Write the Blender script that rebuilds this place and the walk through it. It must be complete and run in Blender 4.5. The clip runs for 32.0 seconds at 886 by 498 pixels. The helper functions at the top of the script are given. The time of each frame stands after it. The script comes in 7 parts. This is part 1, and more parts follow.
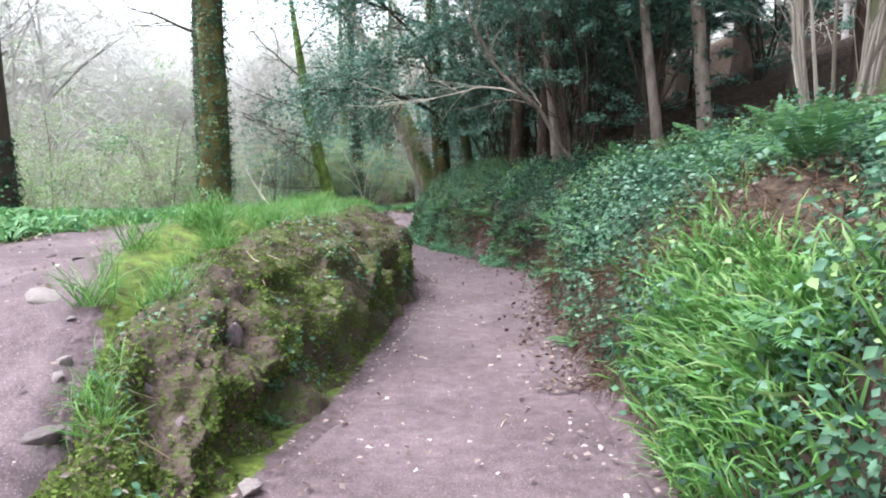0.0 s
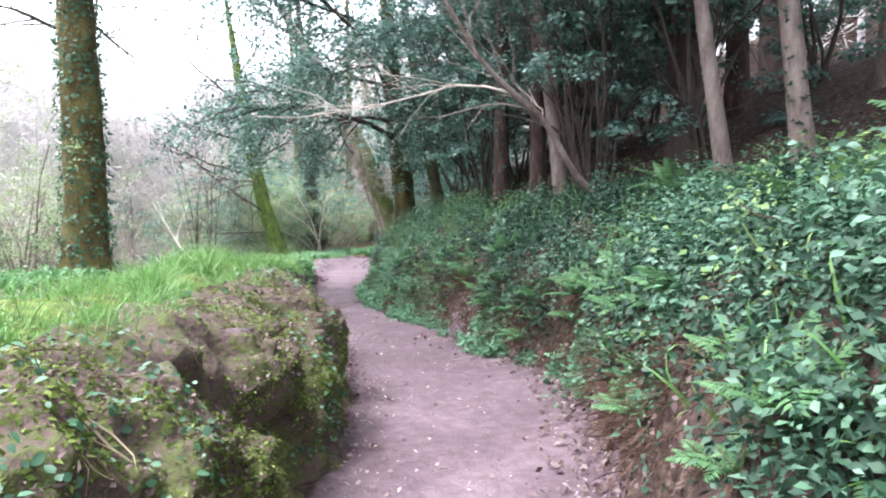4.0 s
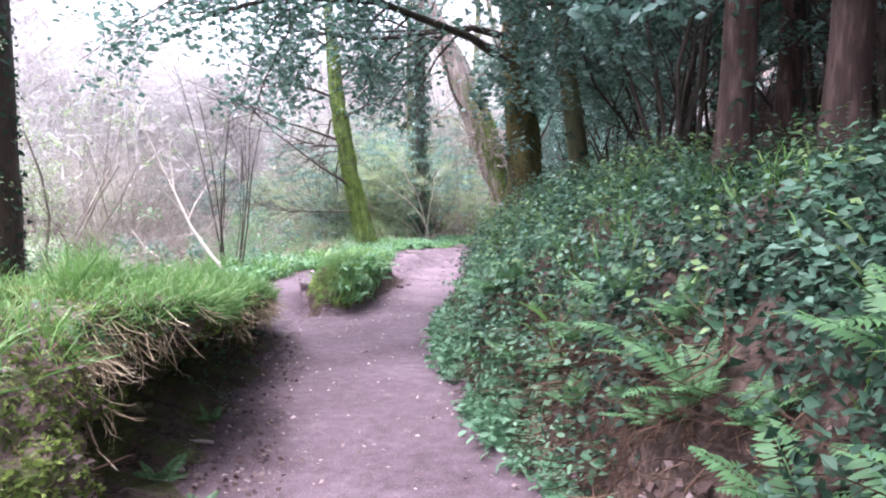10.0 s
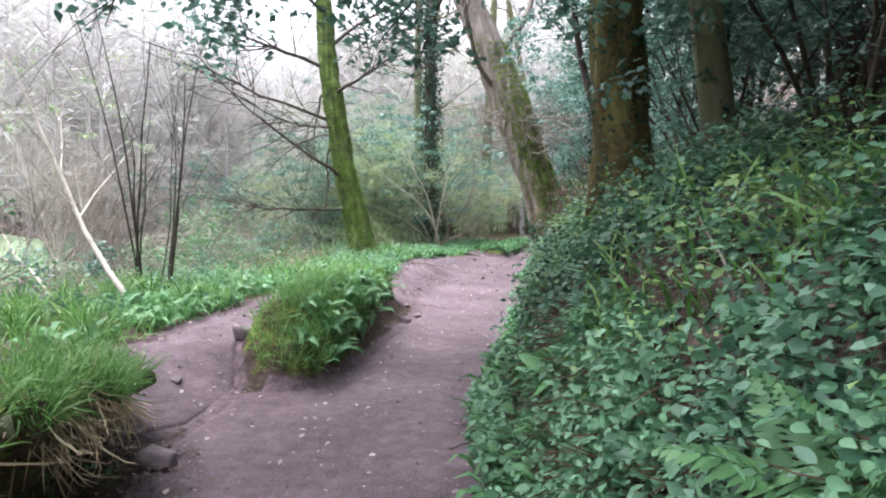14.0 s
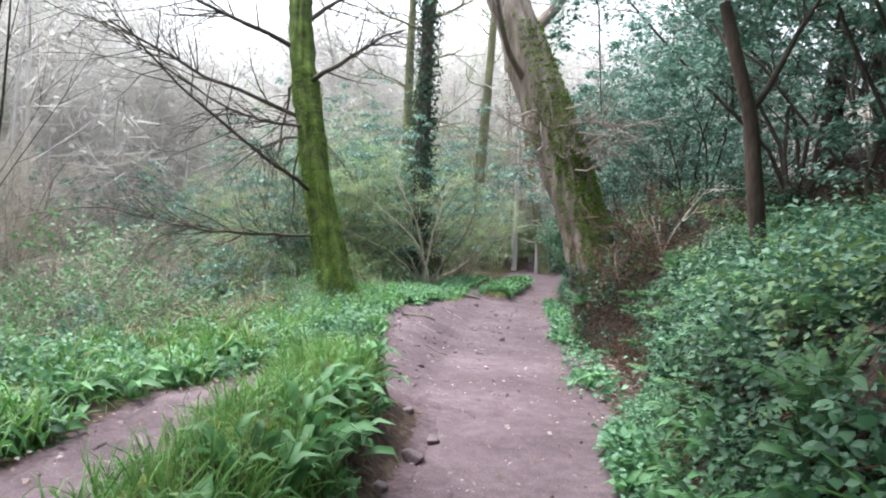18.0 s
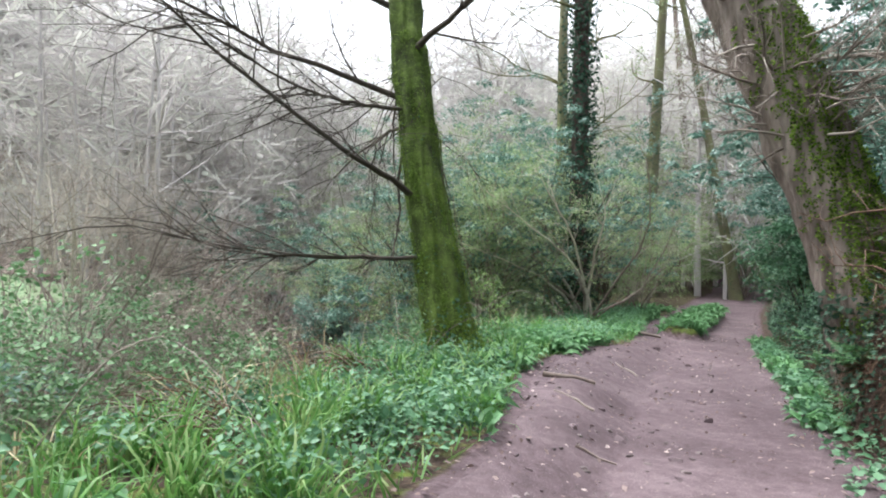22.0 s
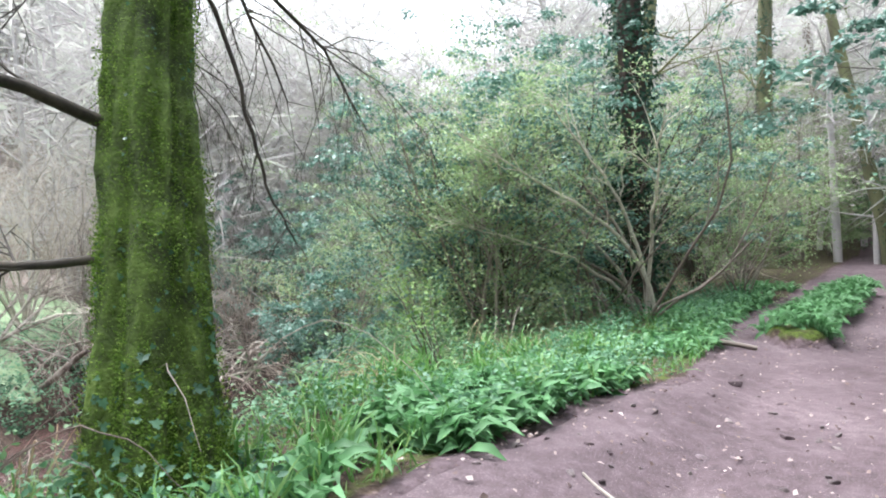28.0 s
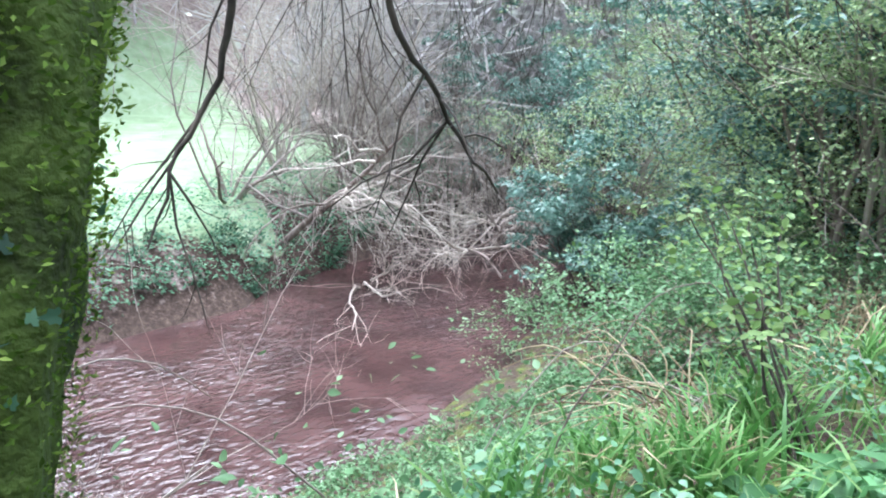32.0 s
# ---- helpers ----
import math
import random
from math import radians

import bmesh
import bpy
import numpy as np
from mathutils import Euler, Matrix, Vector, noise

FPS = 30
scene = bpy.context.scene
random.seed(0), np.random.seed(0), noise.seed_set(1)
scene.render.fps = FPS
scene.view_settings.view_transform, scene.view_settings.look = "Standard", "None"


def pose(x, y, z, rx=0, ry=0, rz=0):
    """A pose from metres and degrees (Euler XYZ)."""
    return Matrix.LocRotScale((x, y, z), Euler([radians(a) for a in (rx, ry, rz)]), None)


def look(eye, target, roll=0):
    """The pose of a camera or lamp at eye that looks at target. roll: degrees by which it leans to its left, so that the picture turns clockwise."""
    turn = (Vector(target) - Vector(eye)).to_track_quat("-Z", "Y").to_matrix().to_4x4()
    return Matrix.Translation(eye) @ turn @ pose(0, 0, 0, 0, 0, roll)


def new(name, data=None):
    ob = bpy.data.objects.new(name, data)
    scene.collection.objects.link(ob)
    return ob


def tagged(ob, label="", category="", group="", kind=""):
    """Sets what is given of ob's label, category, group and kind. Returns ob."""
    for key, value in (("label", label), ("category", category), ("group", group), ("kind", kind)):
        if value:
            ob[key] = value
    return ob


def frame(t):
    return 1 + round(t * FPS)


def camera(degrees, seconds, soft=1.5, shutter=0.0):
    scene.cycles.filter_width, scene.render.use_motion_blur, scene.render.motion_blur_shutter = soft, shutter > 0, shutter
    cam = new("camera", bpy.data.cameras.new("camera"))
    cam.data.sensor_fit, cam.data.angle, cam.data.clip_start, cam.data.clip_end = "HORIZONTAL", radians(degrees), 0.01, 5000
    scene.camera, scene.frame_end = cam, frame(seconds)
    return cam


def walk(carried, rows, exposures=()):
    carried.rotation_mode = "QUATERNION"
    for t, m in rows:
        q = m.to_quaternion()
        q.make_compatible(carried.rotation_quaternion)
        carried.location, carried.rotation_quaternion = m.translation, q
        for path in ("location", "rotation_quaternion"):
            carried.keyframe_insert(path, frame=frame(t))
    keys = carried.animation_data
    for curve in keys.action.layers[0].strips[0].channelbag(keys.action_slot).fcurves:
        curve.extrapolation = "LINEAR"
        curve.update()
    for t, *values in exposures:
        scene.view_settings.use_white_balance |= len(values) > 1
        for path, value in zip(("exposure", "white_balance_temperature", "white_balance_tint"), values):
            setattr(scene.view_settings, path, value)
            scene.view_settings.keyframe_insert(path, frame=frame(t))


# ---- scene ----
# ---------------------------------------------------------------- camera and walk
cam = camera(64.7, 32.0, soft=2.0)
PATH = [
    (0, (0.031, 0.008, 1.487), (0.025, 1.997, 1.28), 0.0),
    (0.5, (0.004, 0.6, 1.491), (0.016, 2.587, 1.267), 0.4),
    (1, (-0.05, 1.2, 1.52), (-0.053, 3.189, 1.309), 0.5),
    (1.5, (-0.01, 1.796, 1.514), (0.006, 3.786, 1.313), 0.1),
    (2, (-0.028, 2.345, 1.519), (-0.015, 4.337, 1.338), -0.3),
    (2.5, (0.079, 2.873, 1.517), (0.091, 4.866, 1.358), -0.4),
    (3, (0.118, 3.497, 1.5), (0.178, 5.491, 1.367), -0.8),
    (3.5, (0.105, 3.994, 1.531), (0.172, 5.989, 1.418), -1.1),
    (5.5, (0.362, 6.293, 1.47), (0.533, 8.284, 1.387), -0.7),
    (6, (0.392, 6.856, 1.477), (0.465, 8.851, 1.365), -0.3),
    (6.5, (0.364, 7.441, 1.465), (0.332, 9.437, 1.338), 0.1),
    (7, (0.294, 8.038, 1.473), (0.139, 10.026, 1.327), -0.4),
    (7.5, (0.304, 8.598, 1.45), (0.126, 10.584, 1.292), -0.4),
    (8, (0.298, 9.185, 1.435), (0.181, 11.176, 1.275), -0.3),
    (8.5, (0.367, 9.85, 1.393), (0.298, 11.843, 1.235), 1.2),
    (9, (0.371, 10.396, 1.41), (0.28, 12.387, 1.251), 1.7),
    (9.5, (0.297, 10.946, 1.422), (0.113, 12.932, 1.281), 1.4),
    (10, (0.283, 11.519, 1.416), (-0.004, 13.493, 1.272), 1.1),
    (10.5, (0.215, 12.091, 1.366), (-0.164, 14.05, 1.228), 0.7),
    (11, (0.206, 12.718, 1.341), (-0.303, 14.648, 1.225), 0.3),
    (11.5, (0.129, 13.276, 1.342), (-0.482, 15.178, 1.241), -0.1),
    (12, (-0.034, 13.762, 1.376), (-0.74, 15.631, 1.287), -0.5),
    (12.5, (-0.16, 14.322, 1.333), (-0.868, 16.19, 1.247), -0.5),
    (13, (-0.361, 14.842, 1.293), (-0.956, 16.748, 1.186), 0.1),
    (13.5, (-0.483, 15.401, 1.263), (-0.874, 17.358, 1.129), 1.2),
    (15.5, (-1.387, 17.607, 1.269), (-1.618, 19.589, 1.133), 2.1),
    (16, (-1.473, 18.131, 1.265), (-1.737, 20.112, 1.181), 3.0),
    (16.5, (-1.613, 18.663, 1.247), (-1.928, 20.637, 1.186), 3.5),
    (17, (-1.733, 19.126, 1.26), (-2.123, 21.087, 1.196), 3.8),
    (17.5, (-1.787, 19.649, 1.269), (-2.202, 21.604, 1.191), 3.7),
    (18, (-1.869, 20.227, 1.254), (-2.098, 22.213, 1.2), 4.2),
    (18.5, (-1.897, 20.756, 1.264), (-1.962, 22.755, 1.228), 4.1),
    (19, (-1.973, 21.2, 1.258), (-1.977, 23.2, 1.234), 3.5),
    (19.5, (-2.064, 21.723, 1.278), (-2.158, 23.72, 1.256), 2.8),
    (20, (-2.03, 22.221, 1.279), (-2.267, 24.207, 1.273), 2.9),
    (20.5, (-2.057, 22.64, 1.256), (-2.473, 24.596, 1.286), 3.1),
    (21, (-2.08, 23.124, 1.22), (-2.697, 25.026, 1.249), 3.4),
    (21.5, (-2.111, 23.64, 1.182), (-2.773, 25.528, 1.198), 3.7),
    (22, (-2.244, 24.17, 1.144), (-2.936, 26.047, 1.136), 2.5),
    (22.5, (-2.303, 24.693, 1.129), (-2.923, 26.594, 1.087), 2.1),
    (23, (-2.407, 25.156, 1.107), (-2.927, 27.086, 1.057), 1.9),
    (23.5, (-2.406, 25.592, 1.118), (-2.699, 27.57, 1.077), 1.7),
    (24, (-2.286, 26.078, 1.12), (-2.312, 28.077, 1.093), 1.7),
    (24.5, (-2.352, 26.352, 1.189), (-2.223, 28.348, 1.188), 2.3),
    (26.5, (-1.912, 28.712, 1.152), (-2.188, 30.693, 1.117), 0.6),
    (27, (-1.918, 29.081, 1.113), (-2.441, 31.011, 1.089), -1.2),
    (27.5, (-1.981, 29.498, 1.128), (-2.708, 31.36, 1.083), -1.4),
    (28, (-1.937, 29.954, 1.117), (-2.943, 31.681, 1.048), -1.8),
    (28.5, (-2.083, 30.45, 1.026), (-2.927, 32.26, 0.919), 1.3),
    (29, (-2.341, 30.882, 1.012), (-3.127, 32.714, 0.853), 2.4),
    (29.5, (-2.751, 31.326, 1.015), (-3.773, 33.031, 0.795), 1.2),
    (30, (-3.192, 31.664, 1.078), (-4.387, 33.243, 0.799), -0.2),
    (30.5, (-3.488, 31.993, 1.216), (-4.82, 33.438, 0.843), -1.6),
    (31, (-3.709, 32.266, 1.255), (-5.109, 33.627, 0.821), -2.0),
    (31.5, (-3.905, 32.475, 1.285), (-5.381, 33.734, 0.799), -1.9),
    (32, (-3.933, 32.671, 1.293), (-5.485, 33.823, 0.782), -0.8),
]
EXPOSURES = [(0, 2.35, 6000, 8), (2.5, 2.7, 5980, 13), (6, 2.95, 5950, 27), (10, 3.0, 5850, 31), (13, 2.48, 5950, 22), (15.5, 2.66, 6050, 11), (16.5, 2.6, 6060, 11), (18, 2.3, 6100, 11), (19, 2.4, 6150, 14), (20.5, 2.3, 6150, 12), (22, 2.05, 6200, 10), (23, 2.17, 6250, 11), (24, 2.27, 6300, 12), (27, 2.5, 6050, 9), (29, 2.47, 5950, 12), (30, 2.55, 5800, 20), (32, 2.65, 5450, 12)]
walk(cam, [(t, look(eye, target, roll)) for t, eye, target, roll in PATH], EXPOSURES)

# ---------------------------------------------------------------- sky and light (bright overcast)
world = bpy.data.worlds.new("overcast_sky")
scene.world = world
world.use_nodes = True
_n, _l = world.node_tree.nodes, world.node_tree.links
_sky = _n.new("ShaderNodeTexSky")
_sky.sky_type, _sky.sun_disc = "NISHITA", False
_sky.sun_elevation, _sky.sun_rotation = radians(67), radians(-80)
_sky.air_density, _sky.dust_density = 1.0, 4.0
_hs = _n.new("ShaderNodeHueSaturation")
_hs.inputs["Saturation"].default_value = 0.22
_l.new(_sky.outputs[0], _hs.inputs["Color"])
_l.new(_hs.outputs[0], _n["Background"].inputs[0])
_n["Background"].inputs[1].default_value = 0.15
sun_data = bpy.data.lights.new("sun", "SUN")
sun_data.energy, sun_data.angle, sun_data.color = 1.0, radians(45), (1.0, 0.97, 0.93)
sun = new("sun", sun_data)
sun.matrix_world = look((-24, 22, 58), (0, 18, 0))

# ---------------------------------------------------------------- materials


def material(name, colors, scale=6.0, detail=5.0, rough=0.8, bump=0.3, bump_scale=40.0, island=0.0, translucent=0.0, spec=0.3, stretch=(1, 1, 1),
             fine=0.35):
    """Mottled surface: a ramp of colours over two sizes of noise, fine relief, and variation from piece to piece."""
    m = bpy.data.materials.new(name)
    m.use_nodes = True
    n, l = m.node_tree.nodes, m.node_tree.links
    p = n["Principled BSDF"]
    co = n.new("ShaderNodeTexCoord")
    mp = n.new("ShaderNodeMapping")
    mp.inputs["Scale"].default_value = stretch
    l.new(co.outputs["Object"], mp.inputs["Vector"])
    big = n.new("ShaderNodeTexNoise")
    big.inputs["Scale"].default_value, big.inputs["Detail"].default_value = scale, detail
    l.new(mp.outputs[0], big.inputs["Vector"])
    small = n.new("ShaderNodeTexNoise")
    small.inputs["Scale"].default_value, small.inputs["Detail"].default_value = bump_scale, 4.0
    l.new(mp.outputs[0], small.inputs["Vector"])
    mix = n.new("ShaderNodeMix")
    mix.inputs["Factor"].default_value = fine
    l.new(big.outputs["Fac"], mix.inputs["A"])
    l.new(small.outputs["Fac"], mix.inputs["B"])
    fac = mix.outputs["Result"]
    if island:
        geo = n.new("ShaderNodeNewGeometry")
        obj = n.new("ShaderNodeObjectInfo")
        add = n.new("ShaderNodeMath")
        add.operation = "ADD"
        l.new(geo.outputs["Random Per Island"], add.inputs[0])
        l.new(obj.outputs["Random"], add.inputs[1])
        fr = n.new("ShaderNodeMath")
        fr.operation = "FRACT"
        l.new(add.outputs[0], fr.inputs[0])
        mx = n.new("ShaderNodeMix")
        mx.inputs["Factor"].default_value = island
        l.new(fac, mx.inputs["A"])
        l.new(fr.outputs[0], mx.inputs["B"])
        fac = mx.outputs["Result"]
    ramp = n.new("ShaderNodeValToRGB")
    while len(ramp.color_ramp.elements) < len(colors):
        ramp.color_ramp.elements.new(0.5)
    lo, hi = (0.05, 0.95) if island > 0.5 else (0.3, 0.7)
    for k, c in enumerate(colors):
        e = ramp.color_ramp.elements[k]
        e.position = lo + (hi - lo) * k / max(1, len(colors) - 1)
        e.color = (*c, 1)
    l.new(fac, ramp.inputs[0])
    l.new(ramp.outputs[0], p.inputs["Base Color"])
    p.inputs["Roughness"].default_value = rough
    p.inputs["Specular IOR Level"].default_value = spec
    if bump:
        b = n.new("ShaderNodeBump")
        b.inputs["Strength"].default_value, b.inputs["Distance"].default_value = min(1.0, bump), 0.02 if bump < 0.75 else 0.06
        l.new(mix.outputs["Result"], b.inputs["Height"])
        l.new(b.outputs[0], p.inputs["Normal"])
    if translucent:
        tr = n.new("ShaderNodeBsdfTranslucent")
        l.new(ramp.outputs[0], tr.inputs["Color"])
        ms = n.new("ShaderNodeMixShader")
        ms.inputs[0].default_value = translucent
        l.new(p.outputs[0], ms.inputs[1])
        l.new(tr.outputs[0], ms.inputs[2])
        l.new(ms.outputs[0], n["Material Output"].inputs["Surface"])
    return m


def leaf_material(name, colors, rough=0.5, spec=0.4, translucent=0.3):
    return material(name, colors, scale=3.0, rough=rough, bump=0.0, island=0.75, translucent=translucent, spec=spec)


M_IVY = leaf_material("ivy_leaf", [(0.01, 0.029, 0.016), (0.018, 0.05, 0.028), (0.032, 0.078, 0.045), (0.06, 0.115, 0.068)], 0.62, 0.25, 0.2)
M_HERB = leaf_material("herb_leaf", [(0.02, 0.06, 0.031), (0.042, 0.11, 0.056), (0.072, 0.17, 0.089), (0.13, 0.245, 0.143)])
M_PALE_HERB = leaf_material("pale_herb_leaf", [(0.06, 0.153, 0.076), (0.102, 0.23, 0.119), (0.162, 0.306, 0.17)])
M_YELLOW_HERB = leaf_material("yellow_herb_leaf", [(0.08, 0.15, 0.045), (0.14, 0.24, 0.075), (0.22, 0.33, 0.12)])
M_TALL_HERB = leaf_material("tall_herb_leaf", [(0.037, 0.095, 0.056), (0.066, 0.156, 0.094), (0.11, 0.22, 0.143), (0.18, 0.3, 0.21)])
M_GRASS = leaf_material("grass_blade", [(0.045, 0.13, 0.026), (0.085, 0.215, 0.045), (0.145, 0.3, 0.078), (0.25, 0.32, 0.13)], 0.5, 0.4, 0.35)
M_DRY = leaf_material("dry_grass", [(0.2, 0.15, 0.09), (0.36, 0.29, 0.18), (0.52, 0.45, 0.31)], 0.8, 0.2, 0.2)
M_GARLIC = leaf_material("garlic_leaf", [(0.06, 0.153, 0.055), (0.102, 0.238, 0.089), (0.162, 0.332, 0.153)], 0.5, 0.3, 0.35)
M_FERN = leaf_material("fern_frond", [(0.045, 0.115, 0.044), (0.075, 0.175, 0.066), (0.115, 0.235, 0.095)], 0.55, 0.3, 0.3)
M_DEAD_FERN = leaf_material("dead_frond", [(0.05, 0.028, 0.019), (0.105, 0.063, 0.042), (0.19, 0.13, 0.085)], 0.85, 0.15, 0.15)
M_HOLLY = leaf_material("holly_leaf", [(0.036, 0.09, 0.066), (0.075, 0.165, 0.12), (0.13, 0.245, 0.19), (0.25, 0.37, 0.31)], 0.4, 0.5, 0.32)
M_SHRUB = leaf_material("young_leaf", [(0.161, 0.241, 0.103), (0.265, 0.368, 0.172), (0.414, 0.494, 0.276)], 0.5, 0.3, 0.45)
M_LIME = leaf_material("lime_leaf", [(0.1, 0.18, 0.05), (0.16, 0.26, 0.075), (0.23, 0.33, 0.12)], 0.5, 0.3, 0.4)
M_BRAMBLE = leaf_material("bramble_leaf", [(0.06, 0.136, 0.051), (0.111, 0.221, 0.093), (0.187, 0.306, 0.153)], 0.5, 0.3, 0.3)
M_MOSS_TUFT = leaf_material("moss_tuft", [(0.035, 0.058, 0.013), (0.08, 0.12, 0.025), (0.145, 0.195, 0.044), (0.23, 0.29, 0.095)], 0.9, 0.1, 0.3)
M_TREE_MOSS = leaf_material("trunk_moss", [(0.03, 0.06, 0.01), (0.085, 0.15, 0.022), (0.17, 0.27, 0.045), (0.29, 0.39, 0.09)], 0.9, 0.1, 0.3)
M_PATH_LEAF = leaf_material("path_leaf", [(0.08, 0.055, 0.048), (0.16, 0.115, 0.105), (0.27, 0.21, 0.195), (0.46, 0.39, 0.37)], 0.8, 0.2, 0.1)
M_LITTER = leaf_material("fallen_leaf", [(0.045, 0.03, 0.024), (0.09, 0.061, 0.052), (0.155, 0.112, 0.1), (0.28, 0.225, 0.21)], 0.8, 0.2, 0.1)
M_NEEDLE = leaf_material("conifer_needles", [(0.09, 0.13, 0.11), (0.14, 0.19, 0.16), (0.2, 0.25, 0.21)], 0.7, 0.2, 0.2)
# Distance haze is put into this colour, so the twigs are extra pale.
M_HAZED_TWIG = leaf_material("distant_hazed_twigs", [(0.38, 0.35, 0.35), (0.5, 0.47, 0.46), (0.48, 0.5, 0.43), (0.64, 0.61, 0.6)], 0.9, 0.1, 0.5)
M_BARK_DARK = material("dark_bark", [(0.035, 0.026, 0.022), (0.07, 0.05, 0.042), (0.11, 0.08, 0.065)], 5, rough=0.9, bump=0.8, bump_scale=30, stretch=(1, 1, 0.25))
M_BARK_RED = material("reddish_bark", [(0.014, 0.01, 0.008), (0.06, 0.038, 0.031), (0.14, 0.095, 0.08)], 10, rough=0.9, bump=0.8, bump_scale=30, stretch=(1, 1, 0.2))
M_BARK_PALE = material("pale_bark", [(0.09, 0.07, 0.058), (0.19, 0.15, 0.128), (0.29, 0.25, 0.21)], 7, rough=0.85, bump=0.5, bump_scale=30, stretch=(1, 1, 0.4))
M_BARK_OAK = material("oak_bark", [(0.07, 0.055, 0.045), (0.2, 0.165, 0.14), (0.36, 0.31, 0.27)], 5, rough=0.9, bump=1.0, bump_scale=25, stretch=(1, 1, 0.2))
M_MOSSY_BARK = material("mossy_bark", [(0.012, 0.015, 0.006), (0.04, 0.06, 0.012), (0.075, 0.115, 0.02), (0.12, 0.17, 0.04)], 5, rough=0.95, bump=0.9, bump_scale=45)
M_GREEN_BARK = material("algae_bark", [(0.10, 0.085, 0.06), (0.13, 0.13, 0.07), (0.18, 0.19, 0.09)], 3.0, rough=0.9, bump=0.6, bump_scale=35, stretch=(1, 1, 0.4))
M_OLIVE_BARK = material("olive_mossy_bark", [(0.03, 0.024, 0.014), (0.085, 0.066, 0.028), (0.15, 0.125, 0.045), (0.2, 0.19, 0.07)], 4.0, rough=0.95, bump=0.8, bump_scale=40, stretch=(1, 1, 0.45))
# Far bark lightened in its base colour to stand for haze.
M_HAZED_BARK = material("distant_hazed_bark", [(0.34, 0.31, 0.3), (0.44, 0.41, 0.4), (0.52, 0.49, 0.47)], 2, rough=0.9, bump=0.0)
M_TWIG = material("twig_bark", [(0.15, 0.12, 0.10), (0.25, 0.21, 0.18), (0.34, 0.30, 0.26)], 6, rough=0.85, bump=0.2, island=0.5)
M_TWIG_DARK = material("dark_twig", [(0.03, 0.024, 0.02), (0.06, 0.05, 0.04), (0.1, 0.08, 0.06)], 6, rough=0.85, bump=0.2)
M_TWIG_PALE = material("bleached_branch", [(0.34, 0.30, 0.25), (0.5, 0.45, 0.38), (0.62, 0.56, 0.48)], 6, rough=0.8, bump=0.2)
M_STONE = material("path_stone", [(0.07, 0.05, 0.054), (0.13, 0.097, 0.105), (0.24, 0.19, 0.2)], 7, rough=0.85, bump=0.7, bump_scale=35, island=0.3)
M_PALE_STONE = material("pale_path_stone", [(0.085, 0.068, 0.068), (0.14, 0.115, 0.115), (0.22, 0.185, 0.18)], 7, rough=0.85, bump=0.6, bump_scale=35, island=0.4)
M_MOSSY_STONE = material("mossy_stone", [(0.03, 0.035, 0.014), (0.07, 0.08, 0.03), (0.13, 0.12, 0.09), (0.22, 0.19, 0.18)], 5, rough=0.9, bump=0.7, bump_scale=35)
M_ROOT = material("root_bark", [(0.06, 0.035, 0.025), (0.14, 0.085, 0.06), (0.22, 0.15, 0.11)], 9, rough=0.9, bump=0.5, island=0.4)
M_GREEN_TWIG = material("mossy_twig", [(0.07, 0.06, 0.03), (0.12, 0.115, 0.05), (0.18, 0.17, 0.09)], 6, rough=0.9, bump=0.2)


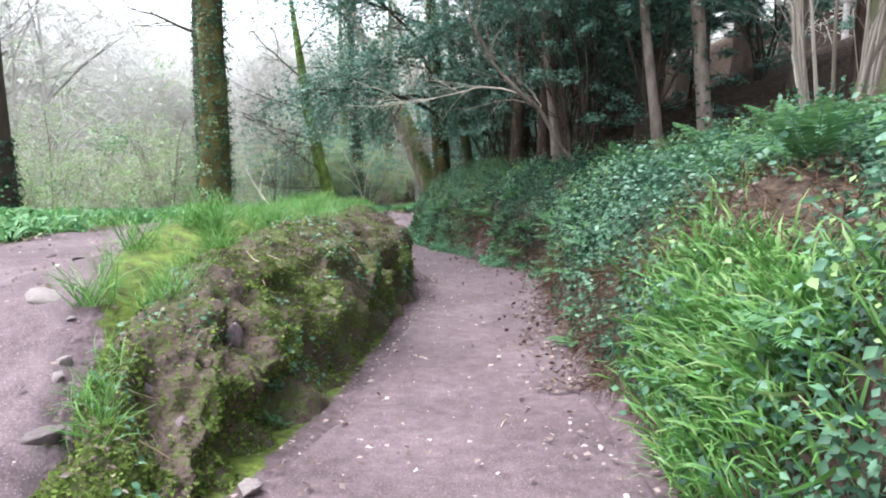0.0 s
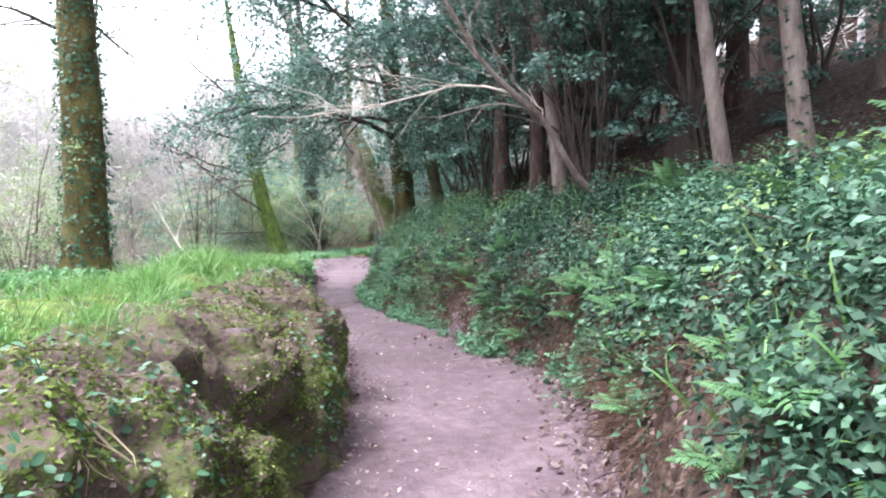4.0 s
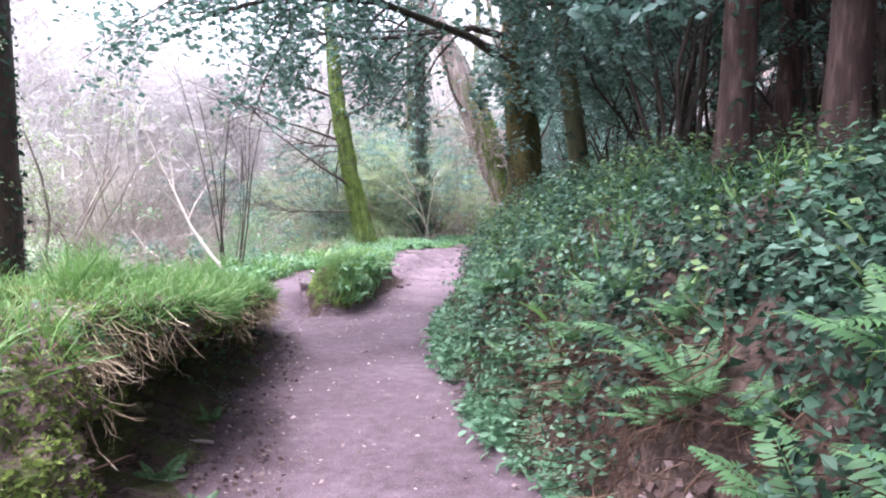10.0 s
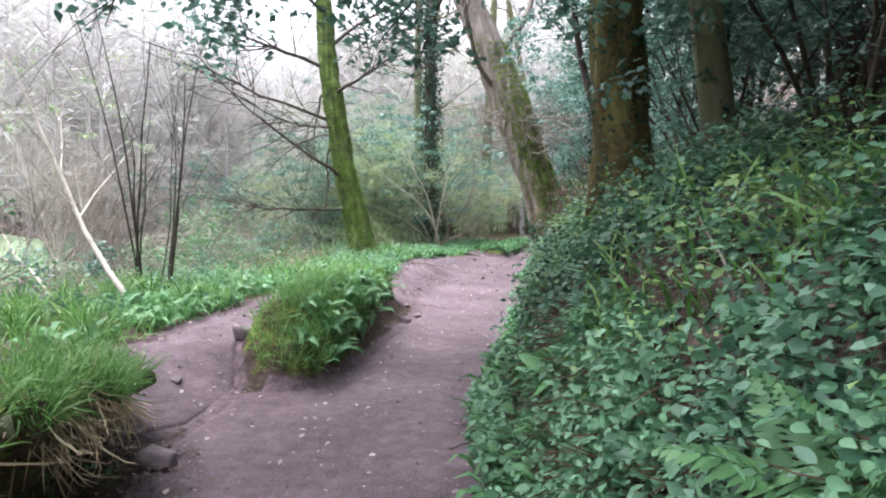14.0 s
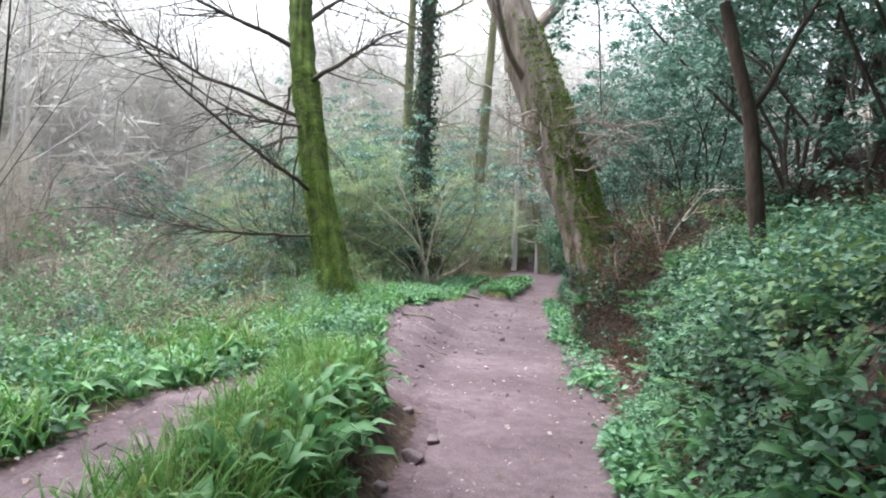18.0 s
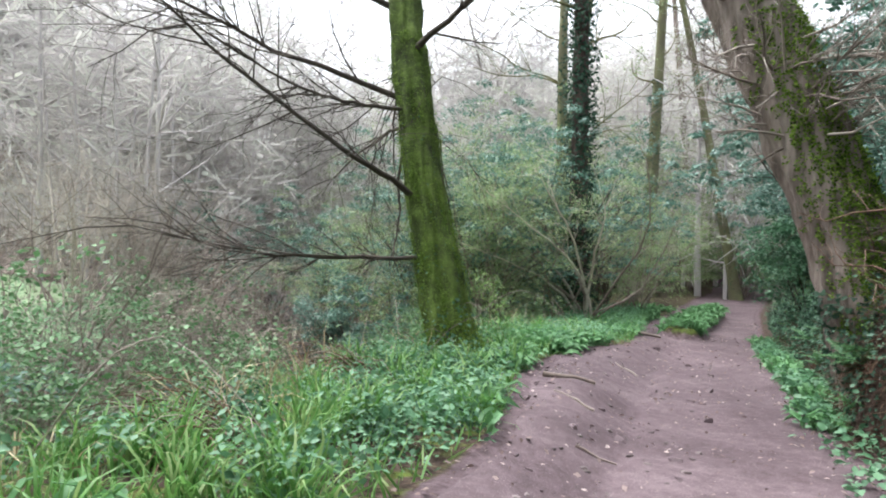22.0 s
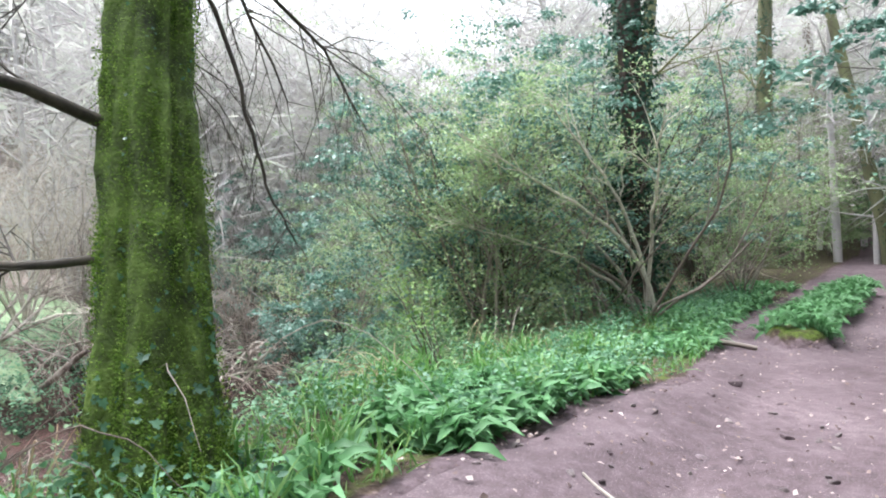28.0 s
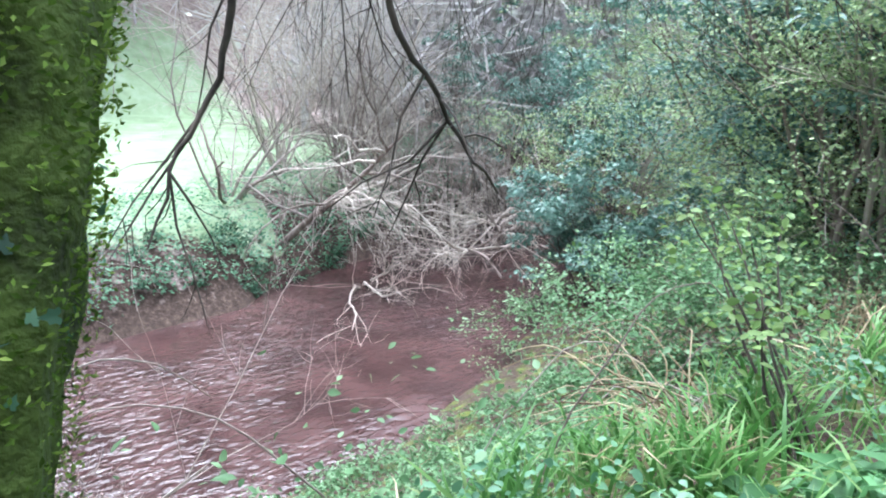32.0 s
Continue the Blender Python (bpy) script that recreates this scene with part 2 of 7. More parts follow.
def trodden_earth():
    """Hard-trodden mauve-brown path with grit, worn paler patches and damp darker ones."""
    m = bpy.data.materials.new("trodden_earth")
    m.use_nodes = True
    n, l = m.node_tree.nodes, m.node_tree.links
    p = n["Principled BSDF"]
    co = n.new("ShaderNodeTexCoord")

    def noise_tex(scale, detail=5.0, rough=0.55):
        t = n.new("ShaderNodeTexNoise")
        t.inputs["Scale"].default_value, t.inputs["Detail"].default_value, t.inputs["Roughness"].default_value = scale, detail, rough
        l.new(co.outputs["Object"], t.inputs["Vector"])
        return t
    a, b, c = noise_tex(0.9), noise_tex(9.0), noise_tex(70.0, 6.0, 0.7)
    mix = n.new("ShaderNodeMix")
    mix.inputs["Factor"].default_value = 0.45
    l.new(a.outputs["Fac"], mix.inputs["A"])
    l.new(b.outputs["Fac"], mix.inputs["B"])
    mix2 = n.new("ShaderNodeMix")
    mix2.inputs["Factor"].default_value = 0.4
    l.new(mix.outputs["Result"], mix2.inputs["A"])
    l.new(c.outputs["Fac"], mix2.inputs["B"])
    r = n.new("ShaderNodeValToRGB")
    for pos, col in ((0.4, (0.056, 0.038, 0.043)), (0.5, (0.092, 0.065, 0.072)), (0.6, (0.152, 0.113, 0.123))):
        e = r.color_ramp.elements.new(pos)
        e.color = (*col, 1)
    r.color_ramp.elements.remove(r.color_ramp.elements[0])
    r.color_ramp.elements.remove(r.color_ramp.elements[-1])
    l.new(mix2.outputs["Result"], r.inputs[0])
    grit = n.new("ShaderNodeTexVoronoi")
    grit.inputs["Scale"].default_value = 55
    l.new(co.outputs["Object"], grit.inputs["Vector"])
    near = n.new("ShaderNodeMapRange")
    near.inputs["From Min"].default_value, near.inputs["From Max"].default_value = 0.10, 0.24
    near.inputs["To Min"].default_value, near.inputs["To Max"].default_value = 0.7, 0.0
    l.new(grit.outputs["Distance"], near.inputs["Value"])
    gm = n.new("ShaderNodeMix")
    gm.data_type = "RGBA"
    l.new(near.outputs[0], gm.inputs["Factor"])
    l.new(r.outputs[0], gm.inputs[6])
    gm.inputs[7].default_value = (0.30, 0.24, 0.25, 1)
    l.new(gm.outputs[2], p.inputs["Base Color"])
    p.inputs["Roughness"].default_value, p.inputs["Specular IOR Level"].default_value = 0.85, 0.25
    bp = n.new("ShaderNodeBump")
    bp.inputs["Strength"].default_value, bp.inputs["Distance"].default_value = 0.6, 0.02
    l.new(mix2.outputs["Result"], bp.inputs["Height"])
    l.new(bp.outputs[0], p.inputs["Normal"])
    return m


def forest_floor():
    """Ground sheet: soil and leaf litter, with moss, haze-paled far litter, meadow grass and trodden earth where the
    masks lie.
    """
    m = bpy.data.materials.new("forest_floor")
    m.use_nodes = True
    n, l = m.node_tree.nodes, m.node_tree.links
    p = n["Principled BSDF"]
    co = n.new("ShaderNodeTexCoord")

    def ramp_of(scale, cols, detail=6.0):
        t = n.new("ShaderNodeTexNoise")
        t.inputs["Scale"].default_value, t.inputs["Detail"].default_value, t.inputs["Roughness"].default_value = scale, detail, 0.65
        l.new(co.outputs["Object"], t.inputs["Vector"])
        r = n.new("ShaderNodeValToRGB")
        while len(r.color_ramp.elements) < len(cols):
            r.color_ramp.elements.new(0.5)
        for k, c in enumerate(cols):
            r.color_ramp.elements[k].position = 0.3 + 0.4 * k / (len(cols) - 1)
            r.color_ramp.elements[k].color = (*c, 1)
        l.new(t.outputs["Fac"], r.inputs[0])
        return r.outputs[0], t
    soil, st = ramp_of(14, [(0.022, 0.015, 0.011), (0.04, 0.027, 0.02), (0.07, 0.048, 0.037), (0.13, 0.095, 0.075)])
    moss, mt = ramp_of(7, [(0.04, 0.03, 0.018), (0.06, 0.075, 0.018), (0.1, 0.14, 0.025), (0.17, 0.2, 0.05)])
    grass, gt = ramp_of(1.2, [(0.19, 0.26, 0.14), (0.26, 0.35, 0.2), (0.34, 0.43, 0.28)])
    dirt, dt = ramp_of(12, [(0.06, 0.042, 0.046), (0.098, 0.07, 0.077), (0.15, 0.112, 0.121)])
    # Leaf litter of the far hill, its colour lifted to stand for haze.
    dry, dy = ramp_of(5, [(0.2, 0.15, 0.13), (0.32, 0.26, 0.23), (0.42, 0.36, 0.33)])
    edge = n.new("ShaderNodeTexNoise")
    edge.inputs["Scale"].default_value, edge.inputs["Detail"].default_value = 6, 5
    l.new(co.outputs["Object"], edge.inputs["Vector"])
    col = soil
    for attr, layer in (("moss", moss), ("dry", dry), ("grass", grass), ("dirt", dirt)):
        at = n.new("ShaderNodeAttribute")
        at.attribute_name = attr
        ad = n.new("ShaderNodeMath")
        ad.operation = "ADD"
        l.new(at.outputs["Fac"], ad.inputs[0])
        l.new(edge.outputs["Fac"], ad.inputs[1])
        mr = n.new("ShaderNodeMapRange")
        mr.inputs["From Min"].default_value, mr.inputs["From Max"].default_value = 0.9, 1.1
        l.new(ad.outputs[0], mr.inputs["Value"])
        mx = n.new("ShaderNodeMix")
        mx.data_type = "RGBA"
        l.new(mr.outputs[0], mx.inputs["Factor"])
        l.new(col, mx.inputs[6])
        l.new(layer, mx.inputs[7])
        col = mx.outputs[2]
    l.new(col, p.inputs["Base Color"])
    p.inputs["Roughness"].default_value, p.inputs["Specular IOR Level"].default_value = 0.92, 0.2
    fine = n.new("ShaderNodeTexNoise")
    fine.inputs["Scale"].default_value, fine.inputs["Detail"].default_value = 22, 8
    l.new(co.outputs["Object"], fine.inputs["Vector"])
    bp = n.new("ShaderNodeBump")
    bp.inputs["Strength"].default_value, bp.inputs["Distance"].default_value = 0.8, 0.05
    l.new(fine.outputs["Fac"], bp.inputs["Height"])
    l.new(bp.outputs[0], p.inputs["Normal"])
    return m


def river_water():
    """Shallow red-brown stream with small ripples."""
    m = bpy.data.materials.new("river_water")
    m.use_nodes = True
    n, l = m.node_tree.nodes, m.node_tree.links
    p = n["Principled BSDF"]
    co = n.new("ShaderNodeTexCoord")
    mp = n.new("ShaderNodeMapping")
    mp.inputs["Scale"].default_value = (1.6, 0.9, 1)
    l.new(co.outputs["Object"], mp.inputs["Vector"])
    a = n.new("ShaderNodeTexNoise")
    a.inputs["Scale"].default_value, a.inputs["Detail"].default_value, a.inputs["Distortion"].default_value = 6.5, 2.5, 0.6
    l.new(mp.outputs[0], a.inputs["Vector"])
    bed = n.new("ShaderNodeTexNoise")
    bed.inputs["Scale"].default_value, bed.inputs["Detail"].default_value = 1.3, 6
    l.new(co.outputs["Object"], bed.inputs["Vector"])
    r = n.new("ShaderNodeValToRGB")
    r.color_ramp.elements[0].position, r.color_ramp.elements[0].color = 0.35, (0.034, 0.017, 0.016, 1)
    r.color_ramp.elements[1].position, r.color_ramp.elements[1].color = 0.68, (0.07, 0.037, 0.034, 1)
    l.new(bed.outputs["Fac"], r.inputs[0])
    l.new(r.outputs[0], p.inputs["Base Color"])
    p.inputs["Roughness"].default_value, p.inputs["IOR"].default_value = 0.07, 1.38
    bp = n.new("ShaderNodeBump")
    bp.inputs["Distance"].default_value = 0.07
    riffle = n.new("ShaderNodeTexNoise")
    riffle.inputs["Scale"].default_value, riffle.inputs["Detail"].default_value = 0.42, 2.0
    l.new(co.outputs["Object"], riffle.inputs["Vector"])
    rough_patch = n.new("ShaderNodeMapRange")
    rough_patch.inputs["From Min"].default_value, rough_patch.inputs["From Max"].default_value = 0.34, 0.5
    rough_patch.inputs["To Min"].default_value, rough_patch.inputs["To Max"].default_value = 0.16, 0.62
    l.new(riffle.outputs["Fac"], rough_patch.inputs["Value"])
    l.new(rough_patch.outputs[0], bp.inputs["Strength"])
    l.new(a.outputs["Fac"], bp.inputs["Height"])
    l.new(bp.outputs[0], p.inputs["Normal"])
    return m


M_PATH = trodden_earth()
M_GROUND = forest_floor()
M_WATER = river_water()

# ---------------------------------------------------------------- the lie of the land


def table(*pairs):
    ys, vs = [a for a, _ in pairs], [b for _, b in pairs]
    return lambda y: np.interp(y, ys, vs)


path_z = table((0, -0.05), (7.4, -0.17), (12.3, -0.2), (17.5, -0.34), (26, -0.37), (31, -0.44), (35, -0.52), (40, -0.65), (50, -0.7), (200, -0.7))
path_left = table((-6, -1.3), (2, -1.15), (3.4, -1.0), (5, -0.76), (7.3, -0.55), (11, -0.38), (12.6, -0.85), (14, -0.98), (15.5, -1.5), (16.8, -2.05),
                  (18.3, -2.42), (20, -3.05), (21.2, -3.1), (21.9, -2.62), (23, -2.55), (25.6, -2.6), (27, -2.7), (35, -2.7), (38, -2.6), (48, -2.4), (60, -1.5))
path_right = table((-6, 1.1), (3.5, 1.18), (6, 1.2), (8.25, 1.32), (10, 1.6), (11, 1.72), (12, 1.5), (13.2, 1.05), (14, 0.83), (15.6, 0.38), (16.5, 0.08),
                   (17.6, -0.3), (18.6, -0.5), (20, -0.7), (21, -0.88), (25, -0.8), (27.5, -0.92), (30.4, -0.9), (31.2, -1.02), (32.4, -1.0), (33.2, -0.85), (36, -0.9), (42, -0.8), (50, -0.3), (60, 0.8), (90, 4))
track_z = table((-6, 0.0), (1, 0.0), (2, 0.08), (3, 0.34), (4, 0.6), (5, 0.75), (6.5, 0.85), (10, 0.8), (14, 0.65), (17, 0.45), (19, 0.25), (20.5, 0.02), (22, -0.02), (24, -0.06), (27, -0.15), (31, -0.2), (35, -0.3),
                (38, -0.5), (45, -0.65), (200, -0.65))
ridge_h = table((-6, 0.0), (2.5, 0.0), (3.5, 0.06), (5, 0.16), (7, 0.2), (10, 0.22), (14, 0.28), (18, 0.2), (19.8, 0.08), (20.6, 0.0), (90, 0.0))
rise_w = table((-6, 0.75), (2, 0.7), (3, 0.6), (4, 1.0), (5, 1.25), (11.3, 1.3), (13, 1.0), (14.5, 0.55), (15.5, 0.42), (17, 0.42), (19.3, 0.5), (20.2, 1.2), (21.3, 1.2), (22, 0.5), (26, 0.5), (27, 0.8), (60, 0.8))
track_right = table((-6, -1.3), (2, -1.3), (3, -1.6), (5, -2.35), (8, -3.0), (11.5, -3.6), (16, -3.9), (18, -3.7), (19.6, -3.3), (20.4, -3.05), (21.3, -3.1),
                    (22, -3.4), (25, -3.8), (26.3, -3.6))
dirt_left = table((-6, -4.2), (6, -4.2), (12, -4.6), (18, -4.5), (20.5, -4.1), (22, -4.2), (25, -4.45), (26, -4.15), (26.7, -3.65), (29, -3.6), (32, -4.1),
                  (34, -3.95), (36, -3.7), (37, -3.35), (40, -3.5), (42, -3.6), (46, -3.2), (55, -2.5), (70, -1))
verge_left = table((-6, -6.6), (16, -6.4), (22, -6.0), (27, -5.6), (35, -5.5), (40, -5.3), (48, -4.9), (60, -4.4))
river_near = table((-60, -9.2), (33, -9.3), (36, -9.5), (38.5, -10.6), (41.5, -12.5), (46, -15.5), (60, -24), (90, -45), (400, -300))
river_far = table((-60, -13.8), (33.6, -14.2), (37.5, -14.9), (41, -16.5), (46, -20), (60, -29), (90, -50), (400, -310))
bank_scale = table((-6, 0.92), (1, 0.92), (7, 0.96), (12, 1.0), (20, 1.0), (30, 0.95), (31, 1.3), (32.3, 1.3), (33.4, 0.85), (40, 0.72), (50, 0.5), (80, 0.4))
BANK = table((0, 0), (0.09, 0.42), (0.24, 0.9), (0.5, 1.28), (0.9, 1.56), (1.5, 1.76), (2.5, 2.0), (4, 2.5), (8, 4.2), (20, 8.6), (50, 17), (150, 30), (700, 40))
toe = table((0, 0), (24.5, 0), (26.5, 0.22), (27.5, 0.55), (30.6, 0.5), (31.3, 0.12), (33, 0.2), (50, 0.2))
FAR_HILL = table((0, 0), (1.5, 0.25), (14, 0.8), (20, 4), (30, 11), (45, 22), (60, 31), (110, 48), (400, 72))
hill_scale = table((-60, 1.0), (0, 1.1), (20, 1.4), (48, 1.75), (80, 1.2), (150, 0.9))
WATER_Z = -2.45


def smooth(a, b, x):
    t = np.clip((x - a) / (b - a), 0, 1)
    return t * t * (3 - 2 * t)


def wave(x, y, k=0.0):
    """Cheap smooth unevenness, about -1 to 1."""
    return (np.sin(1.9 * x + 0.7 * y + k) + np.sin(-1.1 * x + 2.3 * y + 2.1 * k + 1.3) + np.sin(4.3 * x - 3.1 * y + 3.7 * k) * 0.6
            + np.sin(7.7 * x + 6.1 * y + k * 1.7) * 0.35 + np.sin(13.1 * x - 11.3 * y + k) * 0.2) / 3.1


def island_bump(x, y):
    """The low grassy islands that split the path."""
    out = 0.0
    for y0, y1, x0, x1, w, h in ((21.75, 26.0, -2.9, -3.2, 0.42, 0.34), (40.4, 47.5, -2.6, -1.8, 0.45, 0.22)):
        s = np.clip((y - y0) / (y1 - y0), 0, 1)
        d = np.hypot(x - (x0 + (x1 - x0) * s), np.maximum(0, np.maximum(y0 - y, y - y1)))
        ww = w * (1 - 0.35 * s)
        out = out + h * (1 - smooth(ww * 0.55, ww, d + 0.06 * wave(x * 2, y * 2, 1)))
    return out


def recess(y):
    """Bay in the low bank where the turf stands further back."""
    return smooth(13.6, 14.3, y) * (1 - smooth(15.0, 16.0, y))


def foot_bay(y):
    """Where the trodden floor runs in under the undercut bank."""
    return smooth(13.2, 14.2, y) * (1 - smooth(17.6, 19.2, y))


def height(x, y):
    x, y = np.asarray(x, float), np.asarray(y, float)
    zp, pl, pr = path_z(y), path_left(y), path_right(y)
    pl = pl + 0.09 * wave(0 * x + 3, y * 2.2, 0.4) * (y < 20) - 0.26 * (1 - smooth(18.8, 20.0, y)) - 0.5 * foot_bay(y) - 0.5 * recess(y)
    pr = pr + 0.10 * wave(0 * x + 5, y * 1.9, 1.4)
    z = zp + 0.02 * wave(x * 1.2, y * 1.1, 2) + 0.03 * ((x - (pl + pr) / 2) / 1.2) ** 2 * ((x > pl) & (x < pr))
    d = np.maximum(0, x - pr - toe(y))
    right = zp + BANK(d) * bank_scale(y) + (0.12 * wave(x, y, 5) + 0.09 * wave(x * 2.6, y * 2.6, 8)) * smooth(0.05, 0.45, d) + 0.25 * wave(x * 0.4, y * 0.4, 3) * smooth(1, 5, d)
    z = np.where(x > pr, right, z)
    e = np.maximum(0, pl - x)
    zt = track_z(y)
    lift = smooth(0, 1, e / rise_w(y)) ** 0.8
    left = zp + (zt - zp) * lift + ridge_h(y) * lift * (1 - smooth(0.25, 1.0, e - rise_w(y))) + 0.05 * wave(x * 1.3, y * 1.3, 7) * lift
    # verge, slope to the stream, bed, far bank, meadow and hill
    v = verge_left(y)
    rn, rf = river_near(y), river_far(y)
    bed = WATER_Z - 0.55
    s = np.clip((v - x) / np.maximum(0.5, v - rn), 0, 1)
    slope = left + (bed + 0.45 - left) * (s ** 0.85) + 0.16 * wave(x * 0.8, y * 0.8, 9) * np.sin(np.pi * s)
    left = np.where(x < v, slope, left)
    left = np.where(x < rn, np.maximum(bed, bed + 0.45 - 0.5 * (rn - x)), left)
    f = np.maximum(0, rf - x)
    far = bed + 0.95 * smooth(0, 0.3, f) + 0.55 * smooth(0.2, 2.2, f) + FAR_HILL(f) * hill_scale(y) + 0.1 * wave(x * 0.5, y * 0.5, 4) * smooth(0.3, 1, f) + 0.8 * wave(x * 0.05, y * 0.05, 2) * smooth(20, 60, f)
    left = np.where(x < rf, far, left)
    z = np.where(x < pl, left, z)
    z = z + 20 * smooth(64, 125, y) * smooth(-34, -4, x) * (x > rf)
    z = z + 10.5 * np.exp(-((x + 53) / 13) ** 2 - ((y - 61) / 18) ** 2) * smooth(40, 48, y)
    return z + island_bump(x, y)


def H(x, y):
    return float(height(x, y))


def dirt_mask(x, y):
    """1 on trodden earth."""
    pl, pr = path_left(y), path_right(y)
    main = smooth(-0.12, 0.08, x - pl + 0.75 * foot_bay(y)) * smooth(-0.1, 0.12, pr - x)
    dl, tr = dirt_left(y), track_right(y)
    side = smooth(-0.15, 0.15, x - dl) * smooth(-0.15, 0.15, np.where(y < 26.4, tr, pl + 0.3) - x)
    m = np.maximum(main, side)
    return m * (1 - smooth(0.04, 0.16, island_bump(x, y)))


def mesh_from(name, V, F, mats, smooth_faces=True, attrs=()):
    """A mesh of triangles from arrays."""
    V, F = np.asarray(V, np.float32).reshape(-1, 3), np.asarray(F, np.int32).reshape(-1, 3)
    me = bpy.data.meshes.new(name)
    me.vertices.add(len(V))
    me.vertices.foreach_set("co", V.ravel())
    me.loops.add(len(F) * 3)
    me.loops.foreach_set("vertex_index", F.ravel())
    me.polygons.add(len(F))
    me.polygons.foreach_set("loop_start", np.arange(0, len(F) * 3, 3, dtype=np.int32))
    me.polygons.foreach_set("use_smooth", np.full(len(F), smooth_faces))
    for m in mats if isinstance(mats, (list, tuple)) else [mats]:
        me.materials.append(m)
    for key, values in attrs:
        a = me.attributes.new(key, "FLOAT", "POINT")
        a.data.foreach_set("value", np.asarray(values, np.float32).ravel())
    me.update(calc_edges=True)
    return me


def grid_faces(nu, nv):
    i = np.arange(nu * nv).reshape(nu, nv)
    a, b, c, d = i[:-1, :-1].ravel(), i[1:, :-1].ravel(), i[1:, 1:].ravel(), i[:-1, 1:].ravel()
    return np.concatenate([np.stack([a, b, c], 1), np.stack([a, c, d], 1)])


def spaced(lo, hi, step, out_lo, out_hi, grow=1.16):
    core = list(np.arange(lo, hi, step))
    s, p = step, core[0]
    while p > out_lo:
        s = s * grow
        p -= s
        core.insert(0, p)
    s, p = step, core[-1]
    while p < out_hi:
        s = s * grow
        p += s
        core.append(p)
    return np.array(core)


gx = spaced(-5.8, 3.0, 0.08, -520, 520)
gy = spaced(0.5, 42, 0.12, -500, 620)
GX, GY = np.meshgrid(gx, gy, indexing="ij")
GZ = height(GX, GY)
_dirt = dirt_mask(GX, GY)
_e = path_left(GY) - GX
_moss = np.where((_e > np.where(GY > 7.5, 0.75, -0.05)) & (GY < 20.5) & (GX > track_right(GY) - 0.1), 0.75, 0.0) + np.where(island_bump(GX, GY) > 0.05, 0.6, 0.0)
_moss = np.maximum(_moss, np.where((GX < dirt_left(GY)) & (GX > river_near(GY)), 0.42, 0.0))
_moss = np.maximum(_moss, np.where((GX > path_right(GY) + 0.35) & (GX < path_right(GY) + 1.4), 0.2, 0.0))
# Ground beyond the stream that takes the haze-paled litter colour.
_haze_litter = np.where(GX < river_far(GY) - 9, 0.7, 0.0) + np.where((GX < river_far(GY) - 0.3), 0.42, 0.0)
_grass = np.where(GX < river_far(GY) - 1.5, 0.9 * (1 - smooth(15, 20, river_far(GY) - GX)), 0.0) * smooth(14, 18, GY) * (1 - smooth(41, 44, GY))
GZ = GZ - 0.014 * smooth(0.85, 1.0, _dirt)
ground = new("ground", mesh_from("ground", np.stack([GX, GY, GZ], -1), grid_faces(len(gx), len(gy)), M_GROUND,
                                 attrs=(("dirt", _dirt), ("moss", _moss), ("dry", _haze_litter), ("grass", _grass))))
tagged(ground, "brown woodland soil with leaf litter, moss and far meadow grass", "ground", kind="structure")


def path_sheet(name, left, right, y0, y1, across, step, label):
    """Trodden surface laid between two edges, its rims dipping into the soil."""
    ys = np.arange(y0, y1, step)
    u = np.linspace(0, 1, across)
    U, Y = np.meshgrid(u, ys, indexing="ij")
    wob = 0.06 * wave(Y * 1.7, Y * 0.9, 3)
    X = (left(Y) + 0.02 + wob) + U * (right(Y) - left(Y) - 0.04)
    rim = np.minimum(U, 1 - U) * (right(Y) - left(Y))
    m = dirt_mask(X, Y)
    Z = height(X, Y) + 0.012 * wave(X * 1.9, Y * 1.7, 1) - 0.07 * (1 - smooth(0.0, 0.16, rim)) * np.where((Y > 19.3) & (Y < 22.2), 0.1, 1.0) - 0.12 * (1 - smooth(0.6, 0.9, m))
    ob = new(name, mesh_from(name, np.stack([X, Y, Z], -1), grid_faces(across, len(ys)), M_PATH))
    return tagged(ob, label, "path", kind="structure")


path_sheet("path", lambda y: np.where(y < 26.6, path_left(y) - 0.6 * foot_bay(y) - 0.4 * recess(y), np.minimum(path_left(y), dirt_left(y))), path_right, -5.5, 62, 46, 0.09,
           "trodden mauve-brown earth footpath strewn with pale leaves")
path_sheet("side_track", dirt_left, lambda y: track_right(y) + 0.0, -5.5, 26.9, 34, 0.08, "stony side track of worn brown earth above the sunken path")

wx = np.linspace(0, 1, 12)
wy = spaced(-20, 60, 1.0, -300, 380)
WU, WY = np.meshgrid(wx, wy, indexing="ij")
WX = river_near(WY) + 0.8 + WU * (river_far(WY) - 0.6 - river_near(WY) - 0.8)
water = new("water", mesh_from("water", np.stack([WX, WY, np.full_like(WX, WATER_Z)], -1), grid_faces(len(wx), len(wy)), M_WATER))
tagged(water, "shallow red-brown stream with small grey ripples", "stream", kind="structure")


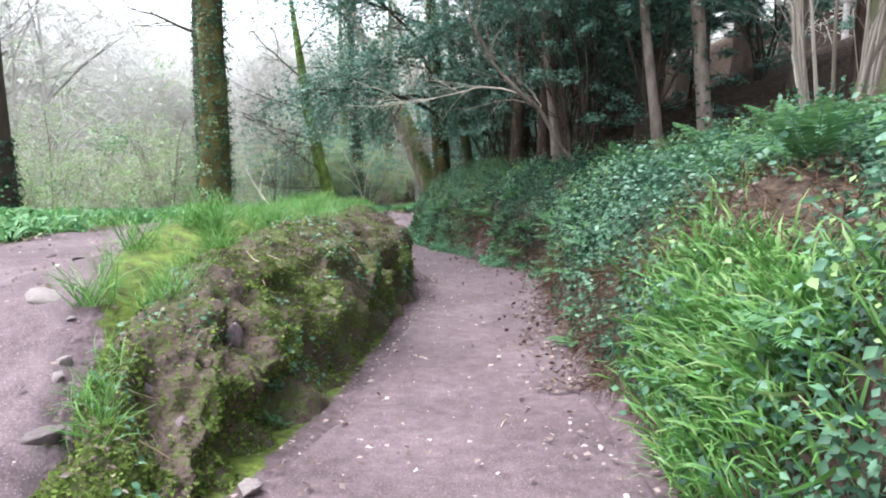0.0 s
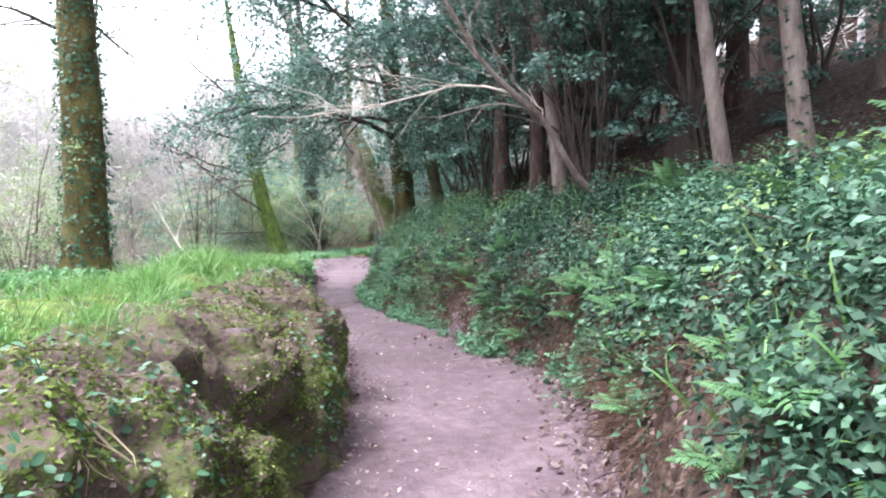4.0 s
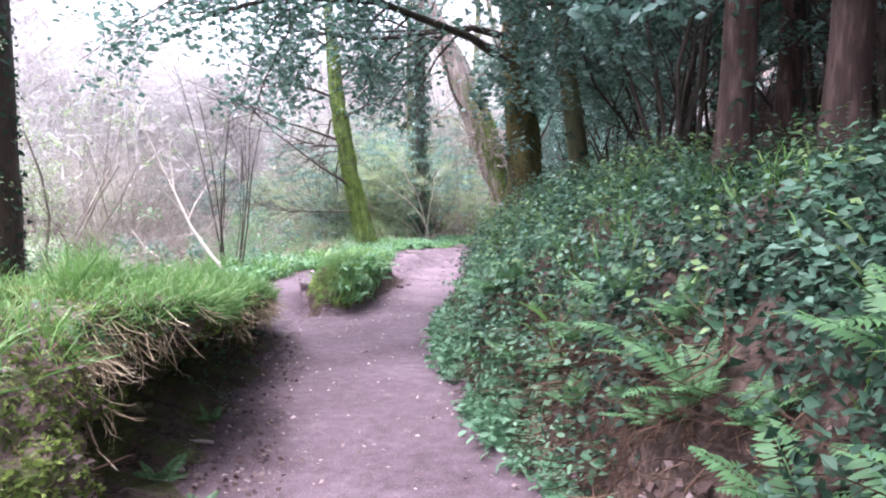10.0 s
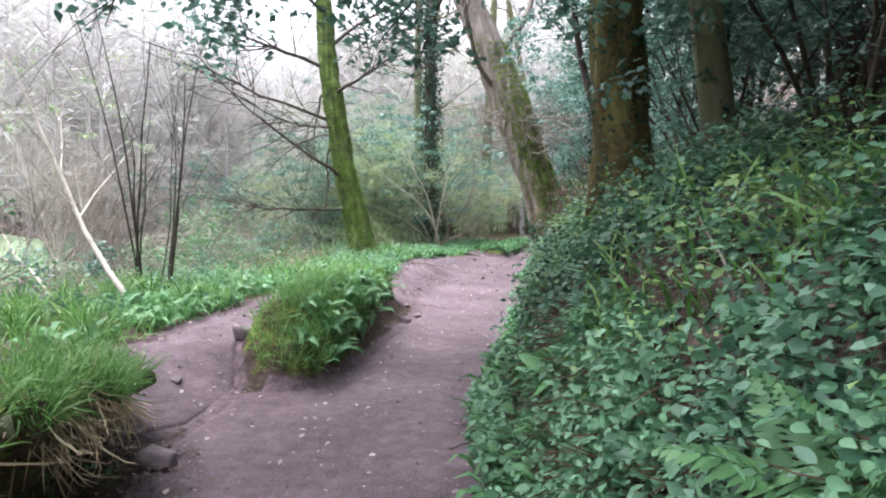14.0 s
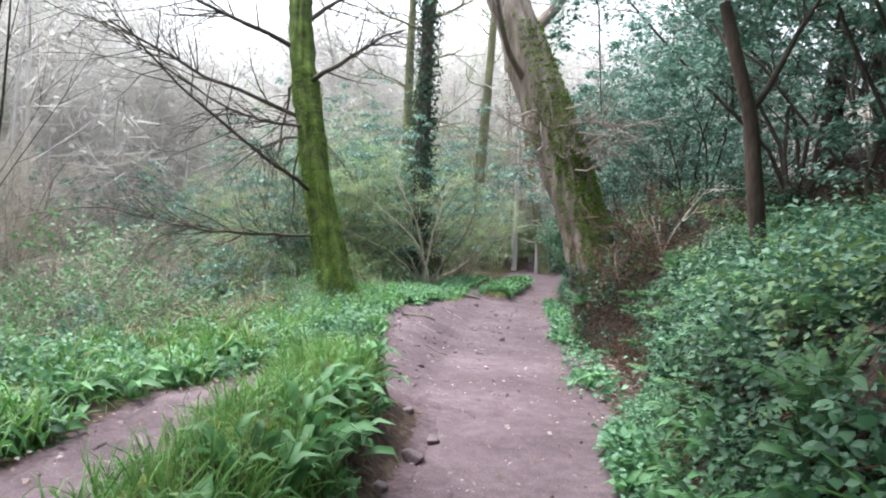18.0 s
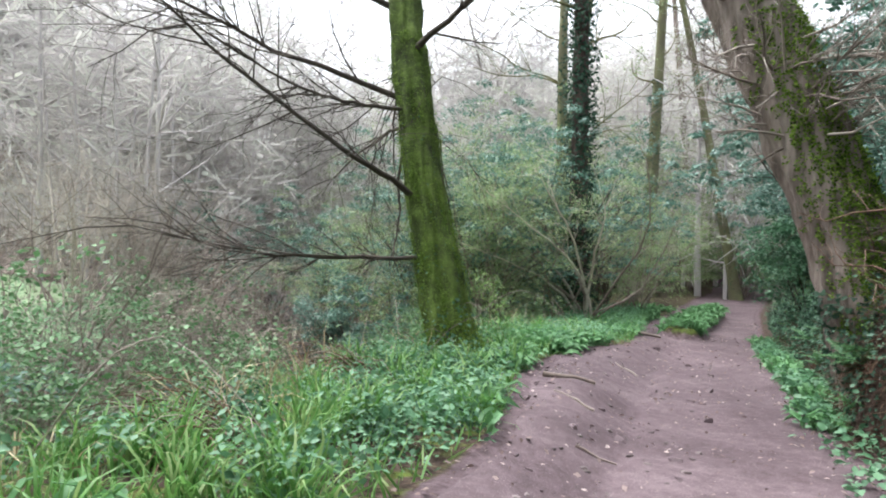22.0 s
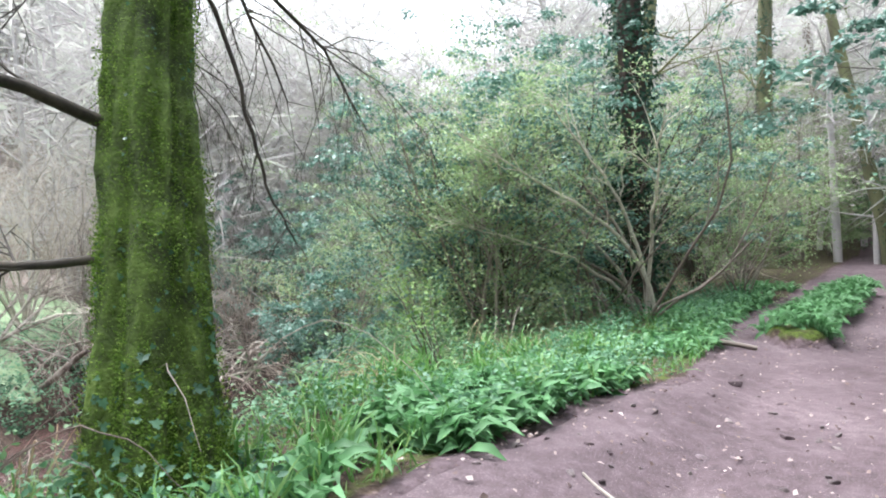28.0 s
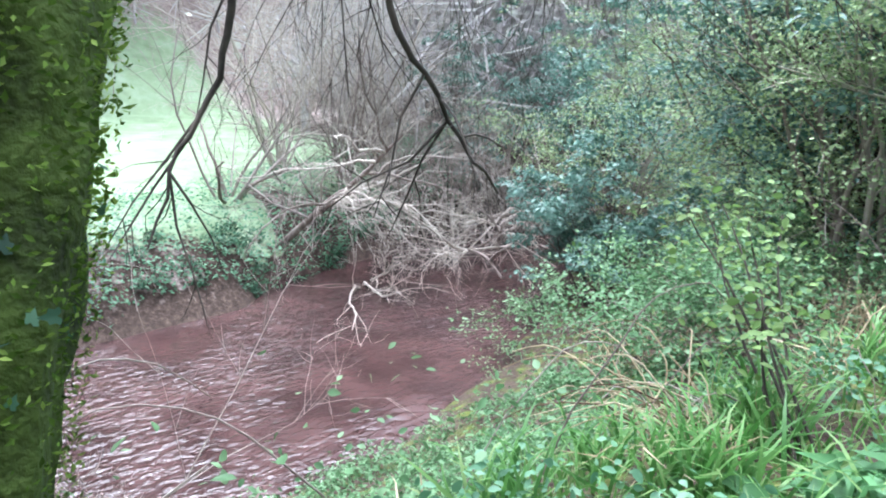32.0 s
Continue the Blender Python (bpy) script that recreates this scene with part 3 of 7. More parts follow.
bank_w = table((2, 0.45), (3, 0.6), (4, 1.0), (5, 1.2), (11.3, 1.25), (13, 1.0), (13.8, 1.5), (15.1, 1.6), (16.2, 1.1), (17.6, 1.1), (19.2, 0.62), (20.3, 0.62))
CAVES = ((3.7, 0.2, 0.22, 0.3), (4.35, 0.16, 0.3, 0.42), (5.0, 0.24, 0.2, 0.4), (5.7, 0.2, 0.25, 0.36), (4.1, 0.5, 0.2, 0.2), (5.3, 0.55, 0.22, 0.22), (6.3, 0.5, 0.25, 0.24), (6.9, 0.16, 0.3, 0.36), (8.7, 0.2, 0.3, 0.4), (10.3, 0.25, 0.35, 0.4), (12.3, 0.26, 0.5, 0.6), (8.3, 0.4, 0.16, 0.3), (9.2, 0.44, 0.17, 0.34), (9.9, 0.68, 0.18, 0.26), (10.7, 0.48, 0.18, 0.36), (11.6, 0.32, 0.2, 0.42), (12.1, 0.6, 0.18, 0.3), (7.5, 0.36, 0.16, 0.28), (7.9, 0.62, 0.3, 0.2), (9.5, 0.55, 0.3, 0.2), (11.3, 0.6, 0.3, 0.22),
         (14.6, 0.3, 0.6, 0.35), (15.9, 0.3, 0.5, 0.3), (17.3, 0.3, 0.6, 0.3))


def bank_skin(u, y):
    """Craggy face of the low bank: foot at u = 0, crest at u = 1; a mossy slope at first, hollowed and overhanging further on."""
    u, y = np.asarray(u, float), np.asarray(y, float)
    zp, zt = path_z(y), track_z(y) + ridge_h(y)
    k = smooth(2.2, 3.8, y) * (1 - smooth(19.2, 20.2, y))
    us = (0, 0.12, 0.35, 0.55, 0.72, 0.86, 1.0)
    hollow = smooth(13.3, 14.2, y)
    deep = 1 - smooth(17.4, 19.0, y)
    e = (np.interp(u, us, (0.03, 0.2, 0.44, 0.44, 0.22, 0.24, 0.62)) + np.interp(u, us, (0, 0.16, 0.34, 0.36, 0.02, 0.06, 0.48)) * deep + np.interp(u, us, (0, 0.3, 0.5, 0.52, 0.55, 0.55, 0.55)) * recess(y)) * hollow
    steep = smooth(4.5, 7.5, y)
    e = e + (np.interp(u, us, (0, 0.06, 0.2, 0.36, 0.55, 0.76, 1.0)) * (1 - steep) + np.interp(u, us, (0, 0.05, 0.1, 0.15, 0.34, 0.66, 1.0)) * steep) * bank_w(y) * (1 - hollow)
    for yc, uc, wy_, depth in CAVES:
        e = e + depth * np.exp(-((y - yc) / wy_) ** 2 - ((u - uc) / 0.13) ** 2)
    f = np.interp(u, us, (0, 0.15, 0.42, 0.64, 0.8, 0.93, 1.0)) * (1 - hollow) + np.interp(u, us, (0, 0.1, 0.3, 0.52, 0.74, 0.93, 1.0)) * hollow
    z = zp - 0.05 + (zt - zp + 0.05) * f
    crag = 0.13 - 0.3 * np.abs(wave(y * 1.5 + u, u * 4.2 - y * 0.4, 6.1))
    n = (0.10 * wave(y * 1.3, z * 2.0, 3.3) + crag + 0.07 * wave(y * 4.1, z * 5.0, 1.1) + 0.045 * wave(y * 9.0, z * 10.0, 5.2) + 0.03 * wave(y * 19.0 + z * 7, z * 21.0, 2.2)) * (0.25 + 0.75 * k)
    rim = np.sin(np.pi * np.clip(u * 0.9 + 0.08, 0, 1)) ** 0.7
    x = path_left(y) + 0.09 * wave(0 * y + 3, y * 2.2, 0.4) - e + n * rim * (0.6 + 0.4 * hollow)
    z = z + (0.07 * wave(y * 2.2, u * 4.0, 2.2) + 0.7 * n * (1 - hollow)) * rim * (0.3 + 0.7 * k)
    top = height(x, y) - 0.03
    return np.stack([x, y, np.where(u > 0.93, z * (1 - (u - 0.93) / 0.07) + top * (u - 0.93) / 0.07, z)], -1)


_u, _y = np.meshgrid(np.linspace(0, 1, 56), np.arange(2.1, 20.25, 0.032), indexing="ij")
M_BANK = material("mossy_earth", [(0.014, 0.01, 0.008), (0.035, 0.024, 0.019), (0.075, 0.052, 0.043), (0.05, 0.056, 0.018), (0.075, 0.095, 0.025), (0.115, 0.14, 0.042)], 3.0, detail=8, rough=0.95, bump=0.9, bump_scale=28, fine=0.45)
bank = new("earth_bank", mesh_from("earth_bank", bank_skin(_u, _y), grid_faces(*_u.shape), M_BANK))
tagged(bank, "craggy low earth bank with moss and dark hollows", "bank", kind="structure")

# ---------------------------------------------------------------- building blocks for plants
RNG = np.random.default_rng(7)


def part(name, me, parent, label=""):
    ob = new(name, me)
    ob.parent = parent
    return tagged(ob, label)


def empty(name, x, y, z):
    e = new(name)
    e.empty_display_size = 0.2
    e.location = (x, y, z)
    return e


class Geo:
    """Collects triangles for one mesh."""

    def __init__(self):
        self.v, self.f, self.n = [], [], 0

    def add(self, V, F):
        self.v.append(V)
        self.f.append(F + self.n)
        self.n += len(V)

    def mesh(self, name, mat, smooth_faces=True):
        return mesh_from(name, np.concatenate(self.v), np.concatenate(self.f), mat, smooth_faces)


def tube(pts, rad, sides=6, lump=0.0, k=0.0):
    """Round tapering stem along points."""
    P, R = np.asarray(pts, float), np.asarray(rad, float)
    T = np.gradient(P, axis=0)
    T /= np.linalg.norm(T, axis=1)[:, None] + 1e-9
    ref = np.where(np.abs(T[:, 2:3]) > 0.9, np.array([[1.0, 0, 0]]), np.array([[0, 0, 1.0]]))
    if len(P) > 2 and abs(T[0, 2]) > 0.6:
        ref = np.tile([[1.0, 0.05, 0]], (len(P), 1))
    A = np.cross(T, ref)
    A /= np.linalg.norm(A, axis=1)[:, None] + 1e-9
    B = np.cross(T, A)
    a = np.linspace(0, 2 * np.pi, sides, endpoint=False)
    rr = R[:, None] * np.ones(sides)
    if lump:
        rr = rr * (1 + lump * (np.sin(3 * a + P[:, 2:3] * 1.7 + k) * 0.5 + np.sin(5 * a - P[:, 2:3] * 3.1 + 2 * k) * 0.3 + np.sin(2 * a + P[:, 2:3] * 6 + k) * 0.35 + np.sin(11 * a + P[:, 2:3] * 2.3 + k) * 0.16 * (sides > 15)))
    V = P[:, None, :] + rr[:, :, None] * (A[:, None, :] * np.cos(a)[None, :, None] + B[:, None, :] * np.sin(a)[None, :, None])
    m = len(P)
    i = np.arange(m * sides).reshape(m, sides)
    j = np.roll(i, -1, axis=1)
    F = np.concatenate([np.stack([i[:-1].ravel(), j[:-1].ravel(), j[1:].ravel()], 1), np.stack([i[:-1].ravel(), j[1:].ravel(), i[1:].ravel()], 1)])
    return V.reshape(-1, 3), F


def unit(v):
    v = np.asarray(v, float)
    return v / (np.linalg.norm(v) + 1e-9)


def unit_rows(v):
    return v / (np.linalg.norm(v, axis=1)[:, None] + 1e-9)


def limb(rng, p, d, length, r0, r1, seg=6, wob=0.15, bend=(0, 0, 0)):
    """Points and radii of one wandering branch."""
    p, d = np.array(p, float), unit(d)
    pts = [p.copy()]
    for _ in range(seg):
        d = unit(d + rng.normal(0, wob, 3) + np.asarray(bend, float) / seg)
        p = p + d * length / seg
        pts.append(p.copy())
    return np.array(pts), np.linspace(r0, r1, seg + 1)


def sprout(rng, out, p, d, length, r, level, kids=(5, 5, 4), wob=0.16, bend=(0, 0, 0.1), angle=0.8, thin=0.5, first=0.25):
    """Branch with side branches, collected as (points, radii, level)."""
    pts, rad = limb(rng, p, d, length, r, r * 0.3, 6 if level == 0 else 3, wob, bend)
    out.append((pts, rad, level))
    if level >= len(kids):
        return
    for _ in range(kids[level]):
        s = rng.uniform(first, 1.0)
        i = min(len(pts) - 2, int(s * (len(pts) - 1)))
        q = pts[i] + (pts[i + 1] - pts[i]) * rng.random()
        axis = unit(pts[i + 1] - pts[i])
        side = unit(np.cross(axis, rng.normal(0, 1, 3)))
        sprout(rng, out, q, axis * np.cos(angle) + side * np.sin(angle), length * rng.uniform(0.3, 0.6), max(0.0025, rad[i] * thin), level + 1, kids, wob, bend, angle,
               thin, first)


def twig_mesh(name, branches, mat, sides=(6, 4, 3, 3), fat=1.0):
    g = Geo()
    for pts, rad, level in branches:
        V, F = tube(pts, rad * fat, sides[min(level, len(sides) - 1)])
        g.add(V, F)
    return g.mesh(name, mat)


# leaf shapes: unit length along y, width along x, a little fold along the middle
LEAF = (np.array([(0, 0, 0), (0.32, 0.45, 0.07), (0, 1, -0.08), (-0.32, 0.45, 0.07)]), np.array([(0, 1, 2), (0, 2, 3)]))
IVY = (np.array([(0, 0.05, 0), (0.42, 0.0, 0.06), (0.24, 0.42, 0.02), (0.0, 1.0, -0.1), (-0.24, 0.42, 0.02), (-0.42, 0.0, 0.06)]),
       np.array([(0, 1, 2), (0, 2, 3), (0, 3, 4), (0, 4, 5)]))
IVY_NEAR = (np.array([(0, 0.1, 0), (0.18, -0.08, 0.03), (0.46, 0.02, 0.07), (0.34, 0.24, 0.05), (0.42, 0.5, 0.05), (0.2, 0.56, 0.02), (0.0, 1.0, -0.08), (-0.2, 0.56, 0.02), (-0.42, 0.5, 0.05), (-0.34, 0.24, 0.05), (-0.46, 0.02, 0.07), (-0.18, -0.08, 0.03)]),
            np.array([(0, k, k + 1) for k in range(1, 11)]))
BROAD = (np.array([(0, 0, 0), (0.3, 0.28, 0.06), (0.3, 0.62, 0.02), (0, 1, -0.16), (-0.3, 0.62, 0.02), (-0.3, 0.28, 0.06), (0, 0.45, -0.02)]),
         np.array([(0, 1, 6), (1, 2, 6), (2, 3, 6), (3, 4, 6), (4, 5, 6), (5, 0, 6)]))
BLADE = (np.array([(-0.03, 0, 0), (0.03, 0, 0), (-0.028, 0.12, 0.42), (0.028, 0.12, 0.42), (-0.018, 0.36, 0.72), (0.018, 0.36, 0.72), (0, 0.72, 0.82)]),
         np.array([(0, 1, 3), (0, 3, 2), (2, 3, 5), (2, 5, 4), (4, 5, 6)]))
STRAP = (np.array([(0, 0, 0), (-0.13, 0.2, 0.46), (0, 0.22, 0.4), (0.13, 0.2, 0.46), (-0.12, 0.52, 0.66), (0, 0.55, 0.6), (0.12, 0.52, 0.66), (0, 0.98, 0.48)]),
         np.array([(0, 2, 1), (0, 3, 2), (1, 2, 5), (1, 5, 4), (2, 3, 6), (2, 6, 5), (4, 5, 7), (5, 6, 7)]))


OVATE = (np.array([(0, 0, 0), (0.24, 0.22, 0.04), (0.3, 0.5, 0.05), (0.17, 0.8, 0.0), (0, 1, -0.1), (-0.17, 0.8, 0.0), (-0.3, 0.5, 0.05), (-0.24, 0.22, 0.04), (0, 0.5, -0.02)]),
         np.array([(0, 1, 8), (1, 2, 8), (2, 3, 8), (3, 4, 8), (4, 5, 8), (5, 6, 8), (6, 7, 8), (7, 0, 8)]))


def scatter(shape, P, size, up=None, lean=0.4, yaw=None, rng=RNG, width=1.0):
    """Copies of a leaf shape at points P, turned at random and tipped off the given up direction."""
    V0, F0 = shape
    n = len(P)
    if n == 0:
        return np.zeros((0, 3)), np.zeros((0, 3), int)
    up = np.tile([0.0, 0, 1], (n, 1)) if up is None else np.asarray(up, float)
    up = up + rng.normal(0, lean, (n, 3))
    up /= np.linalg.norm(up, axis=1)[:, None]
    a = rng.uniform(0, 2 * np.pi, n) if yaw is None else yaw
    f = np.stack([np.cos(a), np.sin(a), rng.normal(0, 0.2, n)], 1)
    x = np.cross(f, up)
    x /= np.linalg.norm(x, axis=1)[:, None] + 1e-9
    y = np.cross(up, x)
    s = np.broadcast_to(np.asarray(size, float), (n,))
    V = P[:, None, :] + s[:, None, None] * (V0[None, :, 0:1] * x[:, None, :] * width + V0[None, :, 1:2] * y[:, None, :] + V0[None, :, 2:3] * up[:, None, :])
    F = F0[None] + (np.arange(n) * len(V0))[:, None, None]
    return V.reshape(-1, 3), F.reshape(-1, 3)


def normals(x, y, e=0.05):
    nx = -(height(x + e, y) - height(x - e, y)) / (2 * e)
    ny = -(height(x, y + e) - height(x, y - e)) / (2 * e)
    n = np.stack([nx, ny, np.ones_like(nx)], -1)
    return n / np.linalg.norm(n, axis=-1, keepdims=True)


def on_ground(n, x0, x1, y0, y1, keep=None, rng=RNG, edge=None):
    """Random spots on the ground, evenly over the real surface (steep faces get as many as flat ones)."""
    x, y = rng.uniform(x0, x1, n * 9), rng.uniform(y0, y1, n * 9)
    if edge is not None:
        x = edge(y) + x
    N = normals(x, y)
    w = 1 / np.clip(N[:, 2], 0.12, 1)
    ok = rng.random(len(x)) < w / 5.0 * (1 if keep is None else keep(x, y))
    x, y, N = x[ok][:n], y[ok][:n], N[ok][:n]
    return np.stack([x, y, height(x, y)], 1), N


def stuff(name, label, category, groups):
    """One object for a growth that nobody could count; groups of (vertices, faces, material)."""
    made = []
    for k, (V, F, mat) in enumerate(groups):
        ob = new(name, mesh_from(name, V, F, mat))
        made.append(tagged(ob, label if isinstance(label, str) else label[k], category, kind="stuff"))
    return made


def cushion(C, N, R, per, shape, size, rng=RNG, lean=0.55, lift=0.5, squash=1.0):
    """Leaves over rounded clumps: outward on the upper half of a ball about each centre, gaps left between the balls."""
    idx = np.repeat(np.arange(len(C)), per)
    A = N[idx] * (1 - lift) + np.array([0, 0, lift])
    D = rng.normal(0, 1, (len(idx), 3))
    D /= np.linalg.norm(D, axis=1)[:, None]
    side = np.sum(D * A, 1)
    D = np.where((side < -0.15)[:, None], -D, D)
    r = R[idx] * (0.45 + 0.75 * rng.random(len(idx)) ** 0.8) * (1 + 0.25 * wave(D[:, 0] * 2 + idx, D[:, 1] * 2 + D[:, 2] * 3, 2.0))
    Q = C[idx] + D * r[:, None] * np.array([1, 1, squash])
    return scatter(shape, Q, rng.uniform(*size, len(idx)), D * 0.75 + np.array([0, 0, 0.45]), lean, rng=rng, width=0.82)


def sprays(C, R, per, shape, size, rng=RNG, thick=0.07, tip=0.25):
    """Leaves in flat drooping sprays about each centre, like the layers of a hazel or beech."""
    idx = np.repeat(np.arange(len(C)), per)
    a, q = rng.uniform(0, 2 * np.pi, len(idx)), rng.random(len(idx)) ** 0.6
    tilt = rng.normal(0, tip, (len(C), 2))[idx]
    dx, dy = np.cos(a) * q * R[idx], np.sin(a) * q * R[idx] * 0.7
    Q = C[idx] + np.stack([dx, dy, dx * tilt[:, 0] + dy * tilt[:, 1] - 0.25 * q ** 2 * R[idx] + rng.normal(0, thick, len(idx))], 1)
    return scatter(shape, Q, rng.uniform(*size, len(idx)), np.stack([-tilt[:, 0], -tilt[:, 1], 1 + 0 * a], 1), 0.45, rng=rng)


def noise01(x, y, k):
    return 0.5 + 0.5 * np.clip(wave(x, y, k) * 1.6, -1, 1)


# ---------------------------------------------------------------- ivy, herbs and grass on the bank beside the path
def brush_gap(x, y):
    """Bare brown ground about the dead brushwood beside the oak."""
    return 1 - 0.93 * np.exp(-((x - 0.0) / 0.7) ** 2 - ((y - 30.6) / 1.1) ** 2)


def start_gap(x, y):
    """Litter and dead bracken lie bare on the shoulder near the start."""
    return 1 - 0.92 * np.exp(-((x - 2.0) / 0.55) ** 2 - ((y - 4.3) / 1.1) ** 2)


def bare_face(x, y):
    """Patches of bare brown face in the lower half of the bank along the hollow way."""
    d = x - path_right(y) - toe(y)
    return 1 - 0.92 * smooth(0.42, 0.56, noise01(x * 1.3, y * 1.5, 52)) * (1 - smooth(0.26, 0.46, d)) * smooth(5.5, 8, y) * (1 - smooth(16, 17.5, y))


def bank_growth():
    er = lambda y: path_right(y) + toe(y)
    # ivy carpet on the bank
    P, N = on_ground(40000, 0.04, 2.6, 1.0, 44, lambda x, y: brush_gap(x, y) * start_gap(x, y) * bare_face(x, y) * np.where((y > 16.5) & (y < 27), 0.2, 1.0) * np.where(np.abs(x - er(y) - 0.4) < 0.45, 1.0, 0.6) * np.where((x - er(y) < 0.32) & (y > 5) & (y < 17), 0.22, 1.0) * (0.4 + 0.6 * smooth(0.35, 0.6, noise01(x * 0.8, y * 0.8, 2))), edge=er)
    out = P + N * RNG.uniform(0.0, 0.16, (len(P), 1))
    h = len(P) // 2
    V, F = scatter(IVY, out[:h], RNG.uniform(0.025, 0.065, h), N[:h] + [0, 0, 0.4], 0.5)
    V2, F2 = scatter(LEAF, out[h:], RNG.uniform(0.03, 0.075, len(P) - h), N[h:] + [0, 0, 0.5], 0.6)
    V, F = np.concatenate([V, V2]), np.concatenate([F, F2 + len(V)])
    stuff("bank_ivy", "dark glossy ivy leaves carpeting the earth bank", "ivy", [(V, F, M_IVY)])
    # leafy herbs, in tufts, thicker on the upper edge
    C, CN = on_ground(2400, 0.06, 3.0, 1.0, 46, lambda x, y: brush_gap(x, y) * start_gap(x, y) * bare_face(x, y) * np.where((y > 9) & (y < 16), 0.5, 1.0) * (0.25 + 0.75 * noise01(x * 0.7, y * 0.6, 6)) * np.where((x - er(y) < 0.28) & (y > 7) & (y < 22), 0.35, 1.0), edge=er)
    reps = 17
    idx = np.repeat(np.arange(len(C)), reps)
    hgt = RNG.uniform(0.04, 0.36, len(idx))
    Q = C[idx] + CN[idx] * hgt[:, None] * 0.7 + np.stack([RNG.normal(0, 0.09, len(idx)), RNG.normal(0, 0.09, len(idx)), hgt * 0.6], 1)
    V, F = scatter(LEAF, Q, RNG.uniform(0.025, 0.065, len(idx)), CN[idx] * 0.6 + [0, 0, 0.8], 0.5)
    pick = np.repeat(np.repeat((noise01(C[:, 0] * 1.3, C[:, 1] * 1.1, 46) > np.where((C[:, 1] > 17) & (C[:, 1] < 27), 0.42, 0.62)) & (C[:, 0] > er(C[:, 1]) + 0.3), reps), 2)
    stuff("bank_herbs", ["green leafy herbs and nettles growing on the bank", "yellow-green leafy herbs growing on the bank"], "herbs", [(V, F[~pick], M_HERB), (V, F[pick], M_YELLOW_HERB)])
    # taller pale herbs on the shoulder
    C, CN = on_ground(1300, 0.15, 1.9, 1.5, 46, lambda x, y: brush_gap(x, y) * start_gap(x, y) * bare_face(x, y) * np.where((y > 17.5) & (y < 27.5), 1.0, 0.4) * (noise01(x * 0.9, y * 0.7, 26) > 0.4), edge=er)
    idx = np.repeat(np.arange(len(C)), 24)
    hgt = RNG.uniform(0.05, 0.5, len(idx)) * np.repeat(RNG.uniform(0.4, 1.1, len(C)), 24)
    Q = C[idx] + np.stack([RNG.normal(-0.02, 0.06, len(idx)), RNG.normal(0, 0.06, len(idx)), hgt], 1)
    V, F = scatter(LEAF, Q, RNG.uniform(0.03, 0.08, len(idx)), CN[idx] * 0.3 + [0, 0, 0.8], 0.5)
    stuff("tall_herbs", "pale blue-green nettles and willowherb standing on the bank", "herbs", [(V, F, M_TALL_HERB)])
    # rounded clumps of nettle, bramble and ivy with dark hollows between them
    for name, label, mat, n, x0, x1, y0, y1, rlo, rhi, per, shape, size, k in (
            ("herb_clumps", "leafy green nettle clumps mounded on the bank", M_HERB, 190, 0.12, 2.6, 4.5, 17, 0.12, 0.34, 150, OVATE, (0.03, 0.07), 6),
            ("green_clumps", "fresh green nettle and herb clumps on the bank", M_PALE_HERB, 460, 0.08, 2.4, 16, 28, 0.1, 0.3, 150, OVATE, (0.03, 0.065), 7),
            ("ivy_clumps", "dark glossy ivy heaped in clumps on the bank", M_IVY, 420, 0.1, 2.8, 6.0, 46, 0.14, 0.36, 130, IVY, (0.035, 0.075), 2),
            ("bramble_clumps", "mid-green bramble and herb clumps on the bank", M_TALL_HERB, 280, 0.2, 2.2, 3.5, 34, 0.12, 0.3, 130, OVATE, (0.03, 0.065), 26),
            ("fresh_clumps", "fresh yellow-green herb clumps on the bank", M_YELLOW_HERB, 190, 0.12, 2.2, 15.5, 33, 0.1, 0.24, 110, OVATE, (0.025, 0.055), 46)):
        C, CN = on_ground(n, x0, x1, y0, y1, lambda x, y: brush_gap(x, y) * start_gap(x, y) * bare_face(x, y) * (np.where((y > 17.5) & (y < 27), 0.3, 1.0) if mat is M_IVY else np.where((y > 12.5) & (y < 16.5), 0.25, 1.0)) * (0.12 + 0.88 * smooth(0.35, 0.6, noise01(x * 0.8, y * 0.7, k))) * np.where((x - er(y) < 0.36) & (y > 6) & (y < 17), 0.12, 1.0), edge=er)
        V, F = cushion(C - CN * 0.04, CN, RNG.uniform(rlo, rhi, len(C)), per, shape, size)
        stuff(name, label, "herbs", [(V, F, mat)])
    C, CN = on_ground(210, 0.42, 2.2, 7.5, 15, None, edge=er)
    V, F = cushion(C - CN * 0.05, CN, RNG.uniform(0.14, 0.32, len(C)), 110, IVY, (0.035, 0.07))
    stuff("shoulder_ivy", "dark ivy spreading over the shoulder of the bank", "ivy", [(V, F, M_IVY)])
    C, CN = on_ground(110, -0.35, 0.25, 22.5, 27.5, None, edge=er)
    V, F = cushion(C, CN, RNG.uniform(0.08, 0.2, len(C)), 90, OVATE, (0.03, 0.06), lift=0.8)
    stuff("toe_herbs", "low green herbs between the path and the bank", "herbs", [(V, F, M_PALE_HERB)])
    # herbs hanging out over the face of the bank
    C, CN = on_ground(420, 0.14, 0.4, 4.5, 34, lambda x, y: brush_gap(x, y) * (noise01(x, y * 0.9, 36) > 0.5) * np.where((y > 15.5) & (y < 23), 0.2, 1.0), edge=er)
    idx = np.repeat(np.arange(len(C)), 16)
    Q = C[idx] + np.stack([RNG.uniform(-0.24, 0.02, len(idx)), RNG.normal(0, 0.08, len(idx)), RNG.uniform(-0.06, 0.2, len(idx))], 1)
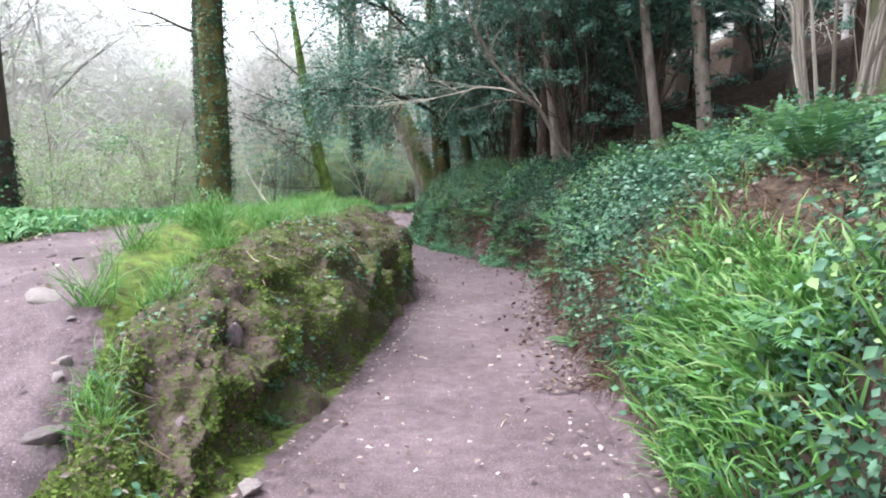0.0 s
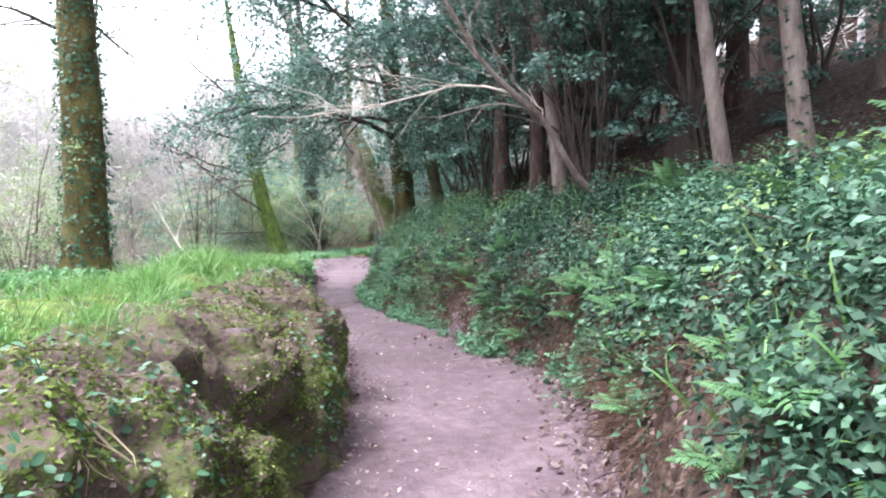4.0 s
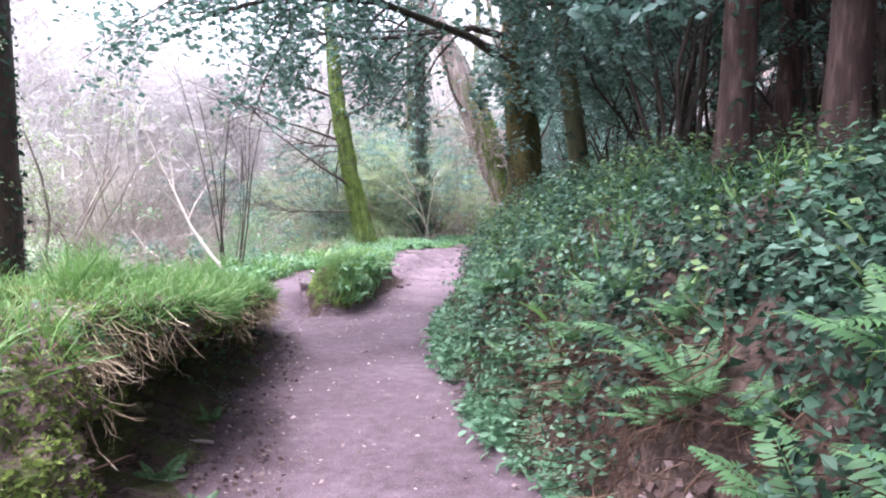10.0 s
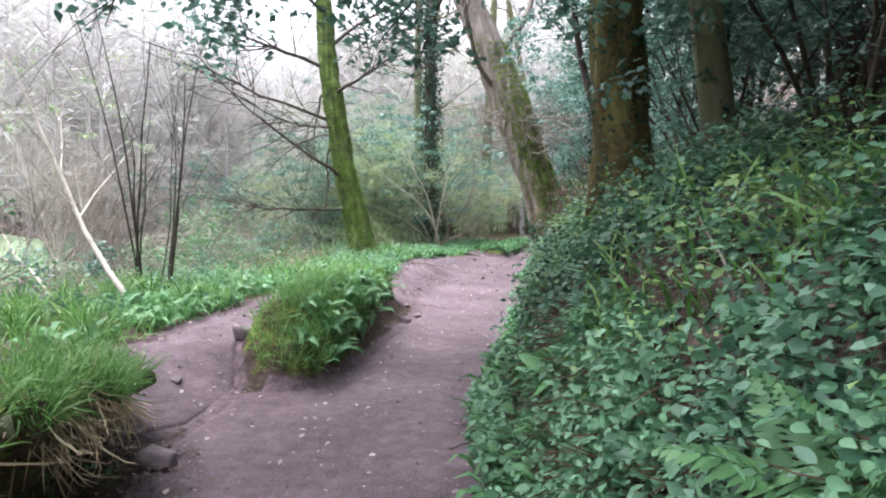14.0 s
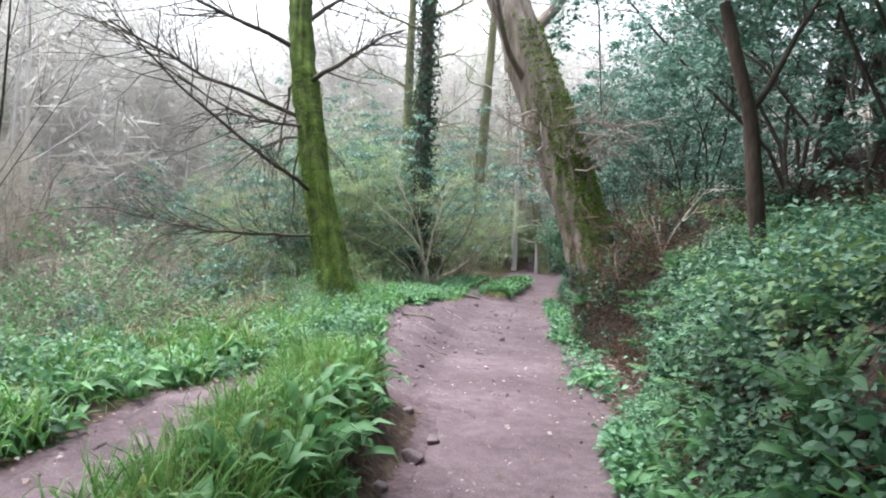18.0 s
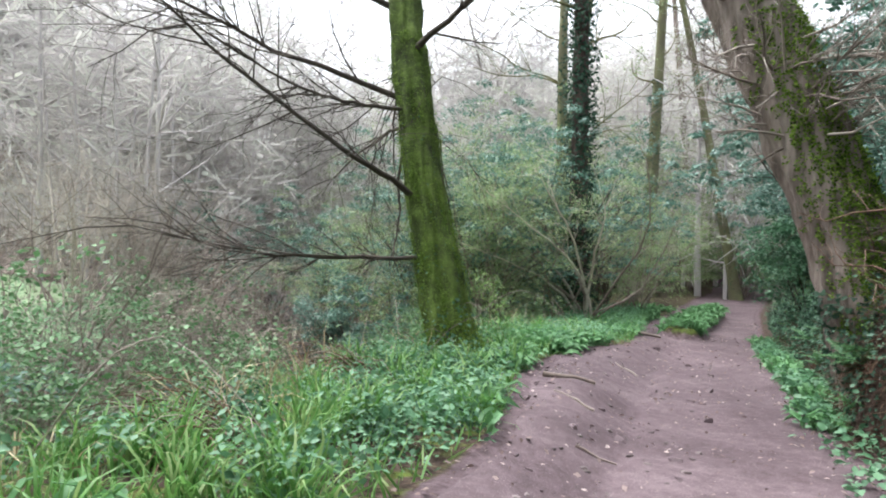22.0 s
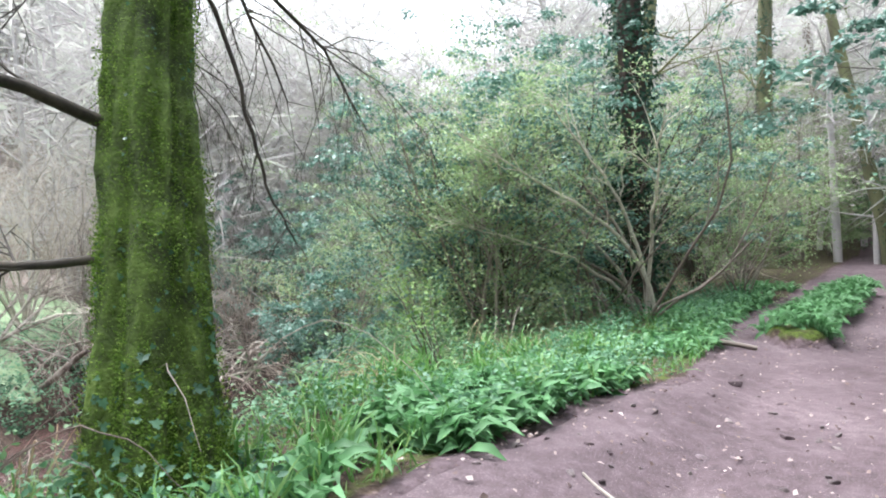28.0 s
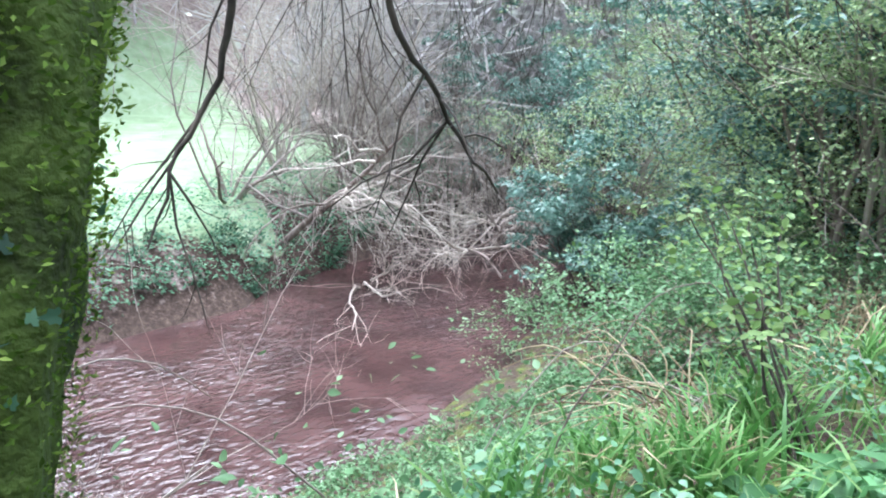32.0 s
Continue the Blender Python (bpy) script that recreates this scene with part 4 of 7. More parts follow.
    V, F = scatter(LEAF, Q, RNG.uniform(0.03, 0.07, len(idx)), CN[idx] * 0.5 + [0, 0, 0.7], 0.5)
    stuff("hanging_herbs", "dark leafy herbs hanging over the face of the bank", "herbs", [(V, F, M_IVY)])
    # pale low herbs along the foot
    P, N = on_ground(12000, -0.36, 0.2, 10.5, 40, lambda x, y: (noise01(x * 0.3, y * 0.9, 8) > 0.4) * np.where(x > path_right(y) - 0.12, 1.0, noise01(x * 2, y * 2, 9)) * np.where((y > 26) & (y < 32), 0.25, 1.0), edge=path_right)
    V, F = scatter(BROAD, P + np.stack([0 * P[:, 0], 0 * P[:, 0], RNG.uniform(0.01, 0.2, len(P))], 1), RNG.uniform(0.04, 0.1, len(P)), None, 0.5)
    stuff("foot_herbs", "pale green low herbs along the foot of the bank", "herbs", [(V, F, M_PALE_HERB)])
    C, CN = on_ground(190, -0.2, 0.1, 10.8, 21, lambda x, y: 0.15 + 0.85 * (noise01(x * 0.3, y * 0.9, 8) > 0.45), edge=path_right)
    V, F = cushion(C, CN, RNG.uniform(0.06, 0.15, len(C)), 90, OVATE, (0.03, 0.07), lift=0.8)
    stuff("foot_nettles", "bright green young nettles crowding the foot of the bank", "herbs", [(V, F, M_PALE_HERB)])
    # hanging dead stems and roots on the bare face
    P, N = on_ground(11500, 0.0, 0.5, 4.0, 40, lambda x, y: np.where(x < er(y) + 0.34, 0.15 + 0.85 * (noise01(x, y * 0.8, 11) > 0.4), 1.0 - bare_face(x, y)), edge=er)
    V, F = scatter(BLADE, P + N * 0.03, RNG.uniform(0.08, 0.3, len(P)), N * 1.0 + [0, 0, -0.8], 0.6, width=0.45)
    stuff("dead_stems", "brown dead fern stems and roots hanging on the bank", "dead stems", [(V, F, M_DEAD_FERN)])
    # tall grass at the start of the bank
    P, N = on_ground(3400, 0.0, 0.7, 2.2, 5.2, lambda x, y: np.exp(-((x - er(y) - 0.28) / 0.24) ** 2 - ((y - 3.4) / 0.75) ** 2), edge=er)
    V, F = scatter(BLADE, P, RNG.uniform(0.12, 0.3, len(P)), N * 0.45 + [0, 0, 0.8], 0.4, width=1.15)
    P2, N2 = on_ground(4200, 0.2, 2.6, 1.5, 44, lambda x, y: (noise01(x * 0.9, y * 0.9, 14) > 0.62) * np.where(y < 7, 0.5, 1.0), edge=er)
    V2, F2 = scatter(BLADE, P2, RNG.uniform(0.12, 0.36, len(P2)), N2 * 0.5 + [0, 0, 0.8], 0.35, width=0.9)
    stuff("bank_grass", "fresh green grass tufts arching from the bank", "grass", [(np.concatenate([V, V2]), np.concatenate([F, F2 + len(V)]), M_GRASS)])
    P, N = on_ground(900, 0.2, 1.7, 3.0, 6.0, lambda x, y: 1.05 - start_gap(x, y), edge=er)
    V, F = scatter(BLADE, P + N * 0.03, RNG.uniform(0.1, 0.28, len(P)), N * 0.8, 0.8, width=0.6)
    stuff("shoulder_bracken", "broken brown bracken lying on the shoulder of the bank", "dead stems", [(V, F, M_DEAD_FERN)])
    # brown leaf litter lying on the upper slope and at the foot
    P, N = on_ground(14000, 0.1, 6.0, 1.0, 44, lambda x, y: 0.4 + 0.6 * noise01(x, y, 19), edge=er)
    V, F = scatter(LEAF, P + N * 0.015, RNG.uniform(0.04, 0.085, len(P)), N, 0.35)
    stuff("slope_litter", "brown dead oak leaves lying on the wooded slope", "leaf litter", [(V, F, M_LITTER)])


def on_skin(n, u0, u1, y0, y1, keep, rng=RNG):
    u, y = rng.uniform(u0, u1, n * 3), rng.uniform(y0, y1, n * 3)
    ok = rng.random(len(u)) < keep(u, y)
    u, y = u[ok][:n], y[ok][:n]
    P = bank_skin(u, y)
    N = np.cross(bank_skin(u, y + 0.03) - P, bank_skin(np.minimum(u + 0.02, 1.0), y) - bank_skin(u - 0.01, y))
    return P, N / (np.linalg.norm(N, axis=1)[:, None] + 1e-9), u


def left_bank_growth():
    el = path_left
    patch = lambda u, y: (0.16 + 0.84 * smooth(0.42, 0.55, noise01(y * 1.6, u * 3.0, 3)) * (u > 0.03)) * np.where((y > 7.5) & (y < 13), np.where(u > 0.45, 0.5, 1.0), 1.0) * np.where((y > 13.9) & (u < 0.7), np.where(u < 0.45, 0.04, 0.3), 1.0) * np.where((y > 7) & (u < 0.16), 0.12, 1.0)
    P, N, u = on_skin(84000, 0.02, 0.99, 2.4, 20.2, patch)
    V, F = scatter(LEAF, P, RNG.uniform(0.012, 0.042, len(P)), N, 0.75, width=0.8)
    stuff("bank_moss", "yellow-green moss tufts covering the low earth bank", "moss", [(V, F, M_MOSS_TUFT)])
    P, N, u = on_skin(2700, 0.1, 0.95, 2.5, 20.2, lambda u, y: (noise01(y * 1.3, u * 2.4, 21) > 0.56) * 1.0)
    V, F = scatter(BROAD, P + N * RNG.uniform(0.01, 0.06, (len(P), 1)), RNG.uniform(0.02, 0.055, len(P)), N + [0, 0, 0.4], 0.5)
    stuff("bank_seedlings", "small green leaves growing through the mossy bank", "herbs", [(V, F, M_HERB)])
    # grass along the crest, hanging over the face
    P, N = on_ground(13000, -1.3, 0.15, 2.6, 20.2, lambda x, y: (0.06 + 0.94 * (noise01(x * 1.1, y * 1.1, 5) > 0.45)) * smooth(2.4, 4.5, y) * (x > track_right(y) - 0.1), edge=lambda y: el(y) - bank_w(y))
    V, F = scatter(BLADE, P, RNG.uniform(0.06, 0.2, len(P)), N * 0.3 + [0.1, 0, 0.8], 0.4, width=0.6)
    P, N, u = on_skin(7000, 0.78, 1.0, 12.3, 20.2, lambda u, y: 0.1 + 0.9 * (noise01(y * 1.1, u * 0.5, 18) > 0.4))
    V3, F3 = scatter(BLADE, P, RNG.uniform(0.08, 0.24, len(P)), N * 0.45 + [0.1, 0, 0.6], 0.45, width=0.6)
    P, N, u = on_skin(2300, 0.84, 1.0, 2.8, 20.2, lambda u, y: 0.03 + 0.97 * (noise01(y * 1.2, u * 0.5, 8) > 0.6))
    V1, F1 = scatter(BLADE, P, RNG.uniform(0.08, 0.22, len(P)), N * 0.5 + [0.1, 0, 0.6], 0.45, width=0.5)
    # taller tufts
    C, CN = on_ground(70, -0.45, 0.25, 3.6, 20, None, edge=lambda y: el(y) - bank_w(y))
    idx = np.repeat(np.arange(len(C)), 70)
    Q = C[idx] + np.stack([RNG.normal(0, 0.05, len(idx)), RNG.normal(0, 0.05, len(idx)), 0 * idx], 1)
    V2, F2 = scatter(BLADE, Q, RNG.uniform(0.18, 0.4, len(idx)), None, 0.5, width=0.4)
    stuff("crest_grass", "bright green tussocky grass on the crest of the bank", "grass",
          [(np.concatenate([V, V1, V2, V3]), np.concatenate([F, F1 + len(V), F2 + len(V) + len(V1), F3 + len(V) + len(V1) + len(V2)]), M_GRASS)])
    P, N, u = on_skin(1700, 0.7, 0.93, 3.0, 20.2, lambda u, y: (noise01(y * 1.4, u, 25) > 0.45) * np.where(y > 12.5, 1.0, 0.2))
    V, F = scatter(BLADE, P, RNG.uniform(0.1, 0.34, len(P)), np.array([[0.5, 0, -1.0]]) + 0 * N, 0.35, width=0.5)
    stuff("dry_grass", "straw-coloured dead grass hanging over the bank", "dry grass", [(V, F, M_DRY)])
    P, N, u = on_skin(7500, 0.2, 0.98, 2.6, 20.0, lambda u, y: (noise01(y * 0.9, u * 2, 33) > 0.42) * np.where((y > 6) & (y < 14), 1.0, 0.25) * smooth(0.2, 0.6, u))
    V, F = scatter(LEAF, P + N * 0.015, 0.016 + 0.04 * RNG.random(len(P)) ** 2, N, 0.6, width=0.75)
    P, N, u2 = on_skin(600, 0.3, 0.97, 6.5, 15.5, lambda u, y: (noise01(y * 1.1, u * 1.5, 35) > 0.5) * smooth(0.3, 0.8, u))
    V2, F2 = scatter(BLADE, P + N * 0.02, RNG.uniform(0.08, 0.2, len(P)), N * 0.5 + [0, 0, -0.9], 0.4, width=0.5)
    stuff("bank_roots", "reddish-brown roots and dead fern stems hanging down the low bank", "dead stems", [(V2, F2, M_DEAD_FERN)])
    stuff("bank_litter", "dead leaves caught on the ledges of the bank", "leaf litter", [(V, F, M_LITTER)])


def verge_growth():
    # grass verge between track and stream
    keep = lambda x, y: (1 - smooth(0.3, 0.7, dirt_mask(x, y))) * (0.3 + 0.7 * noise01(x, y, 31))
    P, N = on_ground(15000, -2.2, 0.12, 2, 44, keep, edge=dirt_left)
    V, F = scatter(BLADE, P, RNG.uniform(0.1, 0.3, len(P)), None, 0.4, width=0.9)
    P2, N2 = on_ground(5500, -0.5, 0.5, 21.4, 26.6, lambda x, y: (island_bump(x, y) > 0.14) * (0.15 + 0.85 * noise01(x * 3, y * 2, 12)), edge=lambda y: -2.9 - 0.07 * (y - 21.7))
    V2, F2 = scatter(BLADE, P2, RNG.uniform(0.07, 0.22, len(P2)), N2 * 0.4 + [0, 0, 0.8], 0.45, width=0.7)
    stuff("verge_grass", "lush green grass on the verge beside the track", "grass", [(np.concatenate([V, V2]), np.concatenate([F, F2 + len(V)]), M_GRASS)])
    # wild garlic
    spots = [(-2.2, 0.1, 1, 16, 1100), (-0.95, -0.05, 20.5, 26.5, 130), (-0.5, 0.02, 28.5, 33.2, 60), (-0.75, 0.0, 33.5, 37.3, 560), (-1.0, -0.5, 34.2, 36.3, 260), (-1.0, 0.0, 37.2, 48, 700)]
    Vs, Fs, c = [], [], 0

    def put(P, n, lo, hi):
        nonlocal c
        idx = np.repeat(np.arange(len(P)), n)
        Q = P[idx] + np.stack([RNG.normal(0, 0.035, len(idx)), RNG.normal(0, 0.035, len(idx)), 0 * idx], 1)
        V, F = scatter(STRAP, Q, RNG.uniform(lo, hi, len(idx)), None, 0.35)
        Vs.append(V)
        Fs.append(F + c)
        c += len(V)
    for a, b, y0, y1, n in spots:
        P, N = on_ground(n, a, b, y0, y1, lambda x, y: (1 - smooth(0.25, 0.6, dirt_mask(x, y))) * smooth(0.25, 0.5, noise01(x * 0.9, y * 0.9, 44)), edge=dirt_left)
        if a < -2:
            P = P[(P[:, 0] > -6.4 + 0.5 * noise01(P[:, 1], P[:, 1], 3)) & (P[:, 0] < -4.2)]
            P[:, 2] = height(P[:, 0], P[:, 1])
        put(P, 4, 0.15, 0.3)
    P, N = on_ground(260, -0.5, 0.5, 40.3, 47.6, lambda x, y: (island_bump(x, y) > 0.06) * 1.0, edge=lambda y: -2.6 + 0.113 * (y - 40.4))
    put(P, 6, 0.16, 0.3)
    P, N = on_ground(70, 0.1, 0.6, 21.6, 26.2, lambda x, y: (island_bump(x, y) > 0.05) * 1.0, edge=lambda y: -2.95 - 0.07 * (y - 21.7))
    put(P, 5, 0.14, 0.26)
    P, N = on_ground(420, -0.3, 0.15, 17.5, 44, lambda x, y: (noise01(x * 0.2, y * 0.7, 41) > 0.5) * 1.0, edge=path_right)
    put(P, 5, 0.14, 0.26)
    stuff("wild_garlic", "broad glossy wild garlic leaves bordering the path", "wild garlic", [(np.concatenate(Vs), np.concatenate(Fs), M_GARLIC)])
    # mixed nettles and herbs of the verge
    C, CN = on_ground(800, -1.7, 0.05, 24, 46, lambda x, y: (1 - smooth(0.2, 0.5, dirt_mask(x, y))) * (noise01(x * 1.2, y * 1.2, 81) > 0.42), edge=dirt_left)
    idx = np.repeat(np.arange(len(C)), 18)
    h = RNG.uniform(0.03, 0.32, len(idx))
    Q = C[idx] + np.stack([RNG.normal(0, 0.07, len(idx)), RNG.normal(0, 0.07, len(idx)), h], 1)
    near = (Q[:, 1] > 31) & (Q[:, 1] < 38)
    V, F = scatter(LEAF, Q[~near], RNG.uniform(0.03, 0.075, (~near).sum()), None, 0.55)
    V2, F2 = scatter(OVATE, Q[near], RNG.uniform(0.025, 0.06, near.sum()), None, 0.55)
    V, F = np.concatenate([V, V2]), np.concatenate([F, F2 + len(V)])
    stuff("verge_herbs", "fresh green nettles and herbs on the verge", "herbs", [(V, F, M_PALE_HERB)])
    C, CN = on_ground(150, -2.4, -0.1, 22, 33, lambda x, y: (1 - smooth(0.2, 0.5, dirt_mask(x, y))) * (0.1 + 0.9 * (noise01(x, y, 83) > 0.5)), edge=dirt_left)
    V, F = cushion(C, CN, RNG.uniform(0.1, 0.28, len(C)), 90, OVATE, (0.03, 0.065), lift=0.8)
    stuff("nettle_clumps", "young nettle clumps standing on the verge", "herbs", [(V, F, M_HERB)])
    C, CN = on_ground(80, -1.9, -0.05, 20.5, 38, lambda x, y: 1 - smooth(0.2, 0.5, dirt_mask(x, y)), edge=dirt_left)
    idx = np.repeat(np.arange(len(C)), 60)
    Q = C[idx] + np.stack([RNG.normal(0, 0.07, len(idx)), RNG.normal(0, 0.07, len(idx)), 0 * idx], 1)
    V, F = scatter(BLADE, Q, RNG.uniform(0.2, 0.44, len(idx)), None, 0.35, width=0.8)
    stuff("grass_tufts", "tall fresh grass tufts on the verge", "grass", [(V, F, M_GRASS)])
    C, CN = on_ground(300, -3.6, -0.5, 32.2, 38, lambda x, y: 0.35 + 0.65 * noise01(x * 1.3, y * 1.3, 87), edge=lambda y: verge_left(y))
    C = C[C[:, 0] > river_near(C[:, 1]) + 0.4]
    V, F = cushion(C, CN, RNG.uniform(0.08, 0.26, len(C)), 80, OVATE, (0.025, 0.055), lift=0.7)
    stuff("stream_bank_herbs", "pale green bramble and herb clumps on the near stream bank", "herbs", [(V, F, M_BRAMBLE)])
    # bramble and scrub on the slope down to the stream
    C, CN = on_ground(1000, -3.6, 0.4, 4, 50, lambda x, y: (0.3 + 0.7 * noise01(x * 0.7, y * 0.7, 51)) * np.where((y > 31) & (y < 36.8) & (x < -6.5), 0.02, 1.0), edge=lambda y: verge_left(y))
    C = C[C[:, 0] > river_near(C[:, 1]) + 0.25]
    idx = np.repeat(np.arange(len(C)), 22)
    h = RNG.uniform(0.05, 0.75, len(idx)) * np.repeat(RNG.uniform(0.4, 1.2, len(C)), 22)
    Q = C[idx] + np.stack([RNG.normal(0, 0.2, len(idx)), RNG.normal(0, 0.2, len(idx)), h], 1)
    near = (Q[:, 1] > 31) & (Q[:, 1] < 38)
    V, F = scatter(LEAF, Q[~near], RNG.uniform(0.03, 0.075, (~near).sum()), None, 0.6)
    V2, F2 = scatter(OVATE, Q[near], RNG.uniform(0.025, 0.06, near.sum()), None, 0.6)
    V, F = np.concatenate([V, V2]), np.concatenate([F, F2 + len(V)])
    stuff("bramble_leaves", "pale green bramble and nettle leaves on the stream bank", "bramble", [(V, F, M_BRAMBLE)])
    g = Geo()
    for c0 in C[::3]:
        if 31 < c0[1] < 38 and c0[0] < -6.3:
            continue
        a = RNG.uniform(0, 2 * np.pi)
        L = RNG.uniform(0.5, 1.6)
        t = np.linspace(0, 1, 13)[:, None]
        d = np.array([[np.cos(a), np.sin(a), 0]])
        pts = c0 + d * t * L + np.array([[0, 0, 1]]) * (np.sin(t * 2.6) * 0.55 * L) + np.cumsum(RNG.normal(0, 0.012, (13, 3)), axis=0)
        V, F = tube(pts, np.linspace(0.006, 0.002, 13), 4)
        g.add(V, F)
    ob = new("bramble_canes", g.mesh("bramble_canes", M_TWIG))
    tagged(ob, "arching brown bramble canes and dry stalks", "bramble", kind="stuff")
    P, N = on_ground(5200, -3.2, 0.3, 20, 46, lambda x, y: (0.1 + 0.9 * smooth(0.5, 0.8, noise01(x, y, 61))) * np.where((y > 31) & (y < 38), np.where(x < verge_left(y) - 0.7, 0.0, 0.5), 1.0), edge=lambda y: verge_left(y))
    V, F = scatter(BLADE, P, RNG.uniform(0.2, 0.6, len(P)), None, 0.5, width=0.4)
    stuff("dead_grass_stalks", "pale dry grass stalks on the stream bank", "dry grass", [(V, F, M_DRY)])
    # undergrowth of the streamside thicket: ivy, holly suckers and budding sprays on every stem
    for name, label, mat, n, x0, x1, y0, y1, tall, k, size in (
            ("thicket_leaves", "young yellow-green leaves filling the streamside thicket", M_SHRUB, 64000, -9.6, -5.4, 39.2, 49, 5.6, 91, (0.03, 0.065)),
            ("thicket_evergreen", "blue-green evergreen leaves filling the streamside thicket", M_HOLLY, 18000, -10.0, -5.6, 40.0, 48, 4.4, 93, (0.04, 0.09)),
            ("bank_scrub_leaves", "pale leaves of scrub on the stream bank", M_BRAMBLE, 9000, -9.0, -6.0, 8, 30, 2.2, 95, (0.04, 0.08)),
            ("stream_scrub_leaves", "pale bramble leaves hiding the bend of the stream", M_BRAMBLE, 16000, -13.5, -6.4, 36.6, 46, 1.5, 99, (0.03, 0.06)),
            ("bank_scrub_ivy", "grey-green ivy sprawling over the stream bank", M_HOLLY, 7000, -9.0, -6.2, 18, 31, 1.3, 97, (0.05, 0.09))):
        m = n // 70
        x, y, h = RNG.uniform(x0, x1, m * 6), RNG.uniform(y0, y1, m * 6), RNG.random(m * 6) ** 1.1
        ok = (noise01(x * 0.7 + h, y * 0.7, k) > 0.38) & (x > river_near(y) + 0.2 - 0.5 * h)
        x, y, h = x[ok][:m], y[ok][:m], h[ok][:m]
        crest = tall * (0.4 + 0.6 * noise01(x * 0.6, y * 0.6, k + 2))
        C = np.stack([x, y, height(x, y) + 0.1 + h * crest], 1)
        V, F = sprays(C, RNG.uniform(0.3, 0.85, len(C)) * min(1.0, tall / 3.0), 84, LEAF, size)
        stuff(name, label, "thicket", [(V, F, mat)])
    # far bank herbage
    P, N = on_ground(26000, -3.2, -0.02, 24, 48, None, edge=river_far)
    V, F = scatter(LEAF, P + np.stack([0 * P[:, 0], 0 * P[:, 0], RNG.uniform(0, 0.22, len(P))], 1), RNG.uniform(0.04, 0.1, len(P)), N * 0.4 + [0, 0, 0.8], 0.4)
    stuff("far_bank_herbs", "green herbs and ivy on the far stream bank", "herbs", [(V, F, M_PALE_HERB)])
    C, CN = on_ground(120, -1.2, 0.15, 28, 46, None, edge=river_far)
    V, F = cushion(C, CN, RNG.uniform(0.12, 0.26, len(C)), 110, LEAF, (0.04, 0.08), lift=0.7)
    stuff("far_bank_clumps", "leafy clumps overhanging the far stream bank", "herbs", [(V, F, M_HERB)])


def path_litter():
    def keep(x, y):
        left = np.where(y < 20, path_left(y), dirt_left(y))
        rim = np.minimum(np.abs(path_right(y) - x), np.abs(x - left))
        return dirt_mask(x, y) * np.clip(0.3 + 0.7 * (1 - smooth(0.0, 0.6, rim)) + 0.35 * np.maximum(0, wave(x, y, 71)), 0, 1)
    P, N = on_ground(21000, -4.6, 1.8, 1.0, 46, keep)
    V, F = scatter(LEAF, P + N * 0.03, 0.012 + 0.045 * RNG.random(len(P)) ** 2, N, 0.35, width=1.2)
    # drift of leaves in the hollow by the bank
    P2, N2 = on_ground(6200, -0.75, 0.7, 5.0, 31, lambda x, y: smooth(-0.7, 0.0, x - path_right(y)) * np.where(y < 14.5, x < path_right(y) + 0.08, (y > 26.6) * (x > path_right(y) + 0.05)), edge=path_right)
    V2, F2 = scatter(LEAF, P2 + N2 * 0.03, RNG.uniform(0.03, 0.075, len(P2)), N2, 0.45, width=1.1)
    P3, N3 = on_ground(2600, -0.5, 0.3, 9.5, 20, lambda x, y: noise01(x * 1.5, y * 1.2, 17), edge=path_left)
    V3, F3 = scatter(LEAF, P3 + N3 * 0.03, 0.015 + 0.045 * RNG.random(len(P3)) ** 2, N3, 0.45, width=1.1)
    V2, F2 = np.concatenate([V2, V3]), np.concatenate([F2, F3 + len(V2)])
    stuff("fallen_leaves", "pale dead leaves scattered over the earth path", "leaf litter", [(V, F, M_PATH_LEAF)])
    stuff("leaf_drift", "drift of brown dead leaves at the foot of the bank", "leaf litter", [(V2, F2, M_LITTER)])


# ---------------------------------------------------------------- ferns
def frond_mesh(name, mat, pairs=15, arch=0.5, seed=0, width=0.22):
    """One arching frond of unit length with tapering pinnae, each with a few lobes."""
    rng = np.random.default_rng(seed)
    g = Geo()
    s = np.linspace(0, 1, 9)
    X = np.stack([0.03 * np.sin(s * 3 + seed), s * (1 - 0.25 * arch * s), arch * (0.75 * s - 0.95 * s * s) + 0.12 * s], 1)
    V, F = tube(X, np.linspace(0.009, 0.002, 9), 4)
    g.add(V, F)
    for k in range(pairs):
        u = 0.14 + 0.85 * k / pairs
        i = min(7, int(u * 8))
        p = X[i] + (X[i + 1] - X[i]) * (u * 8 - i)
        t = unit(X[i + 1] - X[i])
        L = width * np.sin(np.pi * (0.12 + 0.85 * u) ** 0.8) * rng.uniform(0.9, 1.1)
        for sgn in (-1, 1):
            side = unit(np.cross(t, [0, 0, 1])) * sgn
            d = unit(side + t * 0.45 + np.array([0, 0, -0.15 + rng.normal(0, 0.08)]))
            nrm = unit(np.cross(d, t) * sgn)
            w = 0.028
            pts = [p, p + d * L * 0.3 + t * w, p + d * L * 0.3 - t * w * 0.8, p + d * L * 0.65 + t * w * 0.75 - nrm * 0.004, p + d * L * 0.65 - t * w * 0.6, p + d * L + t * 0.01 - np.array([0, 0, 0.02])]
            g.add(np.array(pts), np.array([(0, 2, 1), (1, 2, 4), (1, 4, 3), (3, 4, 5)]))
    return g.mesh(name, mat)


